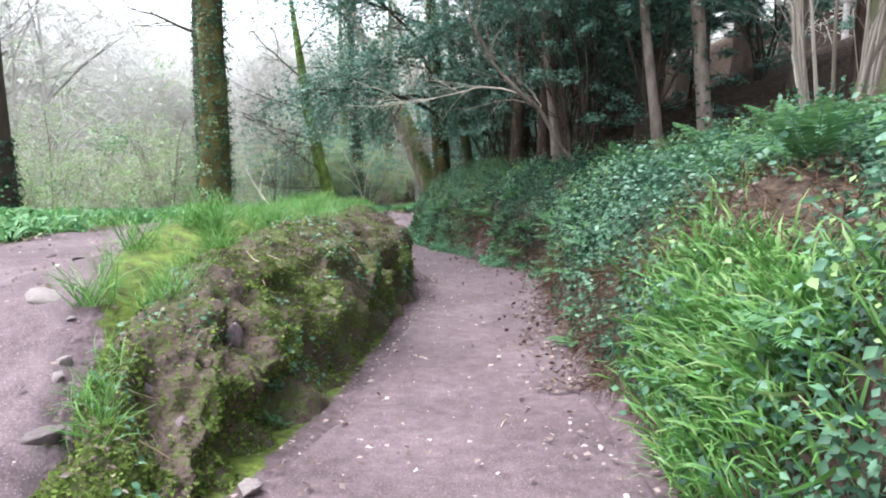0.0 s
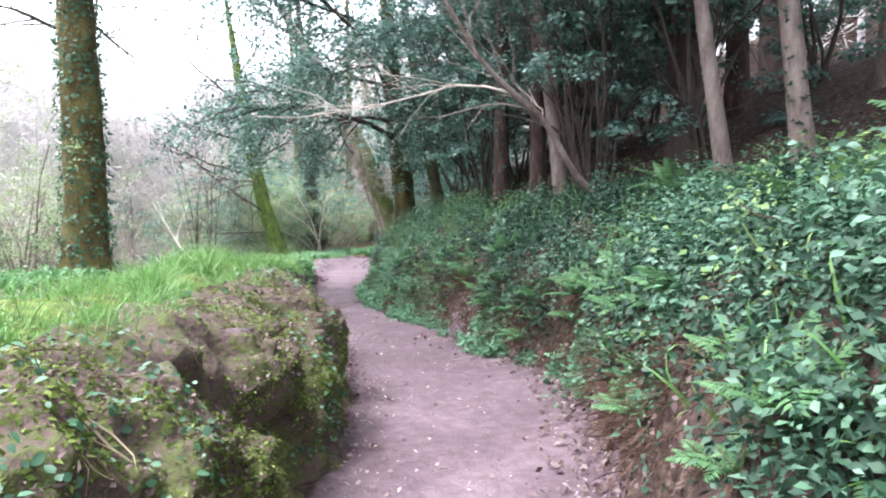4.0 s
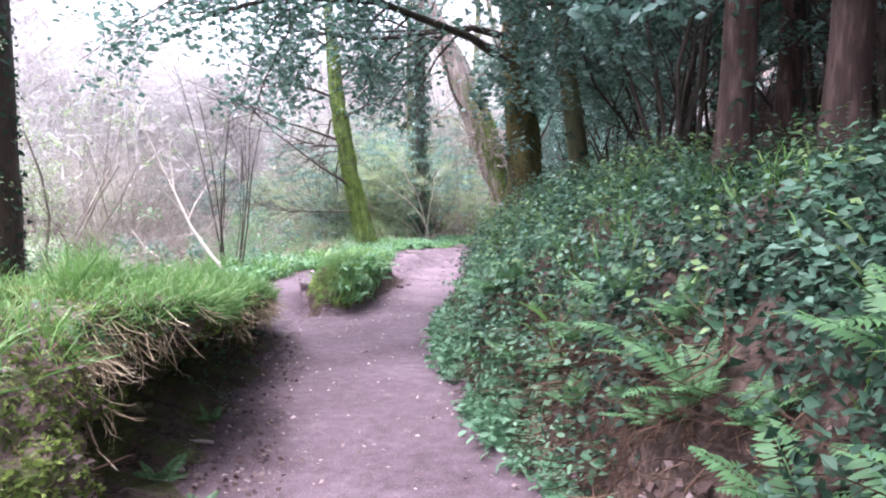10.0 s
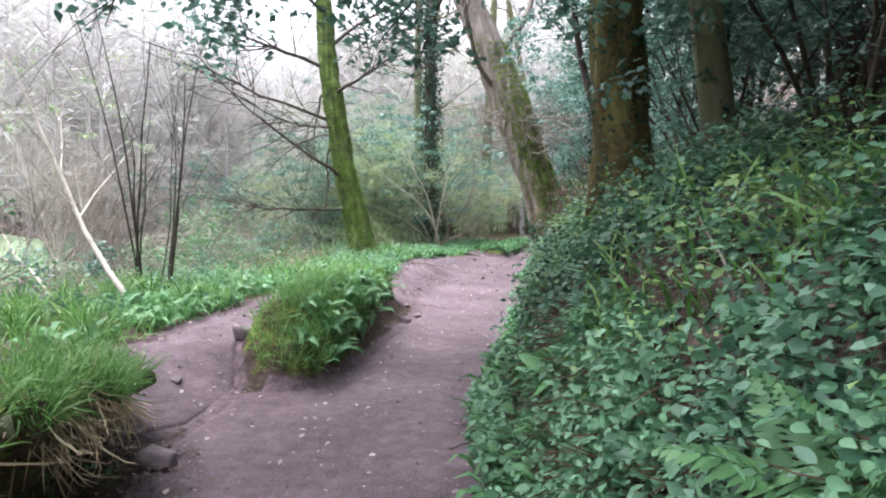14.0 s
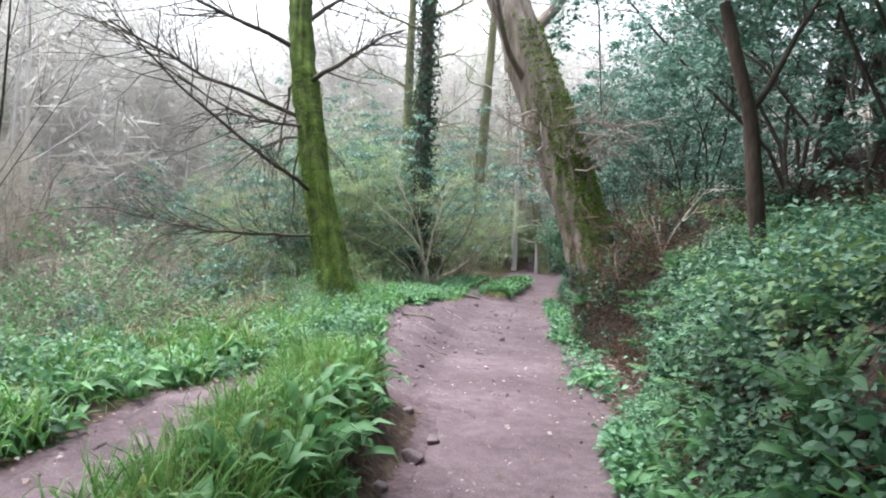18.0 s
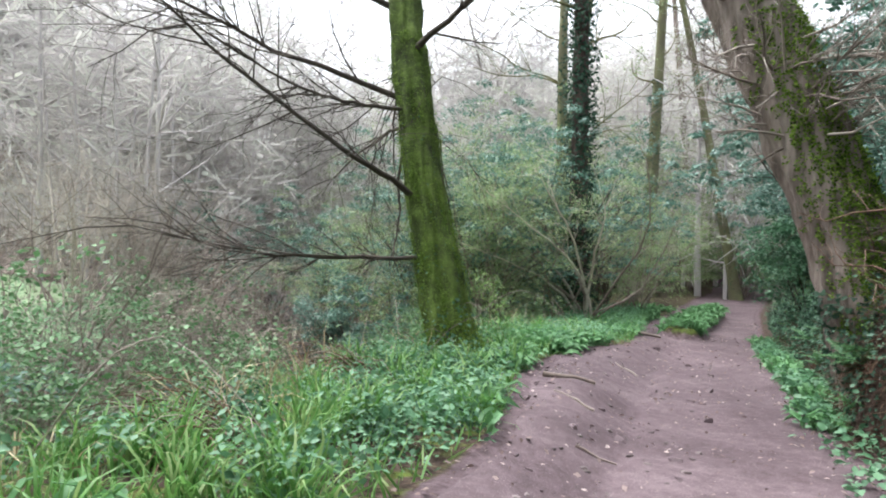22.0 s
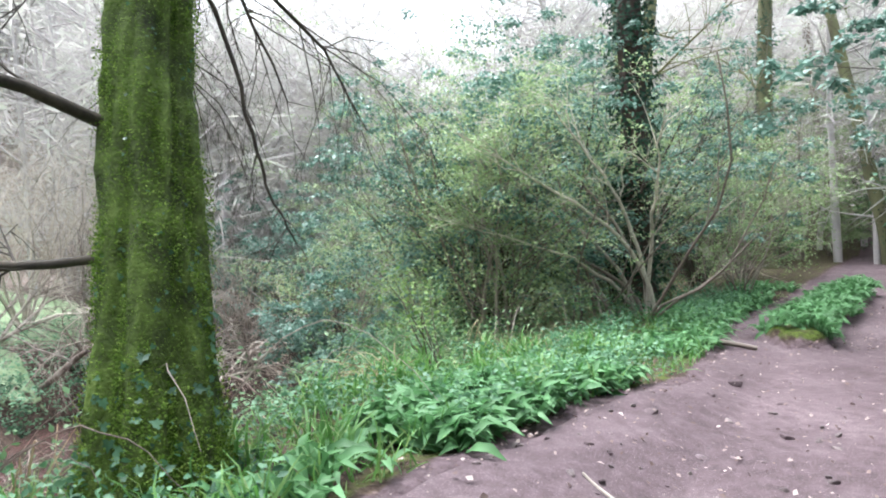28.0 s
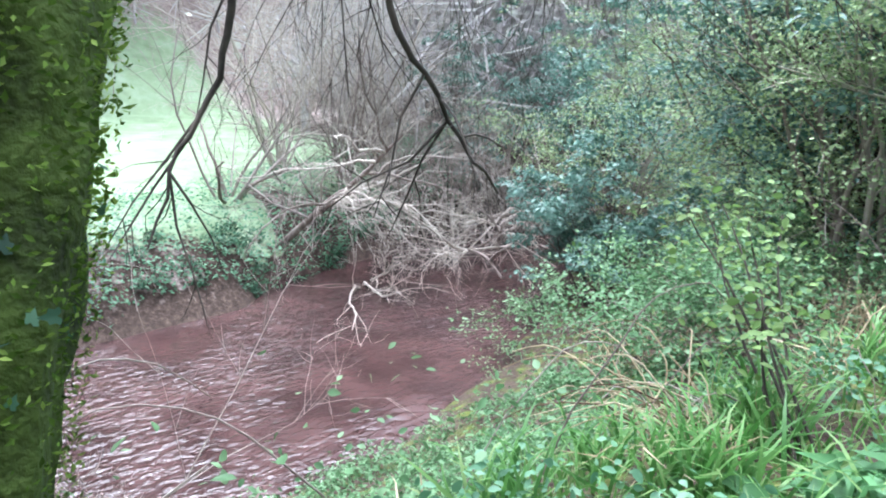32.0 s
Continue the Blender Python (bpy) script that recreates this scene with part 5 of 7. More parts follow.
FRONDS = [frond_mesh("frond", M_FERN, 16, 0.5, 1), frond_mesh("frond", M_FERN, 14, 0.75, 2, 0.26), frond_mesh("frond", M_FERN, 18, 0.3, 3, 0.2)]
DEAD_FROND = frond_mesh("dead_frond", M_DEAD_FERN, 12, 0.9, 4, 0.12)


def fern(x, y, size, rng, lean=(0, 0), dead=2, fronds=8):
    e = empty("fern", x, y, H(x, y) - 0.02)
    tagged(e, "green fern with arching fronds growing from the bank", "fern", "ferns on the banks")
    for k in range(fronds):
        a = 2 * np.pi * k / fronds + rng.uniform(-0.3, 0.3)
        f = part("frond", FRONDS[rng.integers(3)], e)
        tilt = rng.uniform(25, 60)
        f.matrix_basis = Matrix.Rotation(a, 4, "Z") @ Matrix.Rotation(radians(tilt * 0.8), 4, "X") @ Matrix.Diagonal((*(size * rng.uniform(0.7, 1.1) * np.ones(3)), 1))
    for k in range(dead):
        f = part("dead_frond", DEAD_FROND, e, "brown withered frond")
        f.matrix_basis = Matrix.Rotation(rng.uniform(0, 6.3), 4, "Z") @ Matrix.Rotation(radians(rng.uniform(-35, 0)), 4, "X") @ Matrix.Diagonal((*(size * 0.8 * np.ones(3)), 1))
    if lean != (0, 0):
        e.rotation_euler = (lean[0], lean[1], 0)
    return e


def ferns():
    rng = np.random.default_rng(21)
    # (y, distance up from the path's edge, size)
    spots = [(2.75, 0.3, 0.42), (4.6, 1.25, 0.75), (5.3, 1.6, 0.8), (6.4, 1.3, 0.7), (5.9, 2.3, 0.8), (7.4, 0.35, 0.4), (8.8, 0.4, 0.5), (9.6, 0.25, 0.45), (10.4, 0.35, 0.6),
             (10.9, 0.6, 0.6), (11.6, 0.25, 0.5), (12.4, 0.22, 0.5), (13.2, 0.2, 0.5), (13.6, 0.45, 0.6), (14.3, 0.15, 0.42), (15.0, 0.3, 0.5), (15.8, 0.2, 0.4), (17.4, 0.25, 0.45),
             (19.6, 0.3, 0.4), (23.3, 0.25, 0.5), (24.0, 0.5, 0.55), (24.7, 0.3, 0.5), (25.3, 0.6, 0.6), (25.9, 0.25, 0.45), (26.6, 0.5, 0.55), (27.5, 0.3, 0.45), (29.0, 0.35, 0.5),
             (29.9, 0.6, 0.6), (30.4, 0.2, 0.4), (8.0, 1.8, 0.8), (9.8, 1.6, 0.7), (12.2, 1.7, 0.7), (22.0, 1.3, 0.6), (28.1, 1.1, 0.6), (34.5, 0.4, 0.5), (36.5, 0.5, 0.6)]
    for _ in range(54):
        spots.append((rng.uniform(6.0, 17) if len(spots) % 2 else rng.uniform(17, 36), rng.uniform(0.06, 0.42), rng.uniform(0.26, 0.5)))
    for _ in range(30):
        spots.append((rng.uniform(6.5, 15.5), rng.uniform(0.05, 0.35), rng.uniform(0.2, 0.38)))
    for y, d, s in spots:
        x = float(path_right(y) + toe(y)) + d
        fern(x, y, s, rng, (0, -0.35 if d < 0.5 else -0.15), 2 if d < 1 else 1, 9 if d > 1 else 7)
    for y, d, s in ((3.35, 0.35, 0.26), (4.3, 0.2, 0.2), (9.3, 0.12, 0.22), (12.0, 0.3, 0.22), (14.8, 0.2, 0.24), (16.4, 0.3, 0.2), (3.5, 0.42, 0.22), (8.2, 0.4, 0.24), (10.1, 0.5, 0.26), (10.9, 0.25, 0.22), (11.5, 0.55, 0.28), (12.6, 0.5, 0.28), (13.1, 0.2, 0.22), (13.6, 0.5, 0.3), (14.2, 0.35, 0.26), (15.2, 0.5, 0.26)):
        fern(float(path_left(y)) - d, y, s, rng, (0, 0.3), 0, 5)

# ---------------------------------------------------------------- trees
def bark_trunk(name, pts, rad, mat, parent, sides=18, lump=0.07, k=0.0, label="", flare=0.0, rings=26, crag=0.0):
    P, R = np.asarray(pts, float), np.asarray(rad, float)
    s = np.linspace(0, 1, rings) ** (1.0 if rings < 40 else 1.6)
    u = np.linspace(0, 1, len(P))
    Q = np.stack([np.interp(s, u, P[:, i]) for i in range(3)], 1)
    r = np.interp(s, u, R)
    if flare:
        h = Q[:, 2] - Q[0, 2]
        r = r * (1 + flare * np.exp(-h / 0.35))
    V, F = tube(Q, r, sides, lump, k)
    if crag:
        C = np.repeat(Q, sides, axis=0)
        a = np.tile(np.linspace(0, 2 * np.pi, sides, endpoint=False), len(Q))
        z = C[:, 2]
        ridge = 1 - 2.2 * np.abs(wave(2.6 * np.cos(a) + 0.3 * z + k, 2.6 * np.sin(a) + 0.7 * z, k)) + 0.5 * wave(5 * np.cos(a) + 2 * z, 5 * np.sin(a) - 2 * z, k + 2) + 0.35 * wave(9 * np.cos(a), 9 * np.sin(a) + 6 * z, k + 4)
        V = C + (V - C) * (1 + crag * ridge)[:, None]
    return part(name, mesh_from(name, V - np.array(parent.location), F, mat), parent, label)


def bark_spots(trunk, n, rng, z0, z1, facing=None):
    """Random places and outward directions on a trunk's skin."""
    me = trunk.data
    co, no = np.empty(len(me.vertices) * 3, np.float32), np.empty(len(me.vertices) * 3, np.float32)
    me.vertices.foreach_get("co", co)
    me.vertices.foreach_get("normal", no)
    co, no = co.reshape(-1, 3).astype(float), no.reshape(-1, 3).astype(float)
    mid = np.stack([np.convolve(co[:, i], np.ones(56) / 56, "same") for i in range(3)], 1)
    no = np.where((np.sum(no * (co - mid), 1) < 0)[:, None], -no, no)
    ok = (co[:, 2] > z0) & (co[:, 2] < z1)
    if facing is not None:
        ok &= no @ unit(facing) > rng.normal(0.25, 0.25, len(co))
    pick = rng.choice(np.nonzero(ok)[0], n)
    return co[pick] + rng.normal(0, 0.014, (n, 3)) * [1, 1, 1.6] + no[pick] * 0.004, no[pick]


def shifted(branches, origin):
    o = np.array(origin)
    return [(p - o, r, l) for p, r, l in branches]


def ivy_on(pts, rad, n, rng, lo=0.0, hi=1.0, size=(0.05, 0.1), out=0.12, shape=IVY):
    """Leaf places round a trunk."""
    P, R = np.asarray(pts, float), np.asarray(rad, float)
    s = rng.uniform(lo, hi, n)
    u = np.linspace(0, 1, len(P))
    Q = np.stack([np.interp(s, u, P[:, i]) for i in range(3)], 1)
    r = np.interp(s, u, R)
    a = rng.uniform(0, 2 * np.pi, n)
    N = np.stack([np.cos(a), np.sin(a), 0.15 + 0 * a], 1)
    Q = Q + N * (r + rng.uniform(0, out, n) ** 1.3)[:, None]
    return scatter(shape, Q, rng.uniform(*size, n), N + [0, 0, 0.3], 0.5, rng=rng)


def leaves_on(branches, per, rng, size, shape=LEAF, spread=0.1, levels=(2, 3)):
    pts = []
    for p, r, l in branches:
        if l in levels:
            s = rng.random(per)
            i = np.minimum((s * (len(p) - 1)).astype(int), len(p) - 2)
            f = (s * (len(p) - 1) - i)[:, None]
            pts.append(p[i] * (1 - f) + p[i + 1] * f)
    Q = np.concatenate(pts)
    Q = Q + rng.normal(0, spread, Q.shape)
    return scatter(shape, Q, rng.uniform(*size, len(Q)), None, 0.55, rng=rng)


def simple_tree(name, x, y, r, tall, mat, label, seed, lean=(0, 0), limbs=5, low=2.5, twigs=M_TWIG_DARK, ivy=0, ivy_top=0.6, leaves=None, leaf_n=0, leaf_size=(0.05, 0.1), kids=(6, 5),
                reach=2.2, group="", droop=0.1, flare=0.5, sides=16, ivy_out=0.12, ivy_mat=None, shade_sprays=0):
    """Trunk, limbs with twigs, and where it has them ivy, a leafy crown and an added shading crown above view."""
    rng = np.random.default_rng(seed)
    z = H(x, y) - 0.12
    e = tagged(empty(name, x, y, z), label, "tree", group)
    s = np.linspace(0, 1, 9)
    pts = np.stack([x + lean[0] * tall * s + 0.05 * np.sin(4 * s + seed) * tall * 0.1, y + lean[1] * tall * s + 0.04 * np.cos(3.3 * s + seed) * tall * 0.1, z + tall * s], 1)
    rad = r * (1 - 0.62 * s)
    bark_trunk("trunk", pts, rad, mat, e, sides=sides, k=seed, flare=flare)
    all_br = []
    for k in range(limbs):
        h = rng.uniform(min(0.95, low / tall), 0.98)
        i = min(7, int(h * 8))
        q = pts[i] + (pts[i + 1] - pts[i]) * (h * 8 - i)
        a = rng.uniform(0, 2 * np.pi)
        br = []
        sprout(rng, br, q, (np.cos(a), np.sin(a), rng.uniform(0.0, 0.7)), reach * rng.uniform(0.7, 1.3) * (1.15 - 0.5 * h), rad[i] * 0.2, 0, kids, 0.17, (0, 0, droop), 0.75)
        part("limb", twig_mesh("limb", shifted(br, e.location), twigs), e)
        all_br += br
    if ivy:
        V, F = ivy_on(pts, rad, ivy, rng, 0.0, ivy_top, (0.05, 0.1) if ivy_out < 0.2 else (0.07, 0.13), ivy_out)
        part("ivy", mesh_from("ivy", V - np.array(e.location), F, ivy_mat or M_IVY), e, "glossy green ivy leaves climbing the trunk")
    if leaves is not None and all_br:
        V, F = leaves_on(all_br, leaf_n, rng, leaf_size, levels=(1, 2, 3), spread=0.13)
        root = V[F[:, 0]]
        F = F[(root[:, 0] > path_right(root[:, 1]) + 0.7) | (root[:, 2] > 5.0) | (root[:, 0] < dirt_left(root[:, 1]) - 0.3)]
        part("crown", mesh_from("crown", V - np.array(e.location), F, leaves), e)
    if shade_sprays:
        # evergreen crown added out of view overhead, only to shade the hollow way
        a, q = rng.uniform(0, 2 * np.pi, shade_sprays), np.sqrt(rng.random(shade_sprays))
        C = np.stack([x - 2.4 + 4.2 * q * np.cos(a), y - 0.8 + 3.6 * q * np.sin(a), 9.2 + 4.0 * rng.random(shade_sprays) + 1.5 * (1 - q)], 1)
        V, F = sprays(C, rng.uniform(0.7, 1.4, shade_sprays), 60, LEAF, (0.14, 0.26), rng, 0.15)
        top = part("high_crown", mesh_from("high_crown", V - np.array(e.location), F, M_HOLLY), e)
        br = []
        for c in C[::5]:
            q0 = pts[rng.integers(5, 9)]
            t = np.linspace(0, 1, 7)[:, None]
            br.append((q0 + (c - q0) * t + np.array([[0, 0, 0.5]]) * np.sin(t * 3.1), np.linspace(0.05, 0.012, 7), 0))
        part("bough", twig_mesh("bough", shifted(br, e.location), twigs), top)
    return e


def mossy_tree():
    """Moss-clad tree beside the stream, leaning over the water."""
    rng = np.random.default_rng(3)
    x, y = -4.95, 32.2
    z = -0.45
    e = tagged(empty("mossy_tree", x, y, z), "leaning tree with a moss-covered trunk and bare dark branches", "tree")
    zs = np.array([-0.45, 0.1, 1.0, 2.0, 3.0, 4.3, 6.0, 8.5, 11.0])
    pts = np.stack([np.interp(zs, (-0.45, 0, 2, 4.3, 11), (-4.95, -5.08, -5.78, -6.4, -7.6)), np.interp(zs, (-0.45, 0, 2, 4.3, 11), (32.2, 32.3, 32.9, 33.5, 35.0)), zs], 1)
    rad = np.array([0.285, 0.27, 0.255, 0.245, 0.235, 0.23, 0.2, 0.13, 0.06])
    trunk = bark_trunk("trunk", pts, rad, M_MOSSY_BARK, e, 56, 0.09, 1.0, "trunk thick with yellow-green moss", flare=0.45, rings=130, crag=0.16)
    me = trunk.data
    co = np.empty(len(me.vertices) * 3, np.float32)
    me.vertices.foreach_get("co", co)
    co = co.reshape(-1, 3).astype(float)
    zc = co[:, 2] + e.location[2]
    ax = np.stack([np.interp(zc, zs, pts[:, 0]) - e.location[0], np.interp(zc, zs, pts[:, 1]) - e.location[1]], 1)
    rel = co[:, :2] - ax
    ang = np.arctan2(rel[:, 1], rel[:, 0])
    cleft = 1 - 0.26 * np.exp(-((ang + 0.05 + 0.12 * np.sin(zc * 1.7)) / 0.13) ** 2) * smooth(-0.2, 0.9, zc) + 0.05 * np.sin(ang * 7 + zc * 2.2)
    co[:, :2] = ax + rel * cleft[:, None]
    me.vertices.foreach_set("co", co.astype(np.float32).ravel())
    me.update()
    specs = [((-5.9, 32.6, 3.2), (-1, -0.2, 0.1), 3.6, 0.045, 0.5),
             ((-5.95, 32.7, 3.9), (0.7, -0.6, 0.7), 2.4, 0.05, 0.4), ((-6.1, 32.8, 4.6), (-0.9, -0.6, 0.3), 3.2, 0.05, 0.3), ((-5.75, 32.75, 2.75), (-0.55, 0.85, 0.35), 3.4, 0.035, -0.9),
             ((-5.85, 32.9, 3.3), (-0.35, 1.0, 0.3), 3.6, 0.03, -1.0), ((-6.0, 32.9, 4.0), (-0.8, 0.6, 0.2), 3.6, 0.035, -0.6), ((-6.2, 33, 5.2), (0.6, 0.5, 0.6), 3, 0.05, 0.2),
             ((-6.3, 33, 6.2), (-0.7, -0.4, 0.7), 3, 0.05, 0.2), ((-6.5, 33.2, 7.4), (0.5, -0.7, 0.7), 2.6, 0.04, 0.2)]
    for q, d, L, r, b in specs:
        q = (np.interp(q[2], zs, pts[:, 0]) + 0.2 * d[0], np.interp(q[2], zs, pts[:, 1]) + 0.2 * d[1], q[2])
        br = []
        sprout(rng, br, q, d, L, r, 0, (14, 6, 3), 0.14, (0, 0, b), 0.75, 0.42)
        part("branch", twig_mesh("branch", shifted(br, e.location), M_TWIG_DARK), e, "bare dark branch with fine twigs")
    for track, r0 in (([(-6.25, 33.55, 3.0), (-6.55, 33.75, 2.3), (-6.46, 33.66, 1.75), (-6.42, 33.62, 1.46), (-6.47, 33.52, 1.17), (-6.38, 33.37, 0.99), (-6.3, 33.22, 0.72)], 0.026),
                      ([(-6.2, 33.5, 3.4), (-5.95, 33.75, 2.5), (-5.7, 33.72, 1.75), (-5.66, 33.8, 1.4), (-5.62, 33.95, 1.15), (-5.6, 34.13, 0.89)], 0.02),
                      ([(-5.8, 32.75, 1.76), (-5.95, 32.1, 1.98), (-6.2, 31.5, 2.2), (-6.7, 30.9, 2.65), (-7.2, 30.2, 3.15), (-7.6, 29.5, 3.75), (-8.0, 28.9, 4.3)], 0.045),
                      ([(-5.55, 32.5, 1.0), (-6.4, 31.9, 0.95), (-7.1, 31.4, 0.95), (-7.9, 30.8, 1.1), (-8.6, 30.2, 1.3)], 0.03),
                      ([(-6.1, 33.1, 3.0), (-6.5, 32.4, 2.95), (-7.0, 31.8, 3.0), (-7.6, 31.0, 3.4), (-8.2, 30.2, 3.9)], 0.032)):
        P = np.array(track)
        u = np.linspace(0, 1, len(P))
        w = np.linspace(0, 1, 22)
        pts = np.stack([np.interp(w, u, P[:, i]) for i in range(3)], 1)
        pts[1:-1] = (pts[:-2] + 2 * pts[1:-1] + pts[2:]) / 4 + rng.normal(0, 0.009, (20, 3))
        br = [(pts, np.linspace(r0, 0.004, 22), 0)]
        for k in range(6 if r0 < 0.03 else 24):
            i = rng.integers(8 if r0 < 0.03 else 2, 21)
            if r0 < 0.03:
                sprout(rng, br, pts[i], (rng.normal(0, 0.8), rng.normal(0, 0.6), -0.7), rng.uniform(0.25, 0.8), 0.006, 2, (0, 0, 3), 0.25, (0, 0, -0.1), 0.7)
            else:
                along = unit(pts[min(21, i + 1)] - pts[i - 1])
                sprout(rng, br, pts[i], along + rng.normal(0, 0.55, 3) * [1, 1, 0.8], rng.uniform(0.5, 1.5), 0.011, 1, (0, 5, 3), 0.16, (0, 0, -0.15), 0.6, 0.6)
        part("branch", twig_mesh("branch", shifted(br, e.location), M_TWIG_DARK, (8, 4, 4, 3)), e, "dark branch hanging down before the trunk" if r0 < 0.03 else "long dark branch set with fine twigs")
    Q, N = bark_spots(trunk, 240, rng, 0.0, 1.5)
    V, F = scatter(IVY_NEAR, Q + N * rng.uniform(0.005, 0.02, (len(Q), 1)), rng.uniform(0.02, 0.045, len(Q)), N + [0, 0, 0.1], 0.2, rng=rng)
    Q, N = bark_spots(trunk, 150, rng, 1.2, 3.6)
    V2, F2 = scatter(IVY_NEAR, Q + N * 0.02, rng.uniform(0.015, 0.035, len(Q)), N + [0, 0, 0.2], 0.4, rng=rng)
    Q, N = bark_spots(trunk, 70, rng, 0.0, 1.1, (0.9, -0.45, 0))
    V3, F3 = scatter(IVY_NEAR, Q + N * 0.035, rng.uniform(0.045, 0.075, len(Q)), N + [0, 0, 0.3], 0.35, rng=rng)
    part("ivy", mesh_from("ivy", np.concatenate([V, V2, V3]), np.concatenate([F, F2 + len(V), F3 + len(V) + len(V2)]), M_HERB), e, "pale-veined ivy leaves on the lower trunk")
    Q, N = bark_spots(trunk, 52000, rng, -0.1, 4.6)
    lump = noise01(Q[:, 0] * 5 + Q[:, 2] * 3, Q[:, 1] * 5 + Q[:, 2] * 2, 3)
    V, F = scatter(LEAF, Q + N * (0.03 * lump[:, None]), rng.uniform(0.008, 0.02, len(Q)) * (0.7 + lump), N - [0, 0, 0.3], 0.7, rng=rng, width=0.7)
    part("moss", mesh_from("moss", V, F, M_TREE_MOSS), e, "soft moss tufts")


def leaning_oak():
    rng = np.random.default_rng(5)
    x, y = -0.4, 31.9
    z = -0.2
    e = tagged(empty("leaning_oak", x, y, z), "thick leaning oak with moss on its bark over the path", "tree")
    zs = np.array([-0.2, 0.6, 1.2, 2.0, 2.8, 3.6, 5.0, 7.0, 10.0])
    pts = np.stack([-0.458 - 0.288 * zs - 0.017 * zs ** 2, 31.92 + 0.134 * zs, zs], 1)
    rad = np.array([0.40, 0.38, 0.37, 0.37, 0.37, 0.38, 0.33, 0.25, 0.12])
    trunk = bark_trunk("trunk", pts, rad, M_BARK_OAK, e, 56, 0.09, 4.0, flare=0.15, rings=120, crag=0.12)
    # moss on the upper side of the lean
    Q, N = bark_spots(trunk, 24000, rng, 0.4, 5.2, (0.8, -0.6, 0.35))
    V, F = scatter(LEAF, Q + N * 0.008, rng.uniform(0.018, 0.046, len(Q)), N, 0.6, rng=rng)
    part("moss", mesh_from("moss", V, F, M_TREE_MOSS), e, "dark green moss on the sheltered side")
    specs = [((-1.9, 31.1, 3.7), (-1, -0.3, 0.5), 3.0, 0.07, 0.3), ((-1.75, 31.1, 3.3), (0.9, -0.5, -0.1), 2.0, 0.035, 0.0), ((-2.2, 31.0, 4.6), (0.6, 0.7, 0.8), 3.5, 0.12, 0.4),
             ((-2.6, 31, 5.6), (-0.8, 0.5, 0.7), 3.2, 0.1, 0.3), ((-2.9, 31, 6.8), (0.7, -0.4, 0.8), 3, 0.09, 0.3), ((-3.2, 30.9, 8.5), (-0.6, -0.5, 0.8), 2.6, 0.07, 0.2)]
    for q, d, L, r, b in specs:
        q = (np.interp(q[2], zs, pts[:, 0]), np.interp(q[2], zs, pts[:, 1]), q[2])
        br = []
        sprout(rng, br, q, d, L, r, 0, (8, 6, 3), 0.2, (0, 0, b), 0.8, 0.45)
        part("limb", twig_mesh("limb", shifted(br, e.location), M_TWIG), e)
    # burst of fine shoots on the trunk
    for _ in range(58):
        a = rng.uniform(0, 2 * np.pi)
        zq = rng.uniform(2.3, 3.4)
        c = np.array([np.interp(zq, zs, pts[:, 0]), np.interp(zq, zs, pts[:, 1]), zq])
        d = np.array([np.cos(a), np.sin(a) - 0.3, rng.uniform(-0.3, 0.6)])
        br = []
        sprout(rng, br, c + unit(d) * 0.33, d, rng.uniform(0.5, 1.5), 0.017, 1, (0, 6, 3), 0.25, (0, 0, 0.1), 0.7, 0.6)
        part("shoot", twig_mesh("shoot", shifted(br, e.location), M_TWIG, (4, 4, 3, 3)), e, "pale leafless shoot")
    V, F = ivy_on(pts, rad * 1.2, 900, rng, 0.0, 0.16, (0.05, 0.09), 0.14)
    V2, F2 = ivy_on(pts, rad, 60, rng, 0.16, 0.4, (0.05, 0.08), 0.06)
    part("ivy", mesh_from("ivy", np.concatenate([V, V2]) - np.array(e.location), np.concatenate([F, F2 + len(V)]), M_IVY), e, "dark ivy round the foot")


def root_plate():
    """Tangle of dead shoots and roots beside the oak."""
    rng = np.random.default_rng(8)
    c = np.array([-0.05, 30.75, 1.15])
    e = tagged(empty("brushwood", c[0], c[1], H(c[0], c[1])), "tangle of dry brown twigs and roots on the bank", "brushwood")
    for k in range(120):
        br = []
        d = unit(rng.normal(0, 1, 3) * [1, 0.8, 0.7] + [-0.1, -0.5, 0.2])
        q = c + rng.normal(0, 1, 3) * [0.34, 0.25, 0.3]
        sprout(rng, br, q, d, rng.uniform(0.4, 1.0), rng.uniform(0.007, 0.016), 1, (0, 4, 3), 0.3, (0, 0, -0.1), 0.8, 0.7)
        part("twig", twig_mesh("twig", shifted(br, e.location), M_ROOT if k % 3 else M_TWIG_DARK, (4, 4, 3, 3)), e)
    br = []
    for d, L in (((0.4, -0.5, 0.9), 1.1), ((-0.2, -0.4, 0.8), 0.8), ((0.9, -0.3, 0.1), 1.3), ((0.6, -0.4, -0.5), 1.0)):
        sprout(rng, br, c + [0.15, -0.2, 0.0], d, L, 0.018, 1, (0, 4, 2), 0.2, (0, 0, 0), 0.7, 0.6)
    part("bleached_stick", twig_mesh("bleached_stick", shifted(br, e.location), M_TWIG_PALE, (5, 5, 4, 3)), e, "bleached forked dead stick")


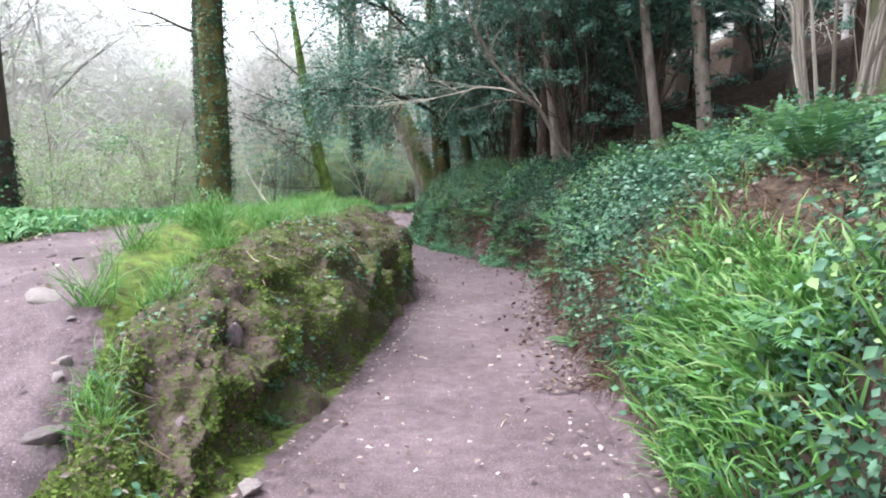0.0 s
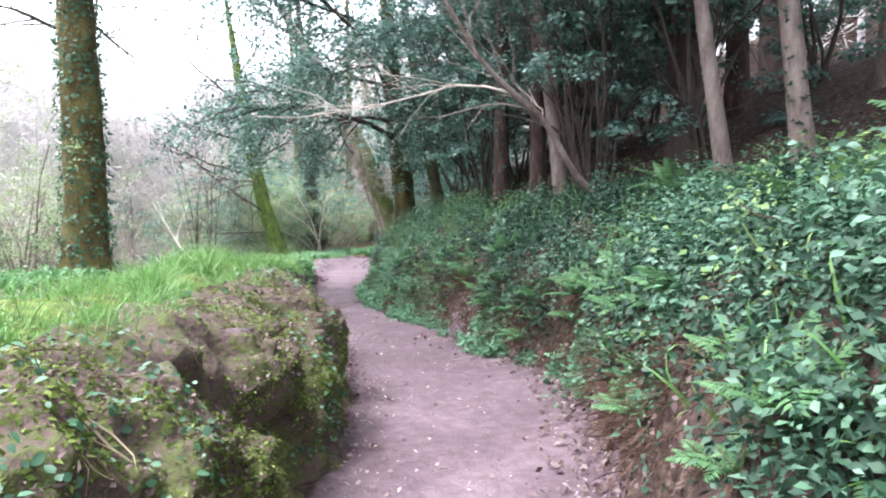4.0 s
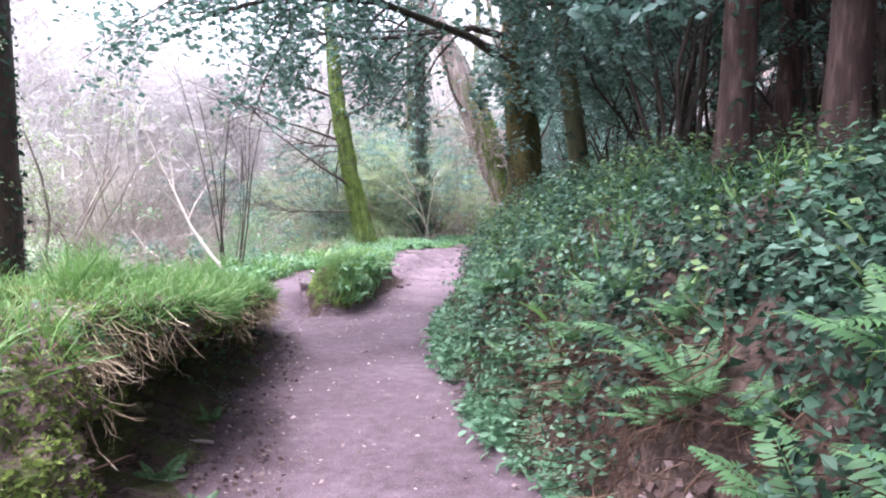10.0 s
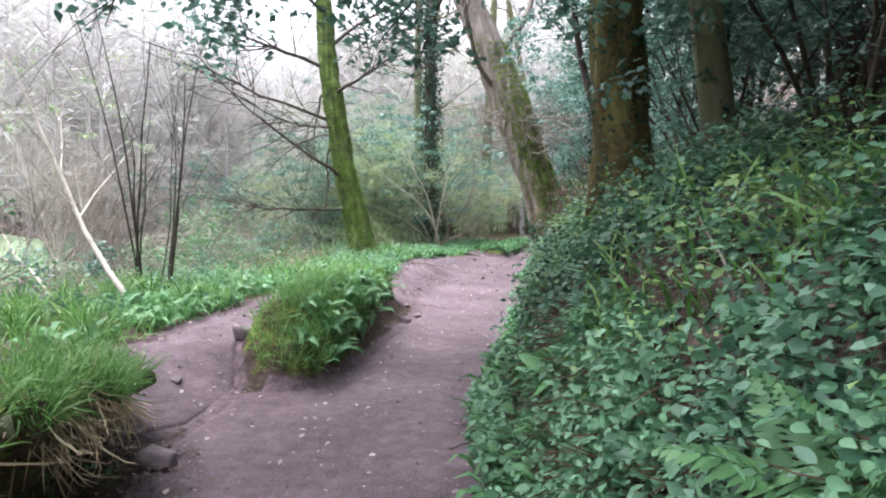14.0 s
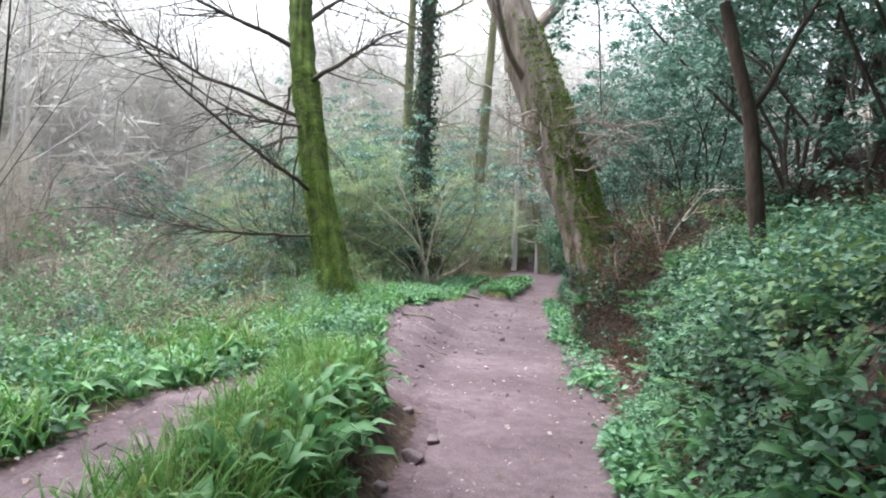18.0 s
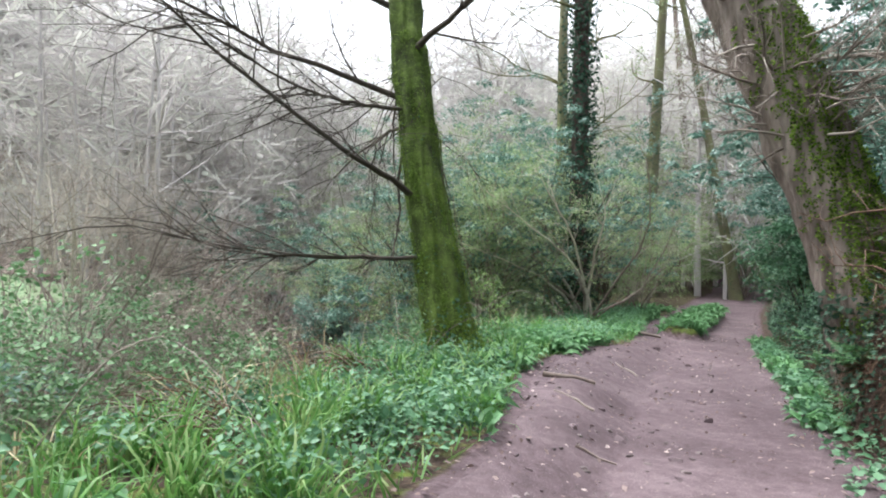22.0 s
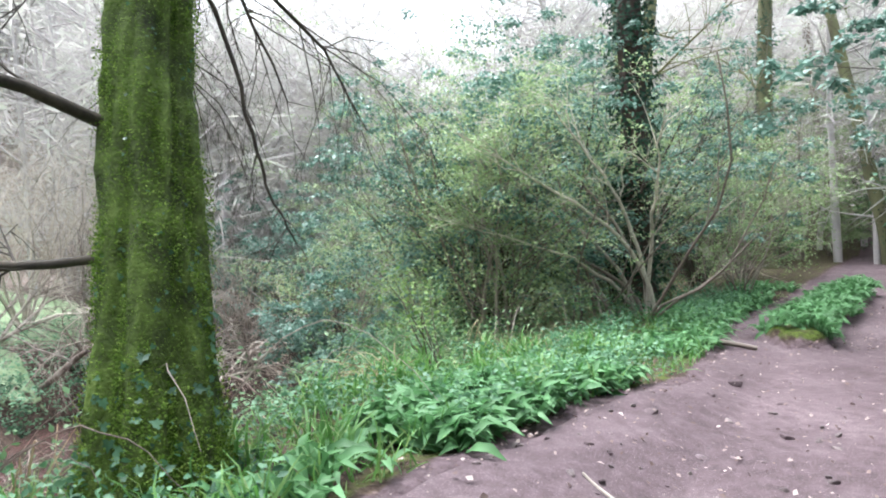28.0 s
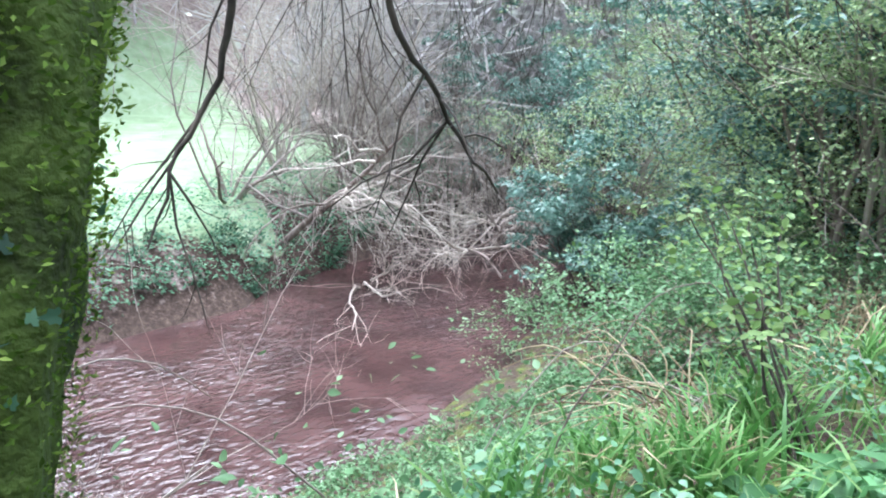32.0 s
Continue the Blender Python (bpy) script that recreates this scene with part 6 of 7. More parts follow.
def holly_tree():
    """Dark ivy-clad trunk at the path's bend with an evergreen crown reaching over the path."""
    rng = np.random.default_rng(11)
    x, y = 0.0, 22.65
    z = H(x, y) - 0.2
    e = tagged(empty("holly_tree", x, y, z), "dark ivy-clad trunk with glossy evergreen leaves overhanging the path", "tree")
    zs = np.linspace(z, 10, 9)
    pts = np.stack([x - 0.09 * (zs - z) * (1 - 0.03 * zs), y + 0 * zs, zs], 1)
    rad = np.linspace(0.27, 0.1, 9)
    bark_trunk("trunk", pts, rad, M_OLIVE_BARK, e, 40, 0.1, 2.0, flare=0.3, rings=60, crag=0.08)
    specs = [((-0.1, 22.0, 3.5), (-0.6, -0.75, 0.28), 4.6, 0.07, -0.75), ((-0.1, 22.1, 3.9), (-0.9, -0.4, 0.3), 3.6, 0.06, -0.6), ((-0.1, 22.2, 4.4), (-0.25, -1, 0.35), 4.2, 0.06, -0.6),
             ((-0.1, 22.2, 4.8), (-0.9, 0.25, 0.4), 3.2, 0.06, -0.5), ((-0.15, 22.2, 5.3), (-0.6, -0.8, 0.5), 4.4, 0.06, -0.4), ((-0.15, 22.2, 5.6), (0.8, -0.6, 0.3), 3.2, 0.06, -0.4),
             ((-0.2, 22.3, 6.2), (-1, -0.2, 0.6), 3.4, 0.05, -0.3), ((-0.2, 22.3, 6.8), (0.1, -1, 0.6), 3.4, 0.05, -0.3), ((-0.2, 22.3, 7.4), (0.7, 0.7, 0.6), 3, 0.05, -0.2),
             ((-0.2, 22.3, 8.0), (-0.5, 0.6, 0.8), 3, 0.05, -0.2), ((-0.2, 22.2, 4.2), (0.5, -0.9, 0.2), 3.2, 0.05, -0.4), ((-0.1, 22.4, 4.6), (0.6, 0.8, 0.2), 2.6, 0.05, -0.3)]
    for q, d, L, r, b in specs:
        br = []
        sprout(rng, br, (q[0] - 0.25, q[1] + 0.4, q[2]), d, L, r, 0, (12, 6), 0.13, (0, 0, b), 0.7, 0.45, 0.25)
        lb = part("limb", twig_mesh("limb", shifted(br, e.location), M_TWIG_DARK), e)
        V, F = leaves_on(br, 36, rng, (0.06, 0.14), levels=(1, 2, 3), spread=0.15)
        keep = V[F[:, 0]][:, 2] > np.where(V[F[:, 0]][:, 1] < 18.5, 3.0, 2.5)
        part("leaves", mesh_from("leaves", V - np.array(e.location), F[keep], M_HOLLY), lb, "glossy dark evergreen leaves")
    V, F = ivy_on(pts, rad, 3000, rng, 0.0, 0.55, (0.03, 0.065), 0.1)
    part("ivy", mesh_from("ivy", V - np.array(e.location), F, M_IVY), e, "ivy leaves climbing the trunk")


def evergreen_bush(name, x, y, z0, size, n, mat, label, seed, leaf=(0.05, 0.1), stems=9, kids=(7, 5, 3), category="bush", twig=M_TWIG_DARK, group=""):
    """Many-stemmed bush: stems from the ground, twigs, and leaves on them."""
    rng = np.random.default_rng(seed)
    e = tagged(empty(name, x, y, z0), label, category, group)
    br = []
    for k in range(stems):
        a = 2 * np.pi * k / stems + rng.uniform(-0.4, 0.4)
        w = rng.uniform(0.15, 1.0)
        d = np.array([np.cos(a) * w * size[0], np.sin(a) * w * size[1], size[2]])
        one = []
        sprout(rng, one, (x + 0.1 * np.cos(a), y + 0.1 * np.sin(a), z0), d, float(np.linalg.norm(d)) * rng.uniform(0.75, 1.05), 0.008 * float(size[2]), 0, kids, 0.15, (0, 0, -0.05), 0.75, 0.5, 0.2)
        br += one
        part("stem", twig_mesh("stem", shifted(one, e.location), twig, (5, 3, 3, 3)), e)
    if mat is not None:
        tips = np.array([p[j] for p, r, l in br if l >= 1 for j in ((len(p) // 2, -1) if l == 1 else (-1,))])
        tips = tips[tips[:, 2] > z0 + 0.06 * size[2]]
        if mat is M_HOLLY:
            tips = tips[rng.permutation(len(tips))[:max(12, n // 34)]]
            V, F = cushion(tips, np.tile([0.0, 0, 1], (len(tips), 1)), rng.uniform(0.12, 0.3, len(tips)) * (0.8 + 0.07 * size[2]), 60, LEAF, leaf, rng, 0.4, 0.8, 0.7)
        else:
            tips = tips[rng.permutation(len(tips))[:max(12, n // 13)]]
            V, F = sprays(tips, rng.uniform(0.14, 0.42, len(tips)) * (0.7 + 0.09 * size[2]), 26, LEAF, leaf, rng, 0.04)
        part("leaves", mesh_from("leaves", V - np.array(e.location), F, mat), e)
    return e


def near_trees():
    mossy_tree()
    leaning_oak()
    root_plate()
    holly_tree()
    # ivy-clad trees on the stream side
    simple_tree("ivy_clad_tree", -5.3, 43.0, 0.28, 17, M_BARK_DARK, "tall tree wrapped in green ivy with mossy upper limbs", 31, (-0.04, 0.02), 9, 4.5, M_GREEN_TWIG, 7000, 0.75, reach=3.6, droop=0.25, ivy_out=0.42)
    simple_tree("ivy_clad_tree", -5.45, 16.6, 0.36, 14, M_OLIVE_BARK, "thick trunk furred with dark ivy beside the track", 32, (0.0, 0.0), 7, 4.5, M_TWIG_DARK, 3800, 0.6, reach=2.6, ivy_out=0.19, ivy_mat=M_HERB)
    simple_tree("roadside_tree", -6.55, 19.3, 0.33, 13, M_BARK_DARK, "dark rough trunk with ivy and hanging twigs", 33, (0.01, 0.0), 7, 3.5, M_TWIG_DARK, 1500, 0.5, reach=2.2, leaves=M_SHRUB, leaf_n=3)
    simple_tree("roadside_tree", -6.95, 10.9, 0.33, 13, M_BARK_DARK, "dark upright trunk with ivy about its foot", 34, (-0.01, 0), 7, 4.0, M_TWIG_DARK, 900, 0.16, reach=2.6)
    # far trees where the path bends away
    simple_tree("distant_tree", -4.3, 55.5, 0.3, 19, M_GREEN_BARK, "dark mossy trunk beside the far path", 36, (0.0, 0), 7, 3, M_GREEN_TWIG, 1800, 0.5, leaves=M_SHRUB, leaf_n=5, reach=3)
    simple_tree("distant_tree", -0.6, 58, 0.24, 18, M_GREEN_BARK, "slanting mossy trunk beside the far path", 37, (-0.22, 0), 6, 3.5, M_GREEN_TWIG, 300, 0.3, leaves=M_SHRUB, leaf_n=5, reach=3)
    simple_tree("distant_tree", -2.6, 66, 0.26, 20, M_BARK_PALE, "pale trunk where the far path turns", 38, (-0.1, 0), 7, 3.5, M_TWIG, 0, 0.3, leaves=M_SHRUB, leaf_n=4, reach=3)
    simple_tree("distant_tree", -8.2, 52, 0.25, 19, M_GREEN_BARK, "mossy forked tree behind the thicket", 39, (0.12, 0), 8, 5, M_GREEN_TWIG, 400, 0.4, reach=4)
    simple_tree("distant_tree", -6.5, 47, 0.22, 18, M_GREEN_BARK, "slim mossy tree behind the thicket", 40, (-0.02, 0), 8, 4, M_GREEN_TWIG, 900, 0.5, reach=3)
    # trees on the wooded slope
    slope = [("reddish_tree", 1.85, 17.7, 0.15, 12, M_BARK_RED, (0.0, 0.0)), ("dark_tree", 2.35, 16.9, 0.15, 13, M_BARK_RED, (0.0, 0)), ("pale_tree", 2.5, 15.6, 0.12, 9, M_BARK_PALE, (-0.1, 0.03)),
             ("green_stem", 0.85, 22.6, 0.16, 9, M_GREEN_BARK, (-0.14, 0.0)), ("pale_tree", 3.95, 12.9, 0.1, 9, M_BARK_PALE, (-0.12, 0.0)),
             ("dark_tree", 4.5, 15.4, 0.27, 14, M_BARK_DARK, (0.0, 0)), ("pale_tree", 4.6, 12.2, 0.13, 9, M_BARK_PALE, (-0.12, 0)), ("dark_tree", 5.9, 9.2, 0.42, 14, M_GREEN_BARK, (0.0, 0)),
             ("dark_tree", 6.2, 17.5, 0.22, 13, M_BARK_RED, (0, 0)), ("dark_tree", 4.2, 20.5, 0.18, 13, M_BARK_DARK, (0.02, 0)), ("dark_tree", 5.6, 23.5, 0.25, 13, M_BARK_DARK, (0, 0)),
             ("dark_tree", 3.0, 25.5, 0.16, 12, M_BARK_DARK, (-0.02, 0)), ("dark_tree", 4.6, 28.8, 0.2, 12, M_BARK_DARK, (0, 0)), ("dark_tree", 2.6, 31.5, 0.15, 12, M_BARK_DARK, (0.03, 0)),
             ("dark_tree", 5.4, 34.5, 0.25, 13, M_BARK_DARK, (0, 0)), ("dark_tree", 3.6, 38.5, 0.2, 12, M_BARK_DARK, (0, 0)), ("dark_tree", 8.6, 13.5, 0.3, 14, M_BARK_DARK, (0, 0)),
             ("dark_tree", 8.8, 21.0, 0.3, 14, M_BARK_DARK, (0, 0)), ("dark_tree", 9.4, 28.0, 0.3, 14, M_BARK_DARK, (0, 0)), ("pale_tree", 7.4, 15.0, 0.13, 10, M_BARK_PALE, (0.04, 0)),
             ("dark_tree", 6.8, 11.6, 0.2, 13, M_BARK_RED, (0, 0)), ("dark_tree", 2.9, 20.0, 0.14, 12, M_BARK_RED, (0, 0)), ("dark_tree", 6.6, 5.2, 0.35, 14, M_BARK_DARK, (0, 0))]
    names = {"reddish_tree": "slim reddish-brown trunk on the wooded slope", "dark_tree": "straight dark trunk on the wooded slope", "pale_tree": "thin pale leaning trunk on the wooded slope",
             "green_stem": "greenish leaning trunk behind the bank"}
    # trees before y = 18 also carry the unseen shading crown
    for k, (nm, x, y, r, tall, mat, lean) in enumerate(slope):
        simple_tree(nm, x, y, r, tall, mat, names[nm], 100 + k, lean, 5, 1.6 if r < 0.3 else 2.6, M_TWIG_DARK, 160 if k % 3 == 0 else 0, 0.25, group="trees on the slope", kids=(5, 4), reach=2.4, flare=0.35, sides=12,
                    leaves=M_HOLLY if k % 4 != 1 else None, leaf_n=20, leaf_size=(0.08, 0.15), shade_sprays=60 if y < 18 and r > 0.11 else 0)
    # bare leaning sapling whose long branch crosses over the path
    rng = np.random.default_rng(44)
    e = tagged(empty("leaning_sapling", 2.75, 13.9, H(2.75, 13.9)), "bare pale sapling leaning out over the path", "tree")
    z0 = H(2.75, 13.9) - 0.05
    pts = np.array([(2.75, 13.9, z0), (2.3, 13.75, z0 + 0.45), (1.85, 13.6, 2.75), (1.42, 13.45, 3.05), (1.0, 13.4, 3.5), (0.6, 13.4, 4.2), (0.3, 13.4, 5.0)])
    bark_trunk("stem", pts, np.linspace(0.05, 0.018, 7), M_BARK_PALE, e, 10, 0.05)
    br = []
    p2 = np.array([(1.42, 13.45, 3.05), (1.1, 13.5, 3.14), (0.72, 13.7, 3.2), (0.3, 13.8, 3.1), (-0.2, 13.9, 3.0), (-0.8, 14.0, 2.92), (-1.4, 14.1, 2.86), (-2.0, 14.2, 2.9)])
    br.append((p2, np.linspace(0.02, 0.005, 8), 0))
    for k in range(9):
        q = p2[rng.integers(2, 7)] + rng.normal(0, 0.02, 3)
        sprout(rng, br, q, (-1, rng.normal(0, 0.6), rng.normal(0, 0.25)), rng.uniform(0.5, 1.3), 0.008, 1, (0, 4, 2), 0.2, (0, 0, 0.0), 0.6, 0.6)
    part("branch", twig_mesh("branch", shifted(br, e.location), M_TWIG_PALE, (5, 4, 3, 3)), e, "long bleached branch with fine twigs")
    for k in range(8):
        br = []
        q = pts[rng.integers(2, 6)]
        sprout(rng, br, q, (-0.3 + rng.normal(0, 0.5), rng.normal(0, 0.6), 0.8), rng.uniform(0.8, 1.8), 0.014, 0, (4, 3), 0.2, (0, 0, 0.2), 0.6, 0.6)
        part("twig", twig_mesh("twig", shifted(br, e.location), M_TWIG), e)
    # forked small tree on the bank further on
    z0 = H(0.2, 26.6) - 0.05
    e = tagged(empty("forked_tree", 0.2, 26.6, z0), "small dark forked tree leaning on the bank", "tree")
    pts = np.array([(0.2, 26.6, z0), (0.16, 26.6, z0 + 0.3), (-0.02, 26.55, 2.45), (-0.2, 26.5, 2.95), (-0.38, 26.5, 3.6), (-0.5, 26.5, 4.4), (-0.7, 26.5, 5.6)])
    bark_trunk("trunk", pts, np.linspace(0.085, 0.025, 7), M_BARK_DARK, e, 12, 0.1)
    br = []
    sprout(rng, br, (-0.02, 26.55, 2.45), (0.55, 0.0, 0.75), 1.6, 0.035, 0, (4, 3), 0.15, (0, 0, 0.4), 0.6)
    for k in range(6):
        sprout(rng, br, pts[3 + k % 4], (rng.normal(0, 0.8), rng.normal(0, 0.8), 0.5), 1.4, 0.02, 0, (6, 5), 0.17, (0, 0, 0.1), 0.7)
    part("limb", twig_mesh("limb", shifted(br, e.location), M_TWIG_DARK), e)
    V, F = leaves_on(br, 18, rng, (0.03, 0.065), levels=(1, 2), spread=0.13)
    part("crown", mesh_from("crown", V - np.array(e.location), F, M_HOLLY), e)



def coppice(name, x, y, n, tall, r, seed, label, mat, spread=0.25, wob=0.06):
    """Clump of upright shoots from one stool."""
    rng = np.random.default_rng(seed)
    z = H(x, y)
    e = tagged(empty(name, x, y, z), label, "coppice")
    for k in range(n):
        a = rng.uniform(0, 2 * np.pi)
        d = np.array([np.cos(a) * spread, np.sin(a) * spread, 1]) * rng.uniform(0.7, 1.0)
        br = []
        sprout(rng, br, (x + 0.18 * np.cos(a), y + 0.18 * np.sin(a), z - 0.12), d, tall * rng.uniform(0.5, 1.0), r * rng.uniform(0.5, 1.1), 0, (4, 3) if wob < 0.1 else (7, 4), wob, (0, 0, 0.1), 0.5, 0.4, 0.4)
        part("shoot", twig_mesh("shoot", shifted(br, e.location), mat, (6, 4, 3)), e)
    return e


def shrubs():
    coppice("hazel_coppice", 3.72, 6.75, 22, 3.4, 0.024, 61, "hazel stool with many upright pale shoots", M_TWIG, 0.2)
    coppice("hazel_coppice", 2.75, 14.6, 9, 4.2, 0.022, 62, "cluster of dull brown upright stems on the slope", M_BARK_RED, 0.18)
    coppice("alder_clump", -5.75, 24.4, 9, 4.2, 0.018, 63, "clump of thin dark upright shoots on the verge", M_TWIG_DARK, 0.12)
    coppice("hazel_coppice", -4.95, 40.8, 6, 4.6, 0.036, 64, "leaning grey hazel stems beside the ivy-clad tree", M_TWIG, 0.55, 0.2)
    coppice("bankside_sallow", -16.9, 37.2, 8, 3.6, 0.05, 66, "bare spreading sallow at the meadow's edge", M_TWIG, 0.75, 0.2)
    coppice("hazel_coppice", -6.0, 41.5, 5, 4.6, 0.034, 65, "bare grey stems in the streamside thicket", M_TWIG, 0.6, 0.22)
    # evergreen and budding bushes along the stream
    W = "glossy dark evergreen bush above the stream"
    B = "twiggy bush breaking into pale young leaf"
    for k, (x, y, sx, sy, sz, m, lab, n) in enumerate([
            (-7.0, 40.2, 1.2, 1.4, 4.6, M_SHRUB, B, 7000), (-8.3, 42.2, 1.4, 1.5, 4.0, M_HOLLY, W, 10000), (-7.5, 41.8, 1.2, 1.6, 4.4, M_HOLLY, W, 9000), (-6.2, 44.6, 1.6, 1.8, 5.0, M_HOLLY, W, 9000),
            (-7.2, 38.0, 0.6, 0.6, 0.9, M_BRAMBLE, "bright leafy bush on the slope to the water", 2500), 
            (-9.6, 43.6, 1.9, 1.9, 5.0, M_HOLLY, W, 8000), (-11.8, 45.5, 2.2, 2.2, 5.0, M_SHRUB, B, 9000), (-7.6, 47.6, 2.0, 2.0, 5.4, M_SHRUB, B, 9000), (-3.9, 45.6, 0.8, 1.3, 2.6, M_SHRUB, B, 5000),
            (-7.6, 30.2, 1.4, 1.6, 1.7, M_BRAMBLE, "sprawling bramble bush on the stream bank", 6000), (-7.4, 27.4, 1.2, 1.6, 1.4, M_BRAMBLE, "sprawling bramble bush on the stream bank", 6000),
            (-5.5, 49.5, 1.6, 2, 4.5, M_HOLLY, W, 8000), (-6.9, 21.5, 1.2, 1.5, 2.2, None, "bare grey streamside bush", 0), (-7.4, 14.0, 1.3, 1.6, 2.4, M_SHRUB, B, 4000),
            (-7.2, 17.8, 1.4, 1.7, 3.6, M_SHRUB, B, 3500), (-8.2, 24.0, 1.5, 1.7, 2.6, None, "bare grey streamside bush", 0), (-8.2, 31.0, 1.0, 1.0, 1.0, M_BRAMBLE, "sprawling bramble bush on the stream bank", 3000),
            (-9.3, 26.5, 1.6, 1.8, 3.2, None, "bare grey streamside bush", 0), (-8.8, 29.0, 1.7, 1.6, 3.4, None, "bare grey streamside bush", 0), (-9.0, 20.0, 1.6, 1.8, 3.4, None, "bare grey streamside bush", 0),
            (-8.6, 15.6, 1.8, 1.9, 4.6, M_SHRUB, B, 5000), (-8.0, 21.5, 1.7, 1.8, 4.6, M_SHRUB, B, 3500), (-9.6, 13.0, 1.9, 1.9, 5.0, M_SHRUB, B, 5000), (-8.8, 11.5, 1.6, 1.8, 3.6, M_SHRUB, B, 4000), (-4.6, 51.5, 1.4, 1.8, 4.0, M_SHRUB, B, 7000), (-3.6, 60, 2.2, 2.0, 6.0, M_SHRUB, B, 8000),
            (-9.5, 50, 2.4, 2.4, 6.0, M_SHRUB, B, 8000), (-10.6, 40.4, 1.1, 1.2, 1.9, M_HOLLY, W, 5000), (-12.0, 42.4, 1.5, 1.4, 3.0, M_SHRUB, B, 7000), (-13.6, 44.6, 1.8, 1.6, 3.6, M_HOLLY, W, 7000), (-14.6, 47.2, 2.0, 1.8, 4.4, M_SHRUB, B, 7000), (-8.9, 33.0, 0.5, 0.4, 0.8, None, "bare grey streamside bush", 0), (-8.0, 28.2, 1.5, 1.2, 1.5, None, "bare grey streamside bush", 0), (-8.9, 31.4, 1.4, 1.2, 1.9, None, "bare grey streamside bush", 0), (-7.6, 30.3, 1.5, 1.2, 1.9, None, "bare grey streamside bush", 0), (-8.3, 32.0, 1.5, 1.3, 2.3, None, "bare grey streamside bush", 0), (-7.3, 28.6, 1.4, 1.2, 1.4, None, "bare grey streamside bush", 0), (-10.2, 44.6, 1.4, 1.4, 4.0, M_SHRUB, B, 8000), (-0.2, 61, 2.0, 2, 5, M_SHRUB, B, 8000), (-6.2, 63, 2.4, 2.4, 7, M_SHRUB, B, 8000),
            (2.6, 56, 2.0, 2.0, 6, M_HOLLY, W, 8000), (-2.6, 62.5, 1.6, 1.2, 2.2, M_SHRUB, B, 4000), (-0.4, 63.4, 1.6, 1.2, 2.4, M_BRAMBLE, "low green bush where the far path turns", 4000), (1.2, 58.6, 1.0, 1.2, 1.8, M_BRAMBLE, "low green bush where the far path turns", 4000), (-4.6, 57.6, 1.0, 1.4, 1.8, M_BRAMBLE, "low green bush where the far path turns", 4000), (0.6, 52.0, 0.8, 1.4, 1.4, M_BRAMBLE, "low green bush where the far path turns", 3000), (-2.2, 71, 2.6, 2.4, 8, M_SHRUB, B, 8000), (3.5, 66, 2.6, 2.4, 8, M_HOLLY, W, 8000), (-7.0, 56, 2.4, 2.4, 7.0, M_HOLLY, W, 8000), (-1.4, 76, 3, 2.4, 8, M_HOLLY, W, 6000), (1.6, 72, 2.6, 2.4, 7, M_SHRUB, B, 6000), (-5.2, 75, 3, 2.4, 9, M_SHRUB, B, 6000), (5.5, 60, 2.4, 2.2, 6, M_HOLLY, W, 6000)]):
        evergreen_bush("bush", x, y, H(x, y) - 0.05, (sx, sy, sz), int(n * 0.85), m, lab, 200 + k, ((0.05, 0.1) if y > 47 else (0.032, 0.065)) if m is not M_HOLLY else (0.06, 0.12), 10, (7, 6, 3) if m is None else (6, 5) if 22 < y < 46 else (5, 4), twig=M_TWIG if m is not M_HOLLY else M_TWIG_DARK,
                       group="streamside bushes")
    # evergreen understorey of the wooded slope
    for k, (x, y, sx, sy, sz, n) in enumerate([(1.7, 19.6, 1.3, 1.3, 4.6, 9000), (3.4, 18.4, 1.6, 1.6, 5.2, 8000), (2.2, 23.6, 1.5, 1.6, 4.6, 8000), (1.7, 26.8, 1.3, 1.5, 3.6, 9000), (2.4, 29.2, 1.5, 1.6, 4.0, 8000), (2.9, 15.2, 1.2, 1.2, 4.6, 7000), (4.2, 14.2, 1.4, 1.4, 5.0, 6000),
                                                (1.3, 33.6, 1.3, 1.5, 3.6, 9000), (0.9, 36.4, 1.2, 1.4, 4.2, 9000), (0.9, 41.0, 1.4, 1.8, 5.0, 9000), (1.3, 45.5, 1.6, 2.0, 5.5, 9000), (1.9, 50, 1.8, 2, 6, 8000),
                                                (5.6, 20.5, 1.8, 1.8, 5.0, 5000), (6.5, 25.5, 2, 2, 5.0, 5000), (5.0, 31.5, 2, 2, 5, 5000), (7.5, 17.0, 2, 2, 4.4, 4500), (10.5, 16.0, 2.4, 2.4, 5, 4500),
                                                (10.5, 24, 2.6, 2.6, 5, 4500), (4.5, 42, 2.2, 2.2, 6, 4500), (3.6, 26.4, 1.6, 1.6, 6.0, 9000), (4.6, 23.6, 1.7, 1.7, 6.4, 8000), (3.4, 31.4, 1.6, 1.7, 6.0, 9000), (6.0, 29.0, 2.0, 2.0, 6.6, 8000), (2.0, 31.0, 1.2, 1.3, 4.6, 8000), (7.0, 33.5, 2.2, 2.2, 6.5, 7000), (3.9, 20.6, 1.5, 1.5, 6.0, 8000)]):
        evergreen_bush("holly_bush", x, y, H(x, y) - 0.05, (sx, sy, sz), int(n * (1.25 if x < 3 and y < 40 else 1.1)), M_HOLLY, "dark green holly bush on the wooded slope", 300 + k, (0.05, 0.11) if x < 3 and y < 40 else (0.09, 0.17), 7, (6, 4), group="hollies on the slope")
    evergreen_bush("laurel_bush", -0.35, 38.6, H(-0.35, 38.6) - 0.05, (0.75, 0.9, 1.5), 5000, M_HERB, "bright green leafy bush at the path's edge", 290, (0.05, 0.1), 12, (6, 4))
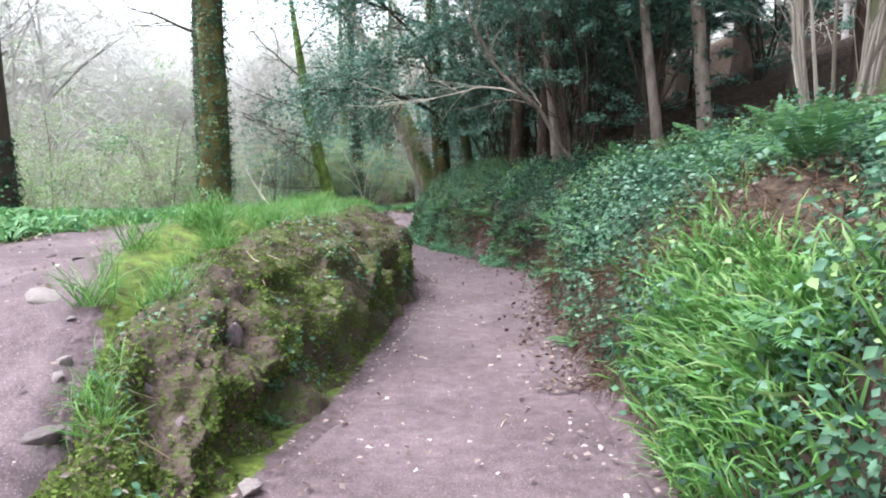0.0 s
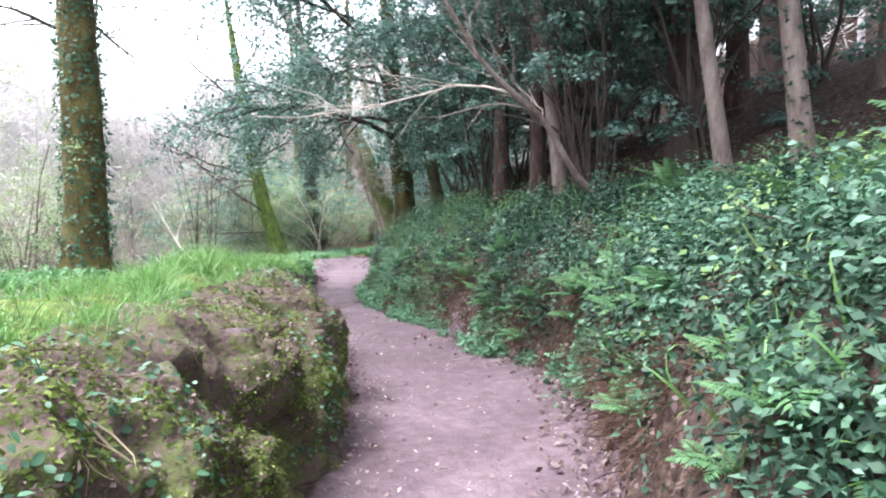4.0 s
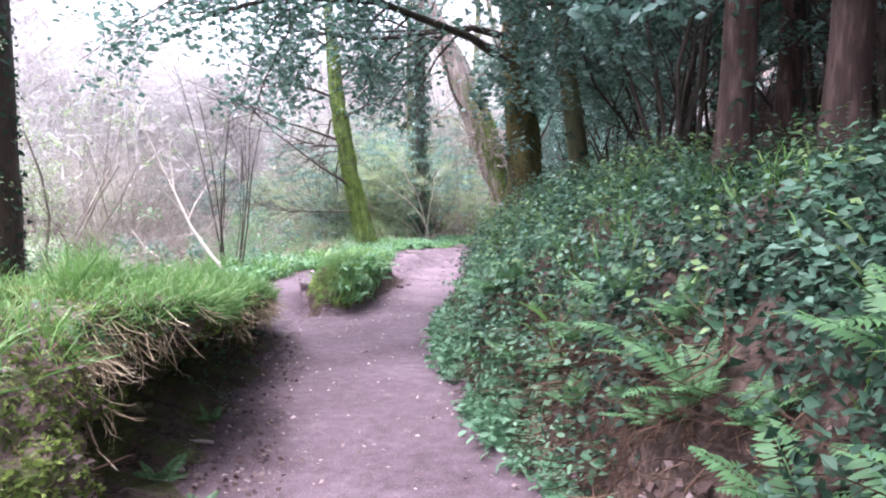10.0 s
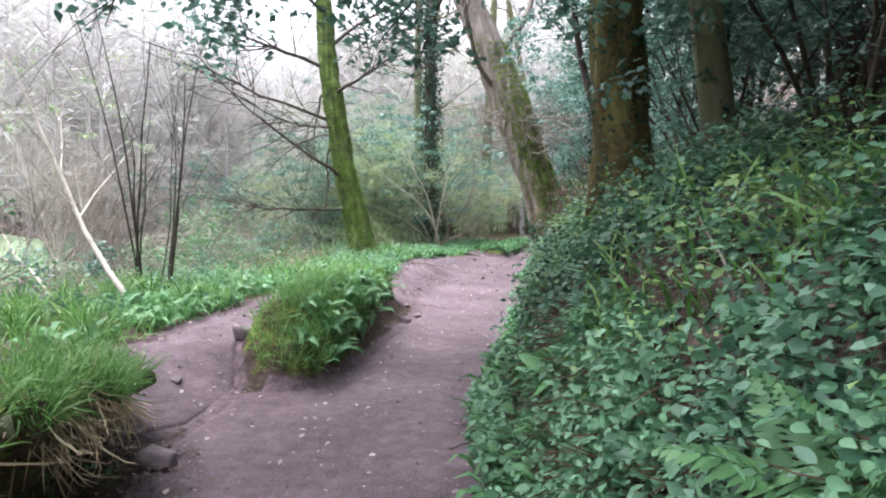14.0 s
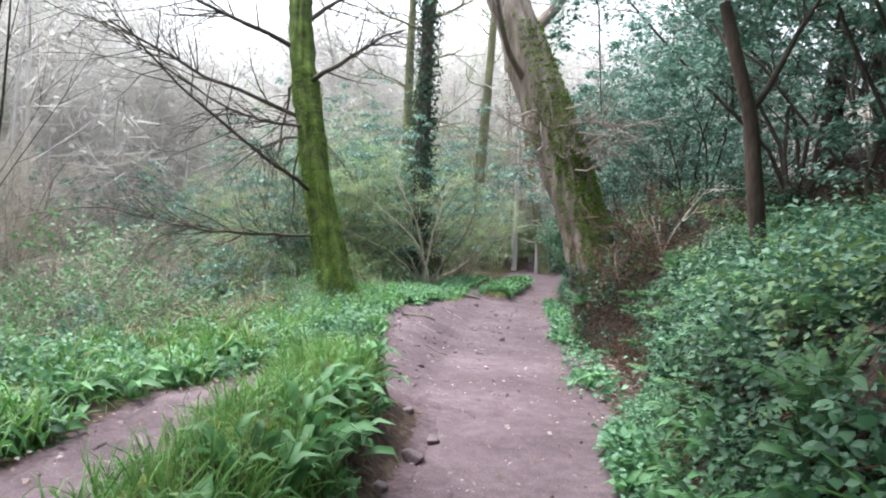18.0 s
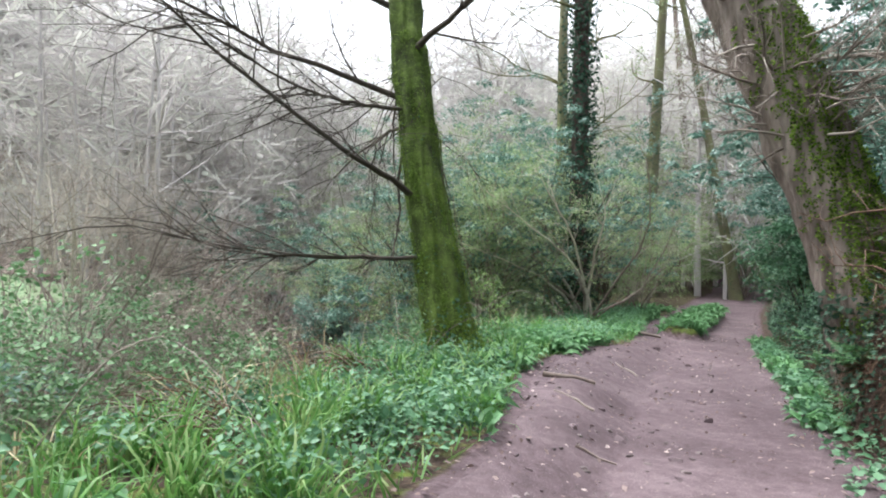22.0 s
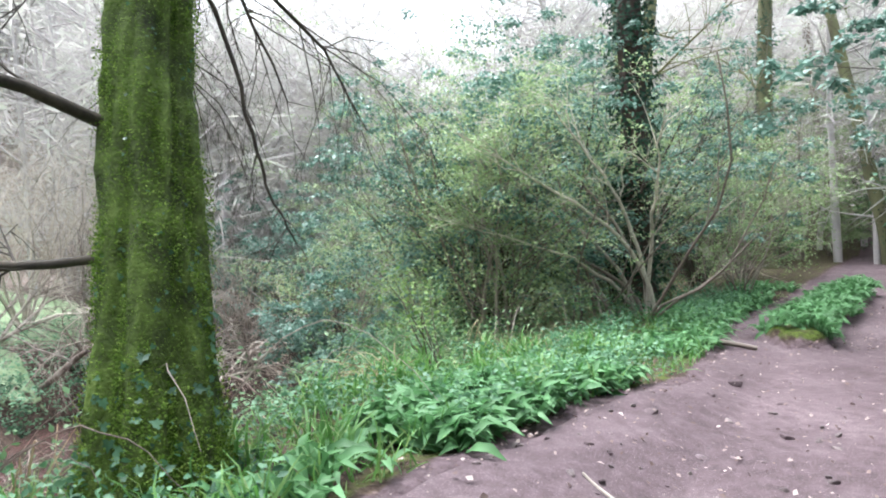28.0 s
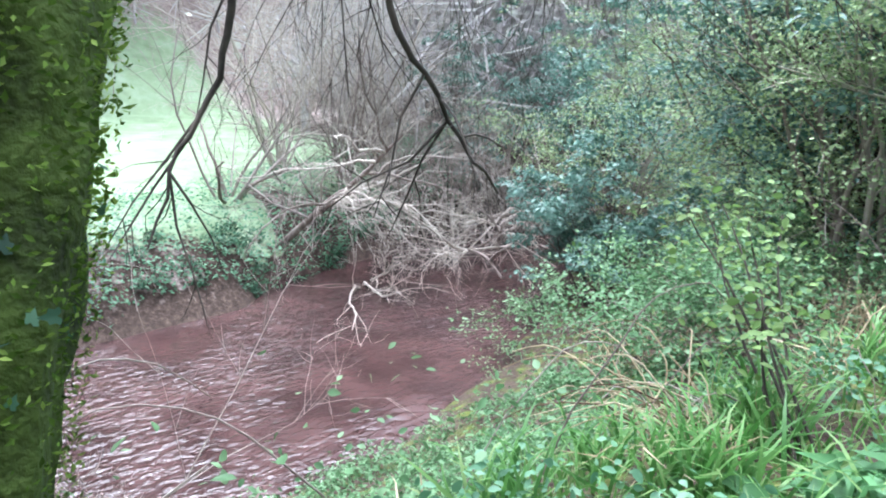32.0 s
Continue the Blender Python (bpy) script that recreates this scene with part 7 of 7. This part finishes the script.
    # bare tree on the far bank whose pale branches droop to the water
    rng = np.random.default_rng(77)
    x, y = -16.2, 41.6
    z = H(x, y) - 0.1
    e = tagged(empty("drooping_tree", x, y, z), "bare lichen-pale tree drooping over the stream", "tree")
    for j in range(6):
        bx, by = x + rng.uniform(-0.3, 0.8), y - 4.0 + 1.15 * j
        bz = H(bx, by) - 0.1
        lean = np.array([rng.uniform(0.5, 1.0), rng.normal(-0.15, 0.35), rng.uniform(0.7, 1.4)])
        pts, rad = limb(rng, (bx, by, bz), lean, rng.uniform(3.0, 4.8), 0.07, 0.02, 7, 0.12, (0.7, 0, -0.8))
        bark_trunk("stem", pts, rad, M_BARK_PALE, e, 8)
        for k in range(9):
            i = rng.integers(1, 7)
            q = pts[i] + (pts[i + 1] - pts[i]) * rng.random()
            br = []
            a = rng.normal(-0.3, 0.9)
            sprout(rng, br, q, (np.cos(a), np.sin(a), rng.uniform(-0.1, 0.6)), rng.uniform(0.9, 2.8), 0.02, 0, (7, 5, 2), 0.26, (0, 0, rng.uniform(-0.6, 0.1)), 0.7, 0.5, 0.2)
            part("limb", twig_mesh("limb", shifted(br, e.location), M_TWIG_PALE if k % 2 == 0 else M_TWIG, (5, 4, 3, 3), 1.3), e)
    for k, (x, y, sz) in enumerate(((-17.6, 40.6, 3.6), (-17.0, 43.0, 3.4), (-18.4, 45.2, 4.0), (-18.6, 48.5, 4.6))):
        if k < 2:
            for j in range(3):
                evergreen_bush("sallow_bush", x + 0.9 * j - 0.9, y + 1.1 * j - 1.6, H(x + 0.9 * j - 0.9, y + 1.1 * j - 1.6) - 0.05, (1.7, 1.6, sz + 0.7 - 0.5 * j), 0, None, "tangle of bare lichen-grey twigs on the far stream bank", 350 + 3 * k + j, (0.05, 0.1), 11, (8, 6, 3), twig=M_TWIG if j else M_TWIG_PALE, group="bushes on the far bank")
            continue
        evergreen_bush("holly_bush", x, y, H(x, y) - 0.05, (1.7, 1.7, sz), 5000, M_HOLLY, "dark evergreen bush on the far stream bank", 340 + k, (0.08, 0.16), 8, (5, 4), group="bushes on the far bank")
    # dead wood
    for k, (p, d, L, r, lab) in enumerate([((-5.1, 23.0, -0.08), (-1, 0.4, 0.7), 4.2, 0.036, "bleached fallen branch forking beside the verge"), ((-5.6, 23.0, -0.2), (-1, 0.1, 0.12), 2.6, 0.05, "pale fallen log on the stream bank"),
                                            ((-5.2, 22.6, -0.25), (-1, 0.25, 0.3), 2.8, 0.03, "bleached fallen branch forking beside the verge")]):
        e = tagged(empty("fallen_branch", *p), lab, "dead wood")
        br = []
        sprout(rng, br, p, d, L, r, 0, (4, 3), 0.1, (0, 0, 0.25 if k != 1 else -0.1), 0.6, 0.55, 0.3)
        part("wood", twig_mesh("wood", shifted(br, e.location), M_TWIG_PALE, (7, 5, 4)), e)


def arching_hazel():
    """Pale hazel stems arching from their stool towards the stream, with sprays of young leaf."""
    rng = np.random.default_rng(141)
    x, y = -4.95, 41.6
    z = H(x, y) - 0.1
    e = tagged(empty("arching_hazel", x, y, z), "pale hazel stems arching towards the stream, breaking into leaf", "hazel")
    o = np.array(e.location)
    ends = [(-7.1, 38.8, 1.2), (-7.9, 40.0, 2.2), (-6.6, 38.6, 2.3), (-8.6, 41.0, 1.4), (-6.0, 39.6, 3.1), (-7.4, 42.5, 3.0), (-4.2, 39.8, 2.6)]
    for k, end in enumerate(ends):
        a, b = np.array([x, y, z]) + rng.normal(0, 0.12, 3) * [1, 1, 0], np.array(end)
        t = np.linspace(0, 1, 14)[:, None]
        pts = a + (b - a) * np.concatenate([t ** 1.25, t ** 1.4, t ** 0.62], 1) + np.cumsum(rng.normal(0, 0.03, (14, 3)), axis=0) * [1, 1, 0.6]
        br = [(pts, np.linspace(0.038, 0.007, 14), 0)]
        for _ in range(9):
            i = rng.integers(5, 13)
            sprout(rng, br, pts[i], (b - a) / 3 + rng.normal(0, 0.7, 3), rng.uniform(0.5, 1.2), 0.009, 1, (0, 4, 2), 0.2, (0, 0, -0.05), 0.7, 0.6)
        st = part("stem", twig_mesh("stem", shifted(br, o), M_TWIG_PALE if k % 2 == 0 else M_TWIG, (8, 4, 3, 3)), e)
        tips = np.array([p[-1] for p, r, l in br if l >= 1])
        V, F = sprays(tips, rng.uniform(0.1, 0.26, len(tips)), 9, OVATE, (0.03, 0.055), rng, 0.03)
        part("leaves", mesh_from("leaves", V - o, F, M_SHRUB), st, "sprays of small yellow-green leaves")


def elder_sapling():
    """Slender shoots with large fresh leaves at the edge of the garlic bed."""
    rng = np.random.default_rng(131)
    x, y = -5.1, 35.35
    z = H(x, y) - 0.04
    e = tagged(empty("elder_sapling", x, y, z), "slender sapling with fresh lime-green leaves above the garlic", "sapling")
    for k in range(6):
        top = np.array([-0.62 + rng.normal(0, 0.28), 0.42 + rng.normal(0, 0.25), 0.95 + rng.normal(0, 0.12)])
        t = np.linspace(0, 1, 10)[:, None]
        pts = np.array([x, y, z]) + rng.normal(0, 0.05, 3) * [1, 1, 0] + top * t + np.array([[-0.1, 0.05, 0.12]]) * np.sin(t * 3.1) + np.cumsum(rng.normal(0, 0.008, (10, 3)), axis=0)
        V, F = tube(pts, np.linspace(0.009, 0.003, 10), 5)
        st = part("stem", mesh_from("stem", V - np.array(e.location), F, M_TWIG_DARK), e)
        Q = pts[rng.integers(3, 10, 64)] + rng.normal(0, 0.16, (64, 3)) * [1, 1, 0.7]
        V, F = scatter(OVATE, Q, rng.uniform(0.035, 0.062, 64), None, 0.5, rng=rng, width=1.1)
        part("leaves", mesh_from("leaves", V - np.array(e.location), F, M_LIME), st, "fresh lime-green leaves")


def stone_mesh(seed, mat, flat=0.6):
    rng = np.random.default_rng(seed)
    cuts = [(Vector(unit(rng.normal(0, 1, 3) * [1, 1, 0.7])), rng.uniform(0.2, 0.38)) for _ in range(9)] + [(Vector((0, 0, 1)), 0.2)]
    bm = bmesh.new()
    bmesh.ops.create_icosphere(bm, subdivisions=3, radius=0.5)
    for v in bm.verts:
        c = v.co
        c *= 1 + 0.22 * noise.noise(c * 2.1 + Vector((seed, 0, 0))) + 0.1 * noise.noise(c * 5 + Vector((0, seed, 0)))
        c.z *= flat
        c.x *= 1.25
        for d, lim in cuts:
            over = c.dot(d) - lim
            if over > 0:
                c -= d * over * 0.94
    me = bpy.data.meshes.new("stone")
    bm.to_mesh(me)
    bm.free()
    me.polygons.foreach_set("use_smooth", [True] * len(me.polygons))
    me.materials.append(mat)
    return me


def stones():
    rng = np.random.default_rng(91)
    plain = [stone_mesh(s, M_STONE) for s in range(4)]
    pale = [stone_mesh(20 + s, M_PALE_STONE, 0.45) for s in range(4)]
    mossy = [stone_mesh(10 + s, M_MOSSY_STONE, 0.75) for s in range(3)]

    def put(x, y, size, me, label, group, sink=0.3, tilt=0.25):
        ob = new("stone", me)
        ob.matrix_basis = Matrix.LocRotScale((x, y, H(x, y) + size * 0.24 * (1 - 2 * sink)), Euler((rng.normal(0, tilt), rng.normal(0, tilt), rng.uniform(0, 6.3))), Vector((size, size * rng.uniform(0.7, 1.1), size)))
        tagged(ob, label, "stone", group)
    put(-0.95, 3.4, 0.2, pale[1], "pale flat-topped stone at the path's edge", "", 0.5, 0.08)
    for k in range(44):
        y, u = rng.uniform(2.6, 19.0), rng.uniform(0.08, 0.9)
        c = bank_skin(u, y)
        size = rng.uniform(0.08, 0.24)
        ob = new("stone", (mossy[k % 3] if k % 3 else plain[k % 4]))
        ob.matrix_basis = Matrix.LocRotScale(Vector((float(c[0]) - 0.1 * size, y, float(c[2]) - 0.1 * size)), Euler((rng.normal(0, 0.5), rng.normal(0.5, 0.4), rng.uniform(0, 6.3))), Vector((size, size * rng.uniform(0.7, 1.1), size)))
        tagged(ob, "rough mossy stone embedded in the low bank" if k % 3 else "bare grey stone embedded in the low bank", "stone", "stones in the bank")
    for x, y, s in ((-2.45, 4.3, 0.3), (-1.78, 3.05, 0.24), (-1.95, 3.5, 0.15), (-2.3, 3.3, 0.12), (-1.55, 2.75, 0.16), (-2.7, 5.2, 0.2), (-2.15, 2.9, 0.1), (-3.1, 5.6, 0.26), (-2.0, 2.7, 0.09), (-2.5, 3.7, 0.1), (-1.7, 3.4, 0.08)):
        put(x, y, s, (pale if s > 0.14 else plain)[int(s * 100) % 4], "flat worn stone at the nose of the low bank", "stones at the bank's nose", 0.8, 0.1)
    for k in range(40):
        y = rng.uniform(2.0, 26)
        x = rng.uniform(float(dirt_left(y)) + 0.1, float(track_right(y)) - 0.05) if y < 25.5 else -3.4
        put(x, y, rng.uniform(0.05, 0.22), (pale if k % 2 else plain)[k % 4], "worn pale stone set in the side track" if k % 2 else "worn grey-brown stone set in the side track", "stones in the track", 0.72, 0.1)
    for k in range(190):
        y = rng.uniform(26.8, 37)
        x = rng.uniform(float(dirt_left(y)) + 0.15, -2.0)
        put(x, y, rng.uniform(0.025, 0.085) if k % 12 else rng.uniform(0.1, 0.16), (pale if k % 3 else plain)[k % 4], "small pale stone on the trodden hump" if k % 3 else "small grey-brown stone on the trodden hump", "stones on the hump", 0.6, 0.25)
    for x, y, s in ((-2.5, 25.0, 0.2), (-2.45, 25.5, 0.16), (-2.62, 24.4, 0.14), (-2.9, 19.7, 0.3), (-3.35, 21.9, 0.34), (-2.75, 26.2, 0.15), (-2.9, 37.2, 0.16), (-3.0, 36.4, 0.12)):
        put(x, y, s, plain[int(s * 100) % 4], "grey-brown stone beside the grassy island", "stones by the island", 0.35, 0.2)


def bank_sticks():
    rng = np.random.default_rng(99)
    for k in range(30):
        y, d = rng.uniform(3.5, 34), rng.uniform(0.15, 1.0)
        x = float(path_right(y)) + d
        L, r = rng.uniform(0.25, 0.65), rng.uniform(0.004, 0.009)
        p = np.array([x, y, H(x, y) + 0.02])
        pts, rad = limb(rng, p, (rng.uniform(-0.6, 0.2), rng.normal(0, 0.8), rng.uniform(0.0, 0.6)), L, r, r * 0.4, 8, 0.28)
        pts[:, 2] = np.maximum(pts[:, 2], height(pts[:, 0], pts[:, 1]) + 0.05)
        pts[0] = p - [0, 0, 0.06]
        V, F = tube(pts, rad, 5)
        ob = new("stick", mesh_from("stick", V - p, F, M_TWIG if k % 3 == 0 else M_ROOT))
        ob.location = p
        tagged(ob, "grey dead stick lying among the bank's herbs" if k % 3 == 0 else "brown dead stick lying among the bank's herbs", "stick", "sticks on the bank")


def dead_bracken(x, y, seed, label, brown):
    """Collapsed heap of dead stems at the edge of the verge."""
    rng = np.random.default_rng(seed)
    c = np.array([x, y, H(x, y)])
    e = tagged(empty("dead_bracken", *c), label, "dead bracken")
    for k in range(46):
        a = rng.normal(-2.2, 0.9)
        L = rng.uniform(0.4, 0.95)
        t = np.linspace(0, 1, 9)[:, None]
        d = np.array([[np.cos(a), np.sin(a), 0]])
        q = c + [rng.normal(0, 0.16), rng.normal(0, 0.16), -0.03]
        pts = q + d * t * L + np.array([[0, 0, 1]]) * np.sin(t * 2.5) * L * rng.uniform(0.25, 0.5) + np.cumsum(rng.normal(0, 0.008, (9, 3)), axis=0)
        pts[:, 2] = np.maximum(pts[:, 2], height(pts[:, 0], pts[:, 1]) + 0.01)
        V, F = tube(pts, np.linspace(0.006, 0.002, 9), 4)
        part("stalk", mesh_from("stalk", V - c, F, M_DRY if k % 4 and not brown else M_DEAD_FERN if k % 3 else M_TWIG), e)


def stump():
    """Rotten stump jutting from the crest of the low bank, mossy, with torn fibres and roots hanging from it."""
    rng = np.random.default_rng(97)
    o = np.array([-1.3, 12.65, 0.36])
    e = tagged(empty("stump", *o), "rotten dark reddish-brown stump with moss and hanging roots on the bank", "stump")
    s = np.linspace(0, 1, 16)
    pts = np.stack([0.1 * s ** 2, -0.03 * s, 0.5 * s], 1)
    V, F = tube(pts, 0.2 - 0.08 * s + 0.05 * np.exp(-s * 7), 26, 0.35, 2.0)
    V[:, 2] += np.repeat(s, 26) ** 4 * rng.normal(0, 0.035, len(V))
    V += rng.normal(0, 0.014, V.shape)
    part("wood", mesh_from("wood", V, F, M_BARK_RED, False), e)
    pick = rng.integers(26 * 4, len(V), 700)
    N = unit_rows(V[pick] * [1, 1, 0.1])
    V2, F2 = scatter(LEAF, V[pick] + N * 0.01, rng.uniform(0.012, 0.03, 700), N, 0.7, rng=rng)
    root = V2[F2[:, 0]]
    part("moss", mesh_from("moss", V2, F2[noise01(root[:, 1] * 9, root[:, 2] * 9, 4) > 0.5], M_MOSS_TUFT), e, "patchy moss")
    for k in range(16):
        t = np.linspace(0, 1, 8)[:, None]
        a = rng.normal(-0.5, 0.8)
        q = np.array([0.17 * np.cos(a), 0.17 * np.sin(a), rng.uniform(0.1, 0.46)])
        p = q + np.array([[np.cos(a), np.sin(a), 0]]) * np.sin(t * 2) * 0.09 - np.array([[0, 0, 1]]) * t ** 1.5 * rng.uniform(0.15, 0.42) + np.cumsum(rng.normal(0, 0.008, (8, 3)), axis=0)
        V, F = tube(p, np.linspace(0.009, 0.003, 8), 5)
        part("root", mesh_from("root", V, F, M_ROOT), e)


def sticks():
    rng = np.random.default_rng(95)
    spots = [(-3.3, 39.4, 0.7, 0.045, 0.2), (-3.5, 31.6, 0.55, 0.03, 0.3), (-2.1, 15.9, 0.35, 0.018, 0.1), (-1.9, 15.2, 0.3, 0.01, 0.6), (-0.2, 6.2, 0.25, 0.007, 2.2), (0.4, 4.4, 0.2, 0.006, 1.2), (-1.4, 24.4, 0.22, 0.007, 2.0),
             (0.75, 12.8, 0.4, 0.01, 0.5), (-2.9, 29.4, 0.3, 0.01, 0.2), (-3.1, 33.6, 0.35, 0.012, 2.6), (0.3, 9.1, 0.18, 0.006, 0.4), (-1.2, 20.4, 0.2, 0.006, 1.0), (-3.3, 30.7, 0.4, 0.015, 2.9), (-1.0, 13.9, 0.4, 0.012, 0.1), (-1.35, 14.6, 0.35, 0.01, 0.3)]
    for x, y, L, r, a in spots:
        z = H(x, y) + r * 0.8
        d = np.array([np.cos(a), np.sin(a), 0])
        pts = [np.array([x, y, 0]) + d * L * (t - 0.5) + np.array([0, 0, H(x + d[0] * L * (t - 0.5), y + d[1] * L * (t - 0.5)) + r * 0.7]) + rng.normal(0, 0.006, 3) for t in np.linspace(0, 1, 6)]
        V, F = tube(pts, np.linspace(r, r * 0.6, 6), 7, 0.1)
        o = np.array([x, y, z])
        ob = new("stick", mesh_from("stick", V - o, F, M_TWIG))
        ob.location = o
        tagged(ob, "weathered broken stick lying on the path" if r < 0.02 else "short thick piece of fallen wood on the path", "stick", "sticks on the path")


def far_woods():
    """Leafless woodland across the stream and on the hill, behind the camera and along the slope."""
    rng = np.random.default_rng(120)
    wood, hv, nv = Geo(), [], []
    spots = []
    for _ in range(210):
        y = rng.uniform(-25, 110)
        f = rng.uniform(17, 60) if y < 55 else rng.uniform(0, 60)
        spots.append((float(river_far(y)) - f, y, rng.uniform(8, 13)))
    for _ in range(110):
        y = rng.uniform(-4, 58)
        f = rng.uniform(0.8, 9.0) if not 31 < y < 40.5 else rng.uniform(17, 24)
        spots.append((float(river_far(y)) - f, y, rng.uniform(8, 14)))
    for _ in range(170):
        y = rng.uniform(-20, 60)
        f = rng.uniform(16, 45) if 16 < y < 42 else rng.uniform(2, 40)
        spots.append((float(river_far(y)) - f, y, rng.uniform(3, 5.5)))
    for _ in range(125):
        spots.append((rng.uniform(-34, 14), rng.uniform(54, 100), rng.uniform(9, 15)))
    for _ in range(55):
        y = rng.uniform(56, 84)
        spots.append((rng.uniform(-34, -8), y, rng.uniform(10, 15)))
    for _ in range(70):
        y = rng.uniform(10, 75)
        spots.append((float(river_far(y)) - rng.uniform(28, 62), y, rng.uniform(9, 14)))
    for _ in range(170):
        y = rng.uniform(31, 62)
        spots.append((float(river_far(min(y, 46))) - rng.uniform(20, 44), y, rng.uniform(6, 11)))
    for _ in range(110):
        spots.append((-51 + rng.normal(0, 9), max(44.0, 60 + rng.normal(0, 11)), rng.uniform(7, 10)))
    for _ in range(36):
        spots.append((rng.uniform(11, 32), rng.uniform(-10, 70), rng.uniform(8, 13)))
    for _ in range(26):
        spots.append((rng.uniform(-12, 12), rng.uniform(-30, -9), rng.uniform(8, 13)))
    for k, (x, y, tall) in enumerate(spots):
        z = H(x, y) - 0.2
        n = 7
        s = np.linspace(0, 1, n)
        pts = np.stack([x + rng.normal(0, 0.3) * s + 0.2 * np.sin(3 * s + k), y + rng.normal(0, 0.3) * s, z + tall * s], 1)
        V, F = tube(pts, 0.011 * tall * (1 - 0.85 * s), 5)
        wood.add(V, F)
        m = 17 if tall > 6 else 9
        q = pts[rng.integers(1, n, m)]
        a = rng.uniform(0, 2 * np.pi, m)
        L = tall * rng.uniform(0.15, 0.38, m)
        d = np.stack([np.cos(a), np.sin(a), rng.uniform(0.1, 1.0, m)], 1)
        tips = []
        for j in range(m):
            e1 = q[j] + d[j] * L[j] * 0.5 + rng.normal(0, 0.12, 3)
            e2 = q[j] + d[j] * L[j] + rng.normal(0, 0.25, 3)
            V, F = tube(np.array([q[j], e1, e2]), np.array([0.035, 0.022, 0.008]) * tall / 9, 3)
            wood.add(V, F)
            tips += [e1, e2]
        tips = np.array(tips)
        w = (230 if y > 50 else 75) if tall > 6 else 45
        hv.append(tips[rng.integers(0, len(tips), w)] + rng.normal(0, 0.45, (w, 3)))
        nv.append(tips[rng.integers(0, len(tips), 50)] + rng.normal(0, 0.6, (50, 3)))
    C = np.concatenate(hv)
    sv, sf = [], []
    for j in range(5):
        a, b = -0.9 + 0.42 * j, 0.25 * np.sin(j * 2.3)
        L = 0.7 + 0.3 * np.sin(j * 4.1)
        tip = np.array([np.sin(a) * L, np.cos(a) * L, b])
        root = np.array([np.sin(a) * 0.1 * (j % 3), 0.12 * j, 0])
        sv += [root - [0.013, 0, 0], root + [0.013, 0, 0], root + tip]
        sf.append((3 * j, 3 * j + 1, 3 * j + 2))
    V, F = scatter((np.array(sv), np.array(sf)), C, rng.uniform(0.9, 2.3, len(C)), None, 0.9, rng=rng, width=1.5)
    # Far trunks, twigs and buds all carry haze as a paler base colour.
    ob = new("far_woodland", wood.mesh("far_woodland", M_HAZED_BARK))
    tagged(ob, "leafless trees covering the far valley side, haze put into their pale colour", "woodland", kind="stuff")
    ob = new("far_twigs", mesh_from("far_twigs", V, F, M_HAZED_TWIG))
    tagged(ob, "grey-lilac bare twigs on the hillside, paled in colour as by haze", "woodland", kind="stuff")
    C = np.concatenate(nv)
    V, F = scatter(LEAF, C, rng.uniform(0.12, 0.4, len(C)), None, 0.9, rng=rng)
    ob = new("far_buds", mesh_from("far_buds", V, F, M_HAZED_TWIG))
    tagged(ob, "buds and catkins on the hillside trees, paled in colour as by haze", "woodland", kind="stuff")
    # dark conifers on the skyline
    g, P = Geo(), []
    for k in range(44):
        y = rng.uniform(20, 110) if k < 30 else rng.uniform(58, 95)
        x = float(river_far(min(y, 70))) - (rng.uniform(34, 70) if k < 30 else rng.uniform(14, 40))
        z, tall = H(x, y), rng.uniform(10, 16)
        V, F = tube(np.array([(x, y, z - 0.3), (x, y, z + tall)]), np.array([0.3, 0.03]), 6)
        g.add(V, F)
        n = 900
        s = rng.uniform(0.12, 1, n)
        a = rng.uniform(0, 2 * np.pi, n)
        r = (1 - s) * tall * 0.2 * rng.uniform(0.3, 1, n) + 0.1
        P.append(np.stack([x + r * np.cos(a), y + r * np.sin(a), z + tall * s - r * 0.25], 1))
    P = np.concatenate(P)
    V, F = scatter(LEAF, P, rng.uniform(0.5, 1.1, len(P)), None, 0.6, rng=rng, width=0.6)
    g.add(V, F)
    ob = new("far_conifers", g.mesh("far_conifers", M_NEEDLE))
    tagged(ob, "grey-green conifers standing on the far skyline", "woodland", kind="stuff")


bank_growth()
left_bank_growth()
verge_growth()
path_litter()
ferns()
near_trees()
shrubs()
stones()
stump()
dead_bracken(-5.55, 35.4, 101, "collapsed heap of straw-coloured dead bracken stems", False)
for _x, _y, _k in ((-5.0, 27.9, 102), (-5.7, 28.9, 103), (-5.2, 30.2, 104), (-6.2, 27.2, 105)):
    dead_bracken(_x, _y, _k, "heap of brown dead bracken and twigs on the verge", True)
elder_sapling()
arching_hazel()
bank_sticks()
sticks()
far_woods()
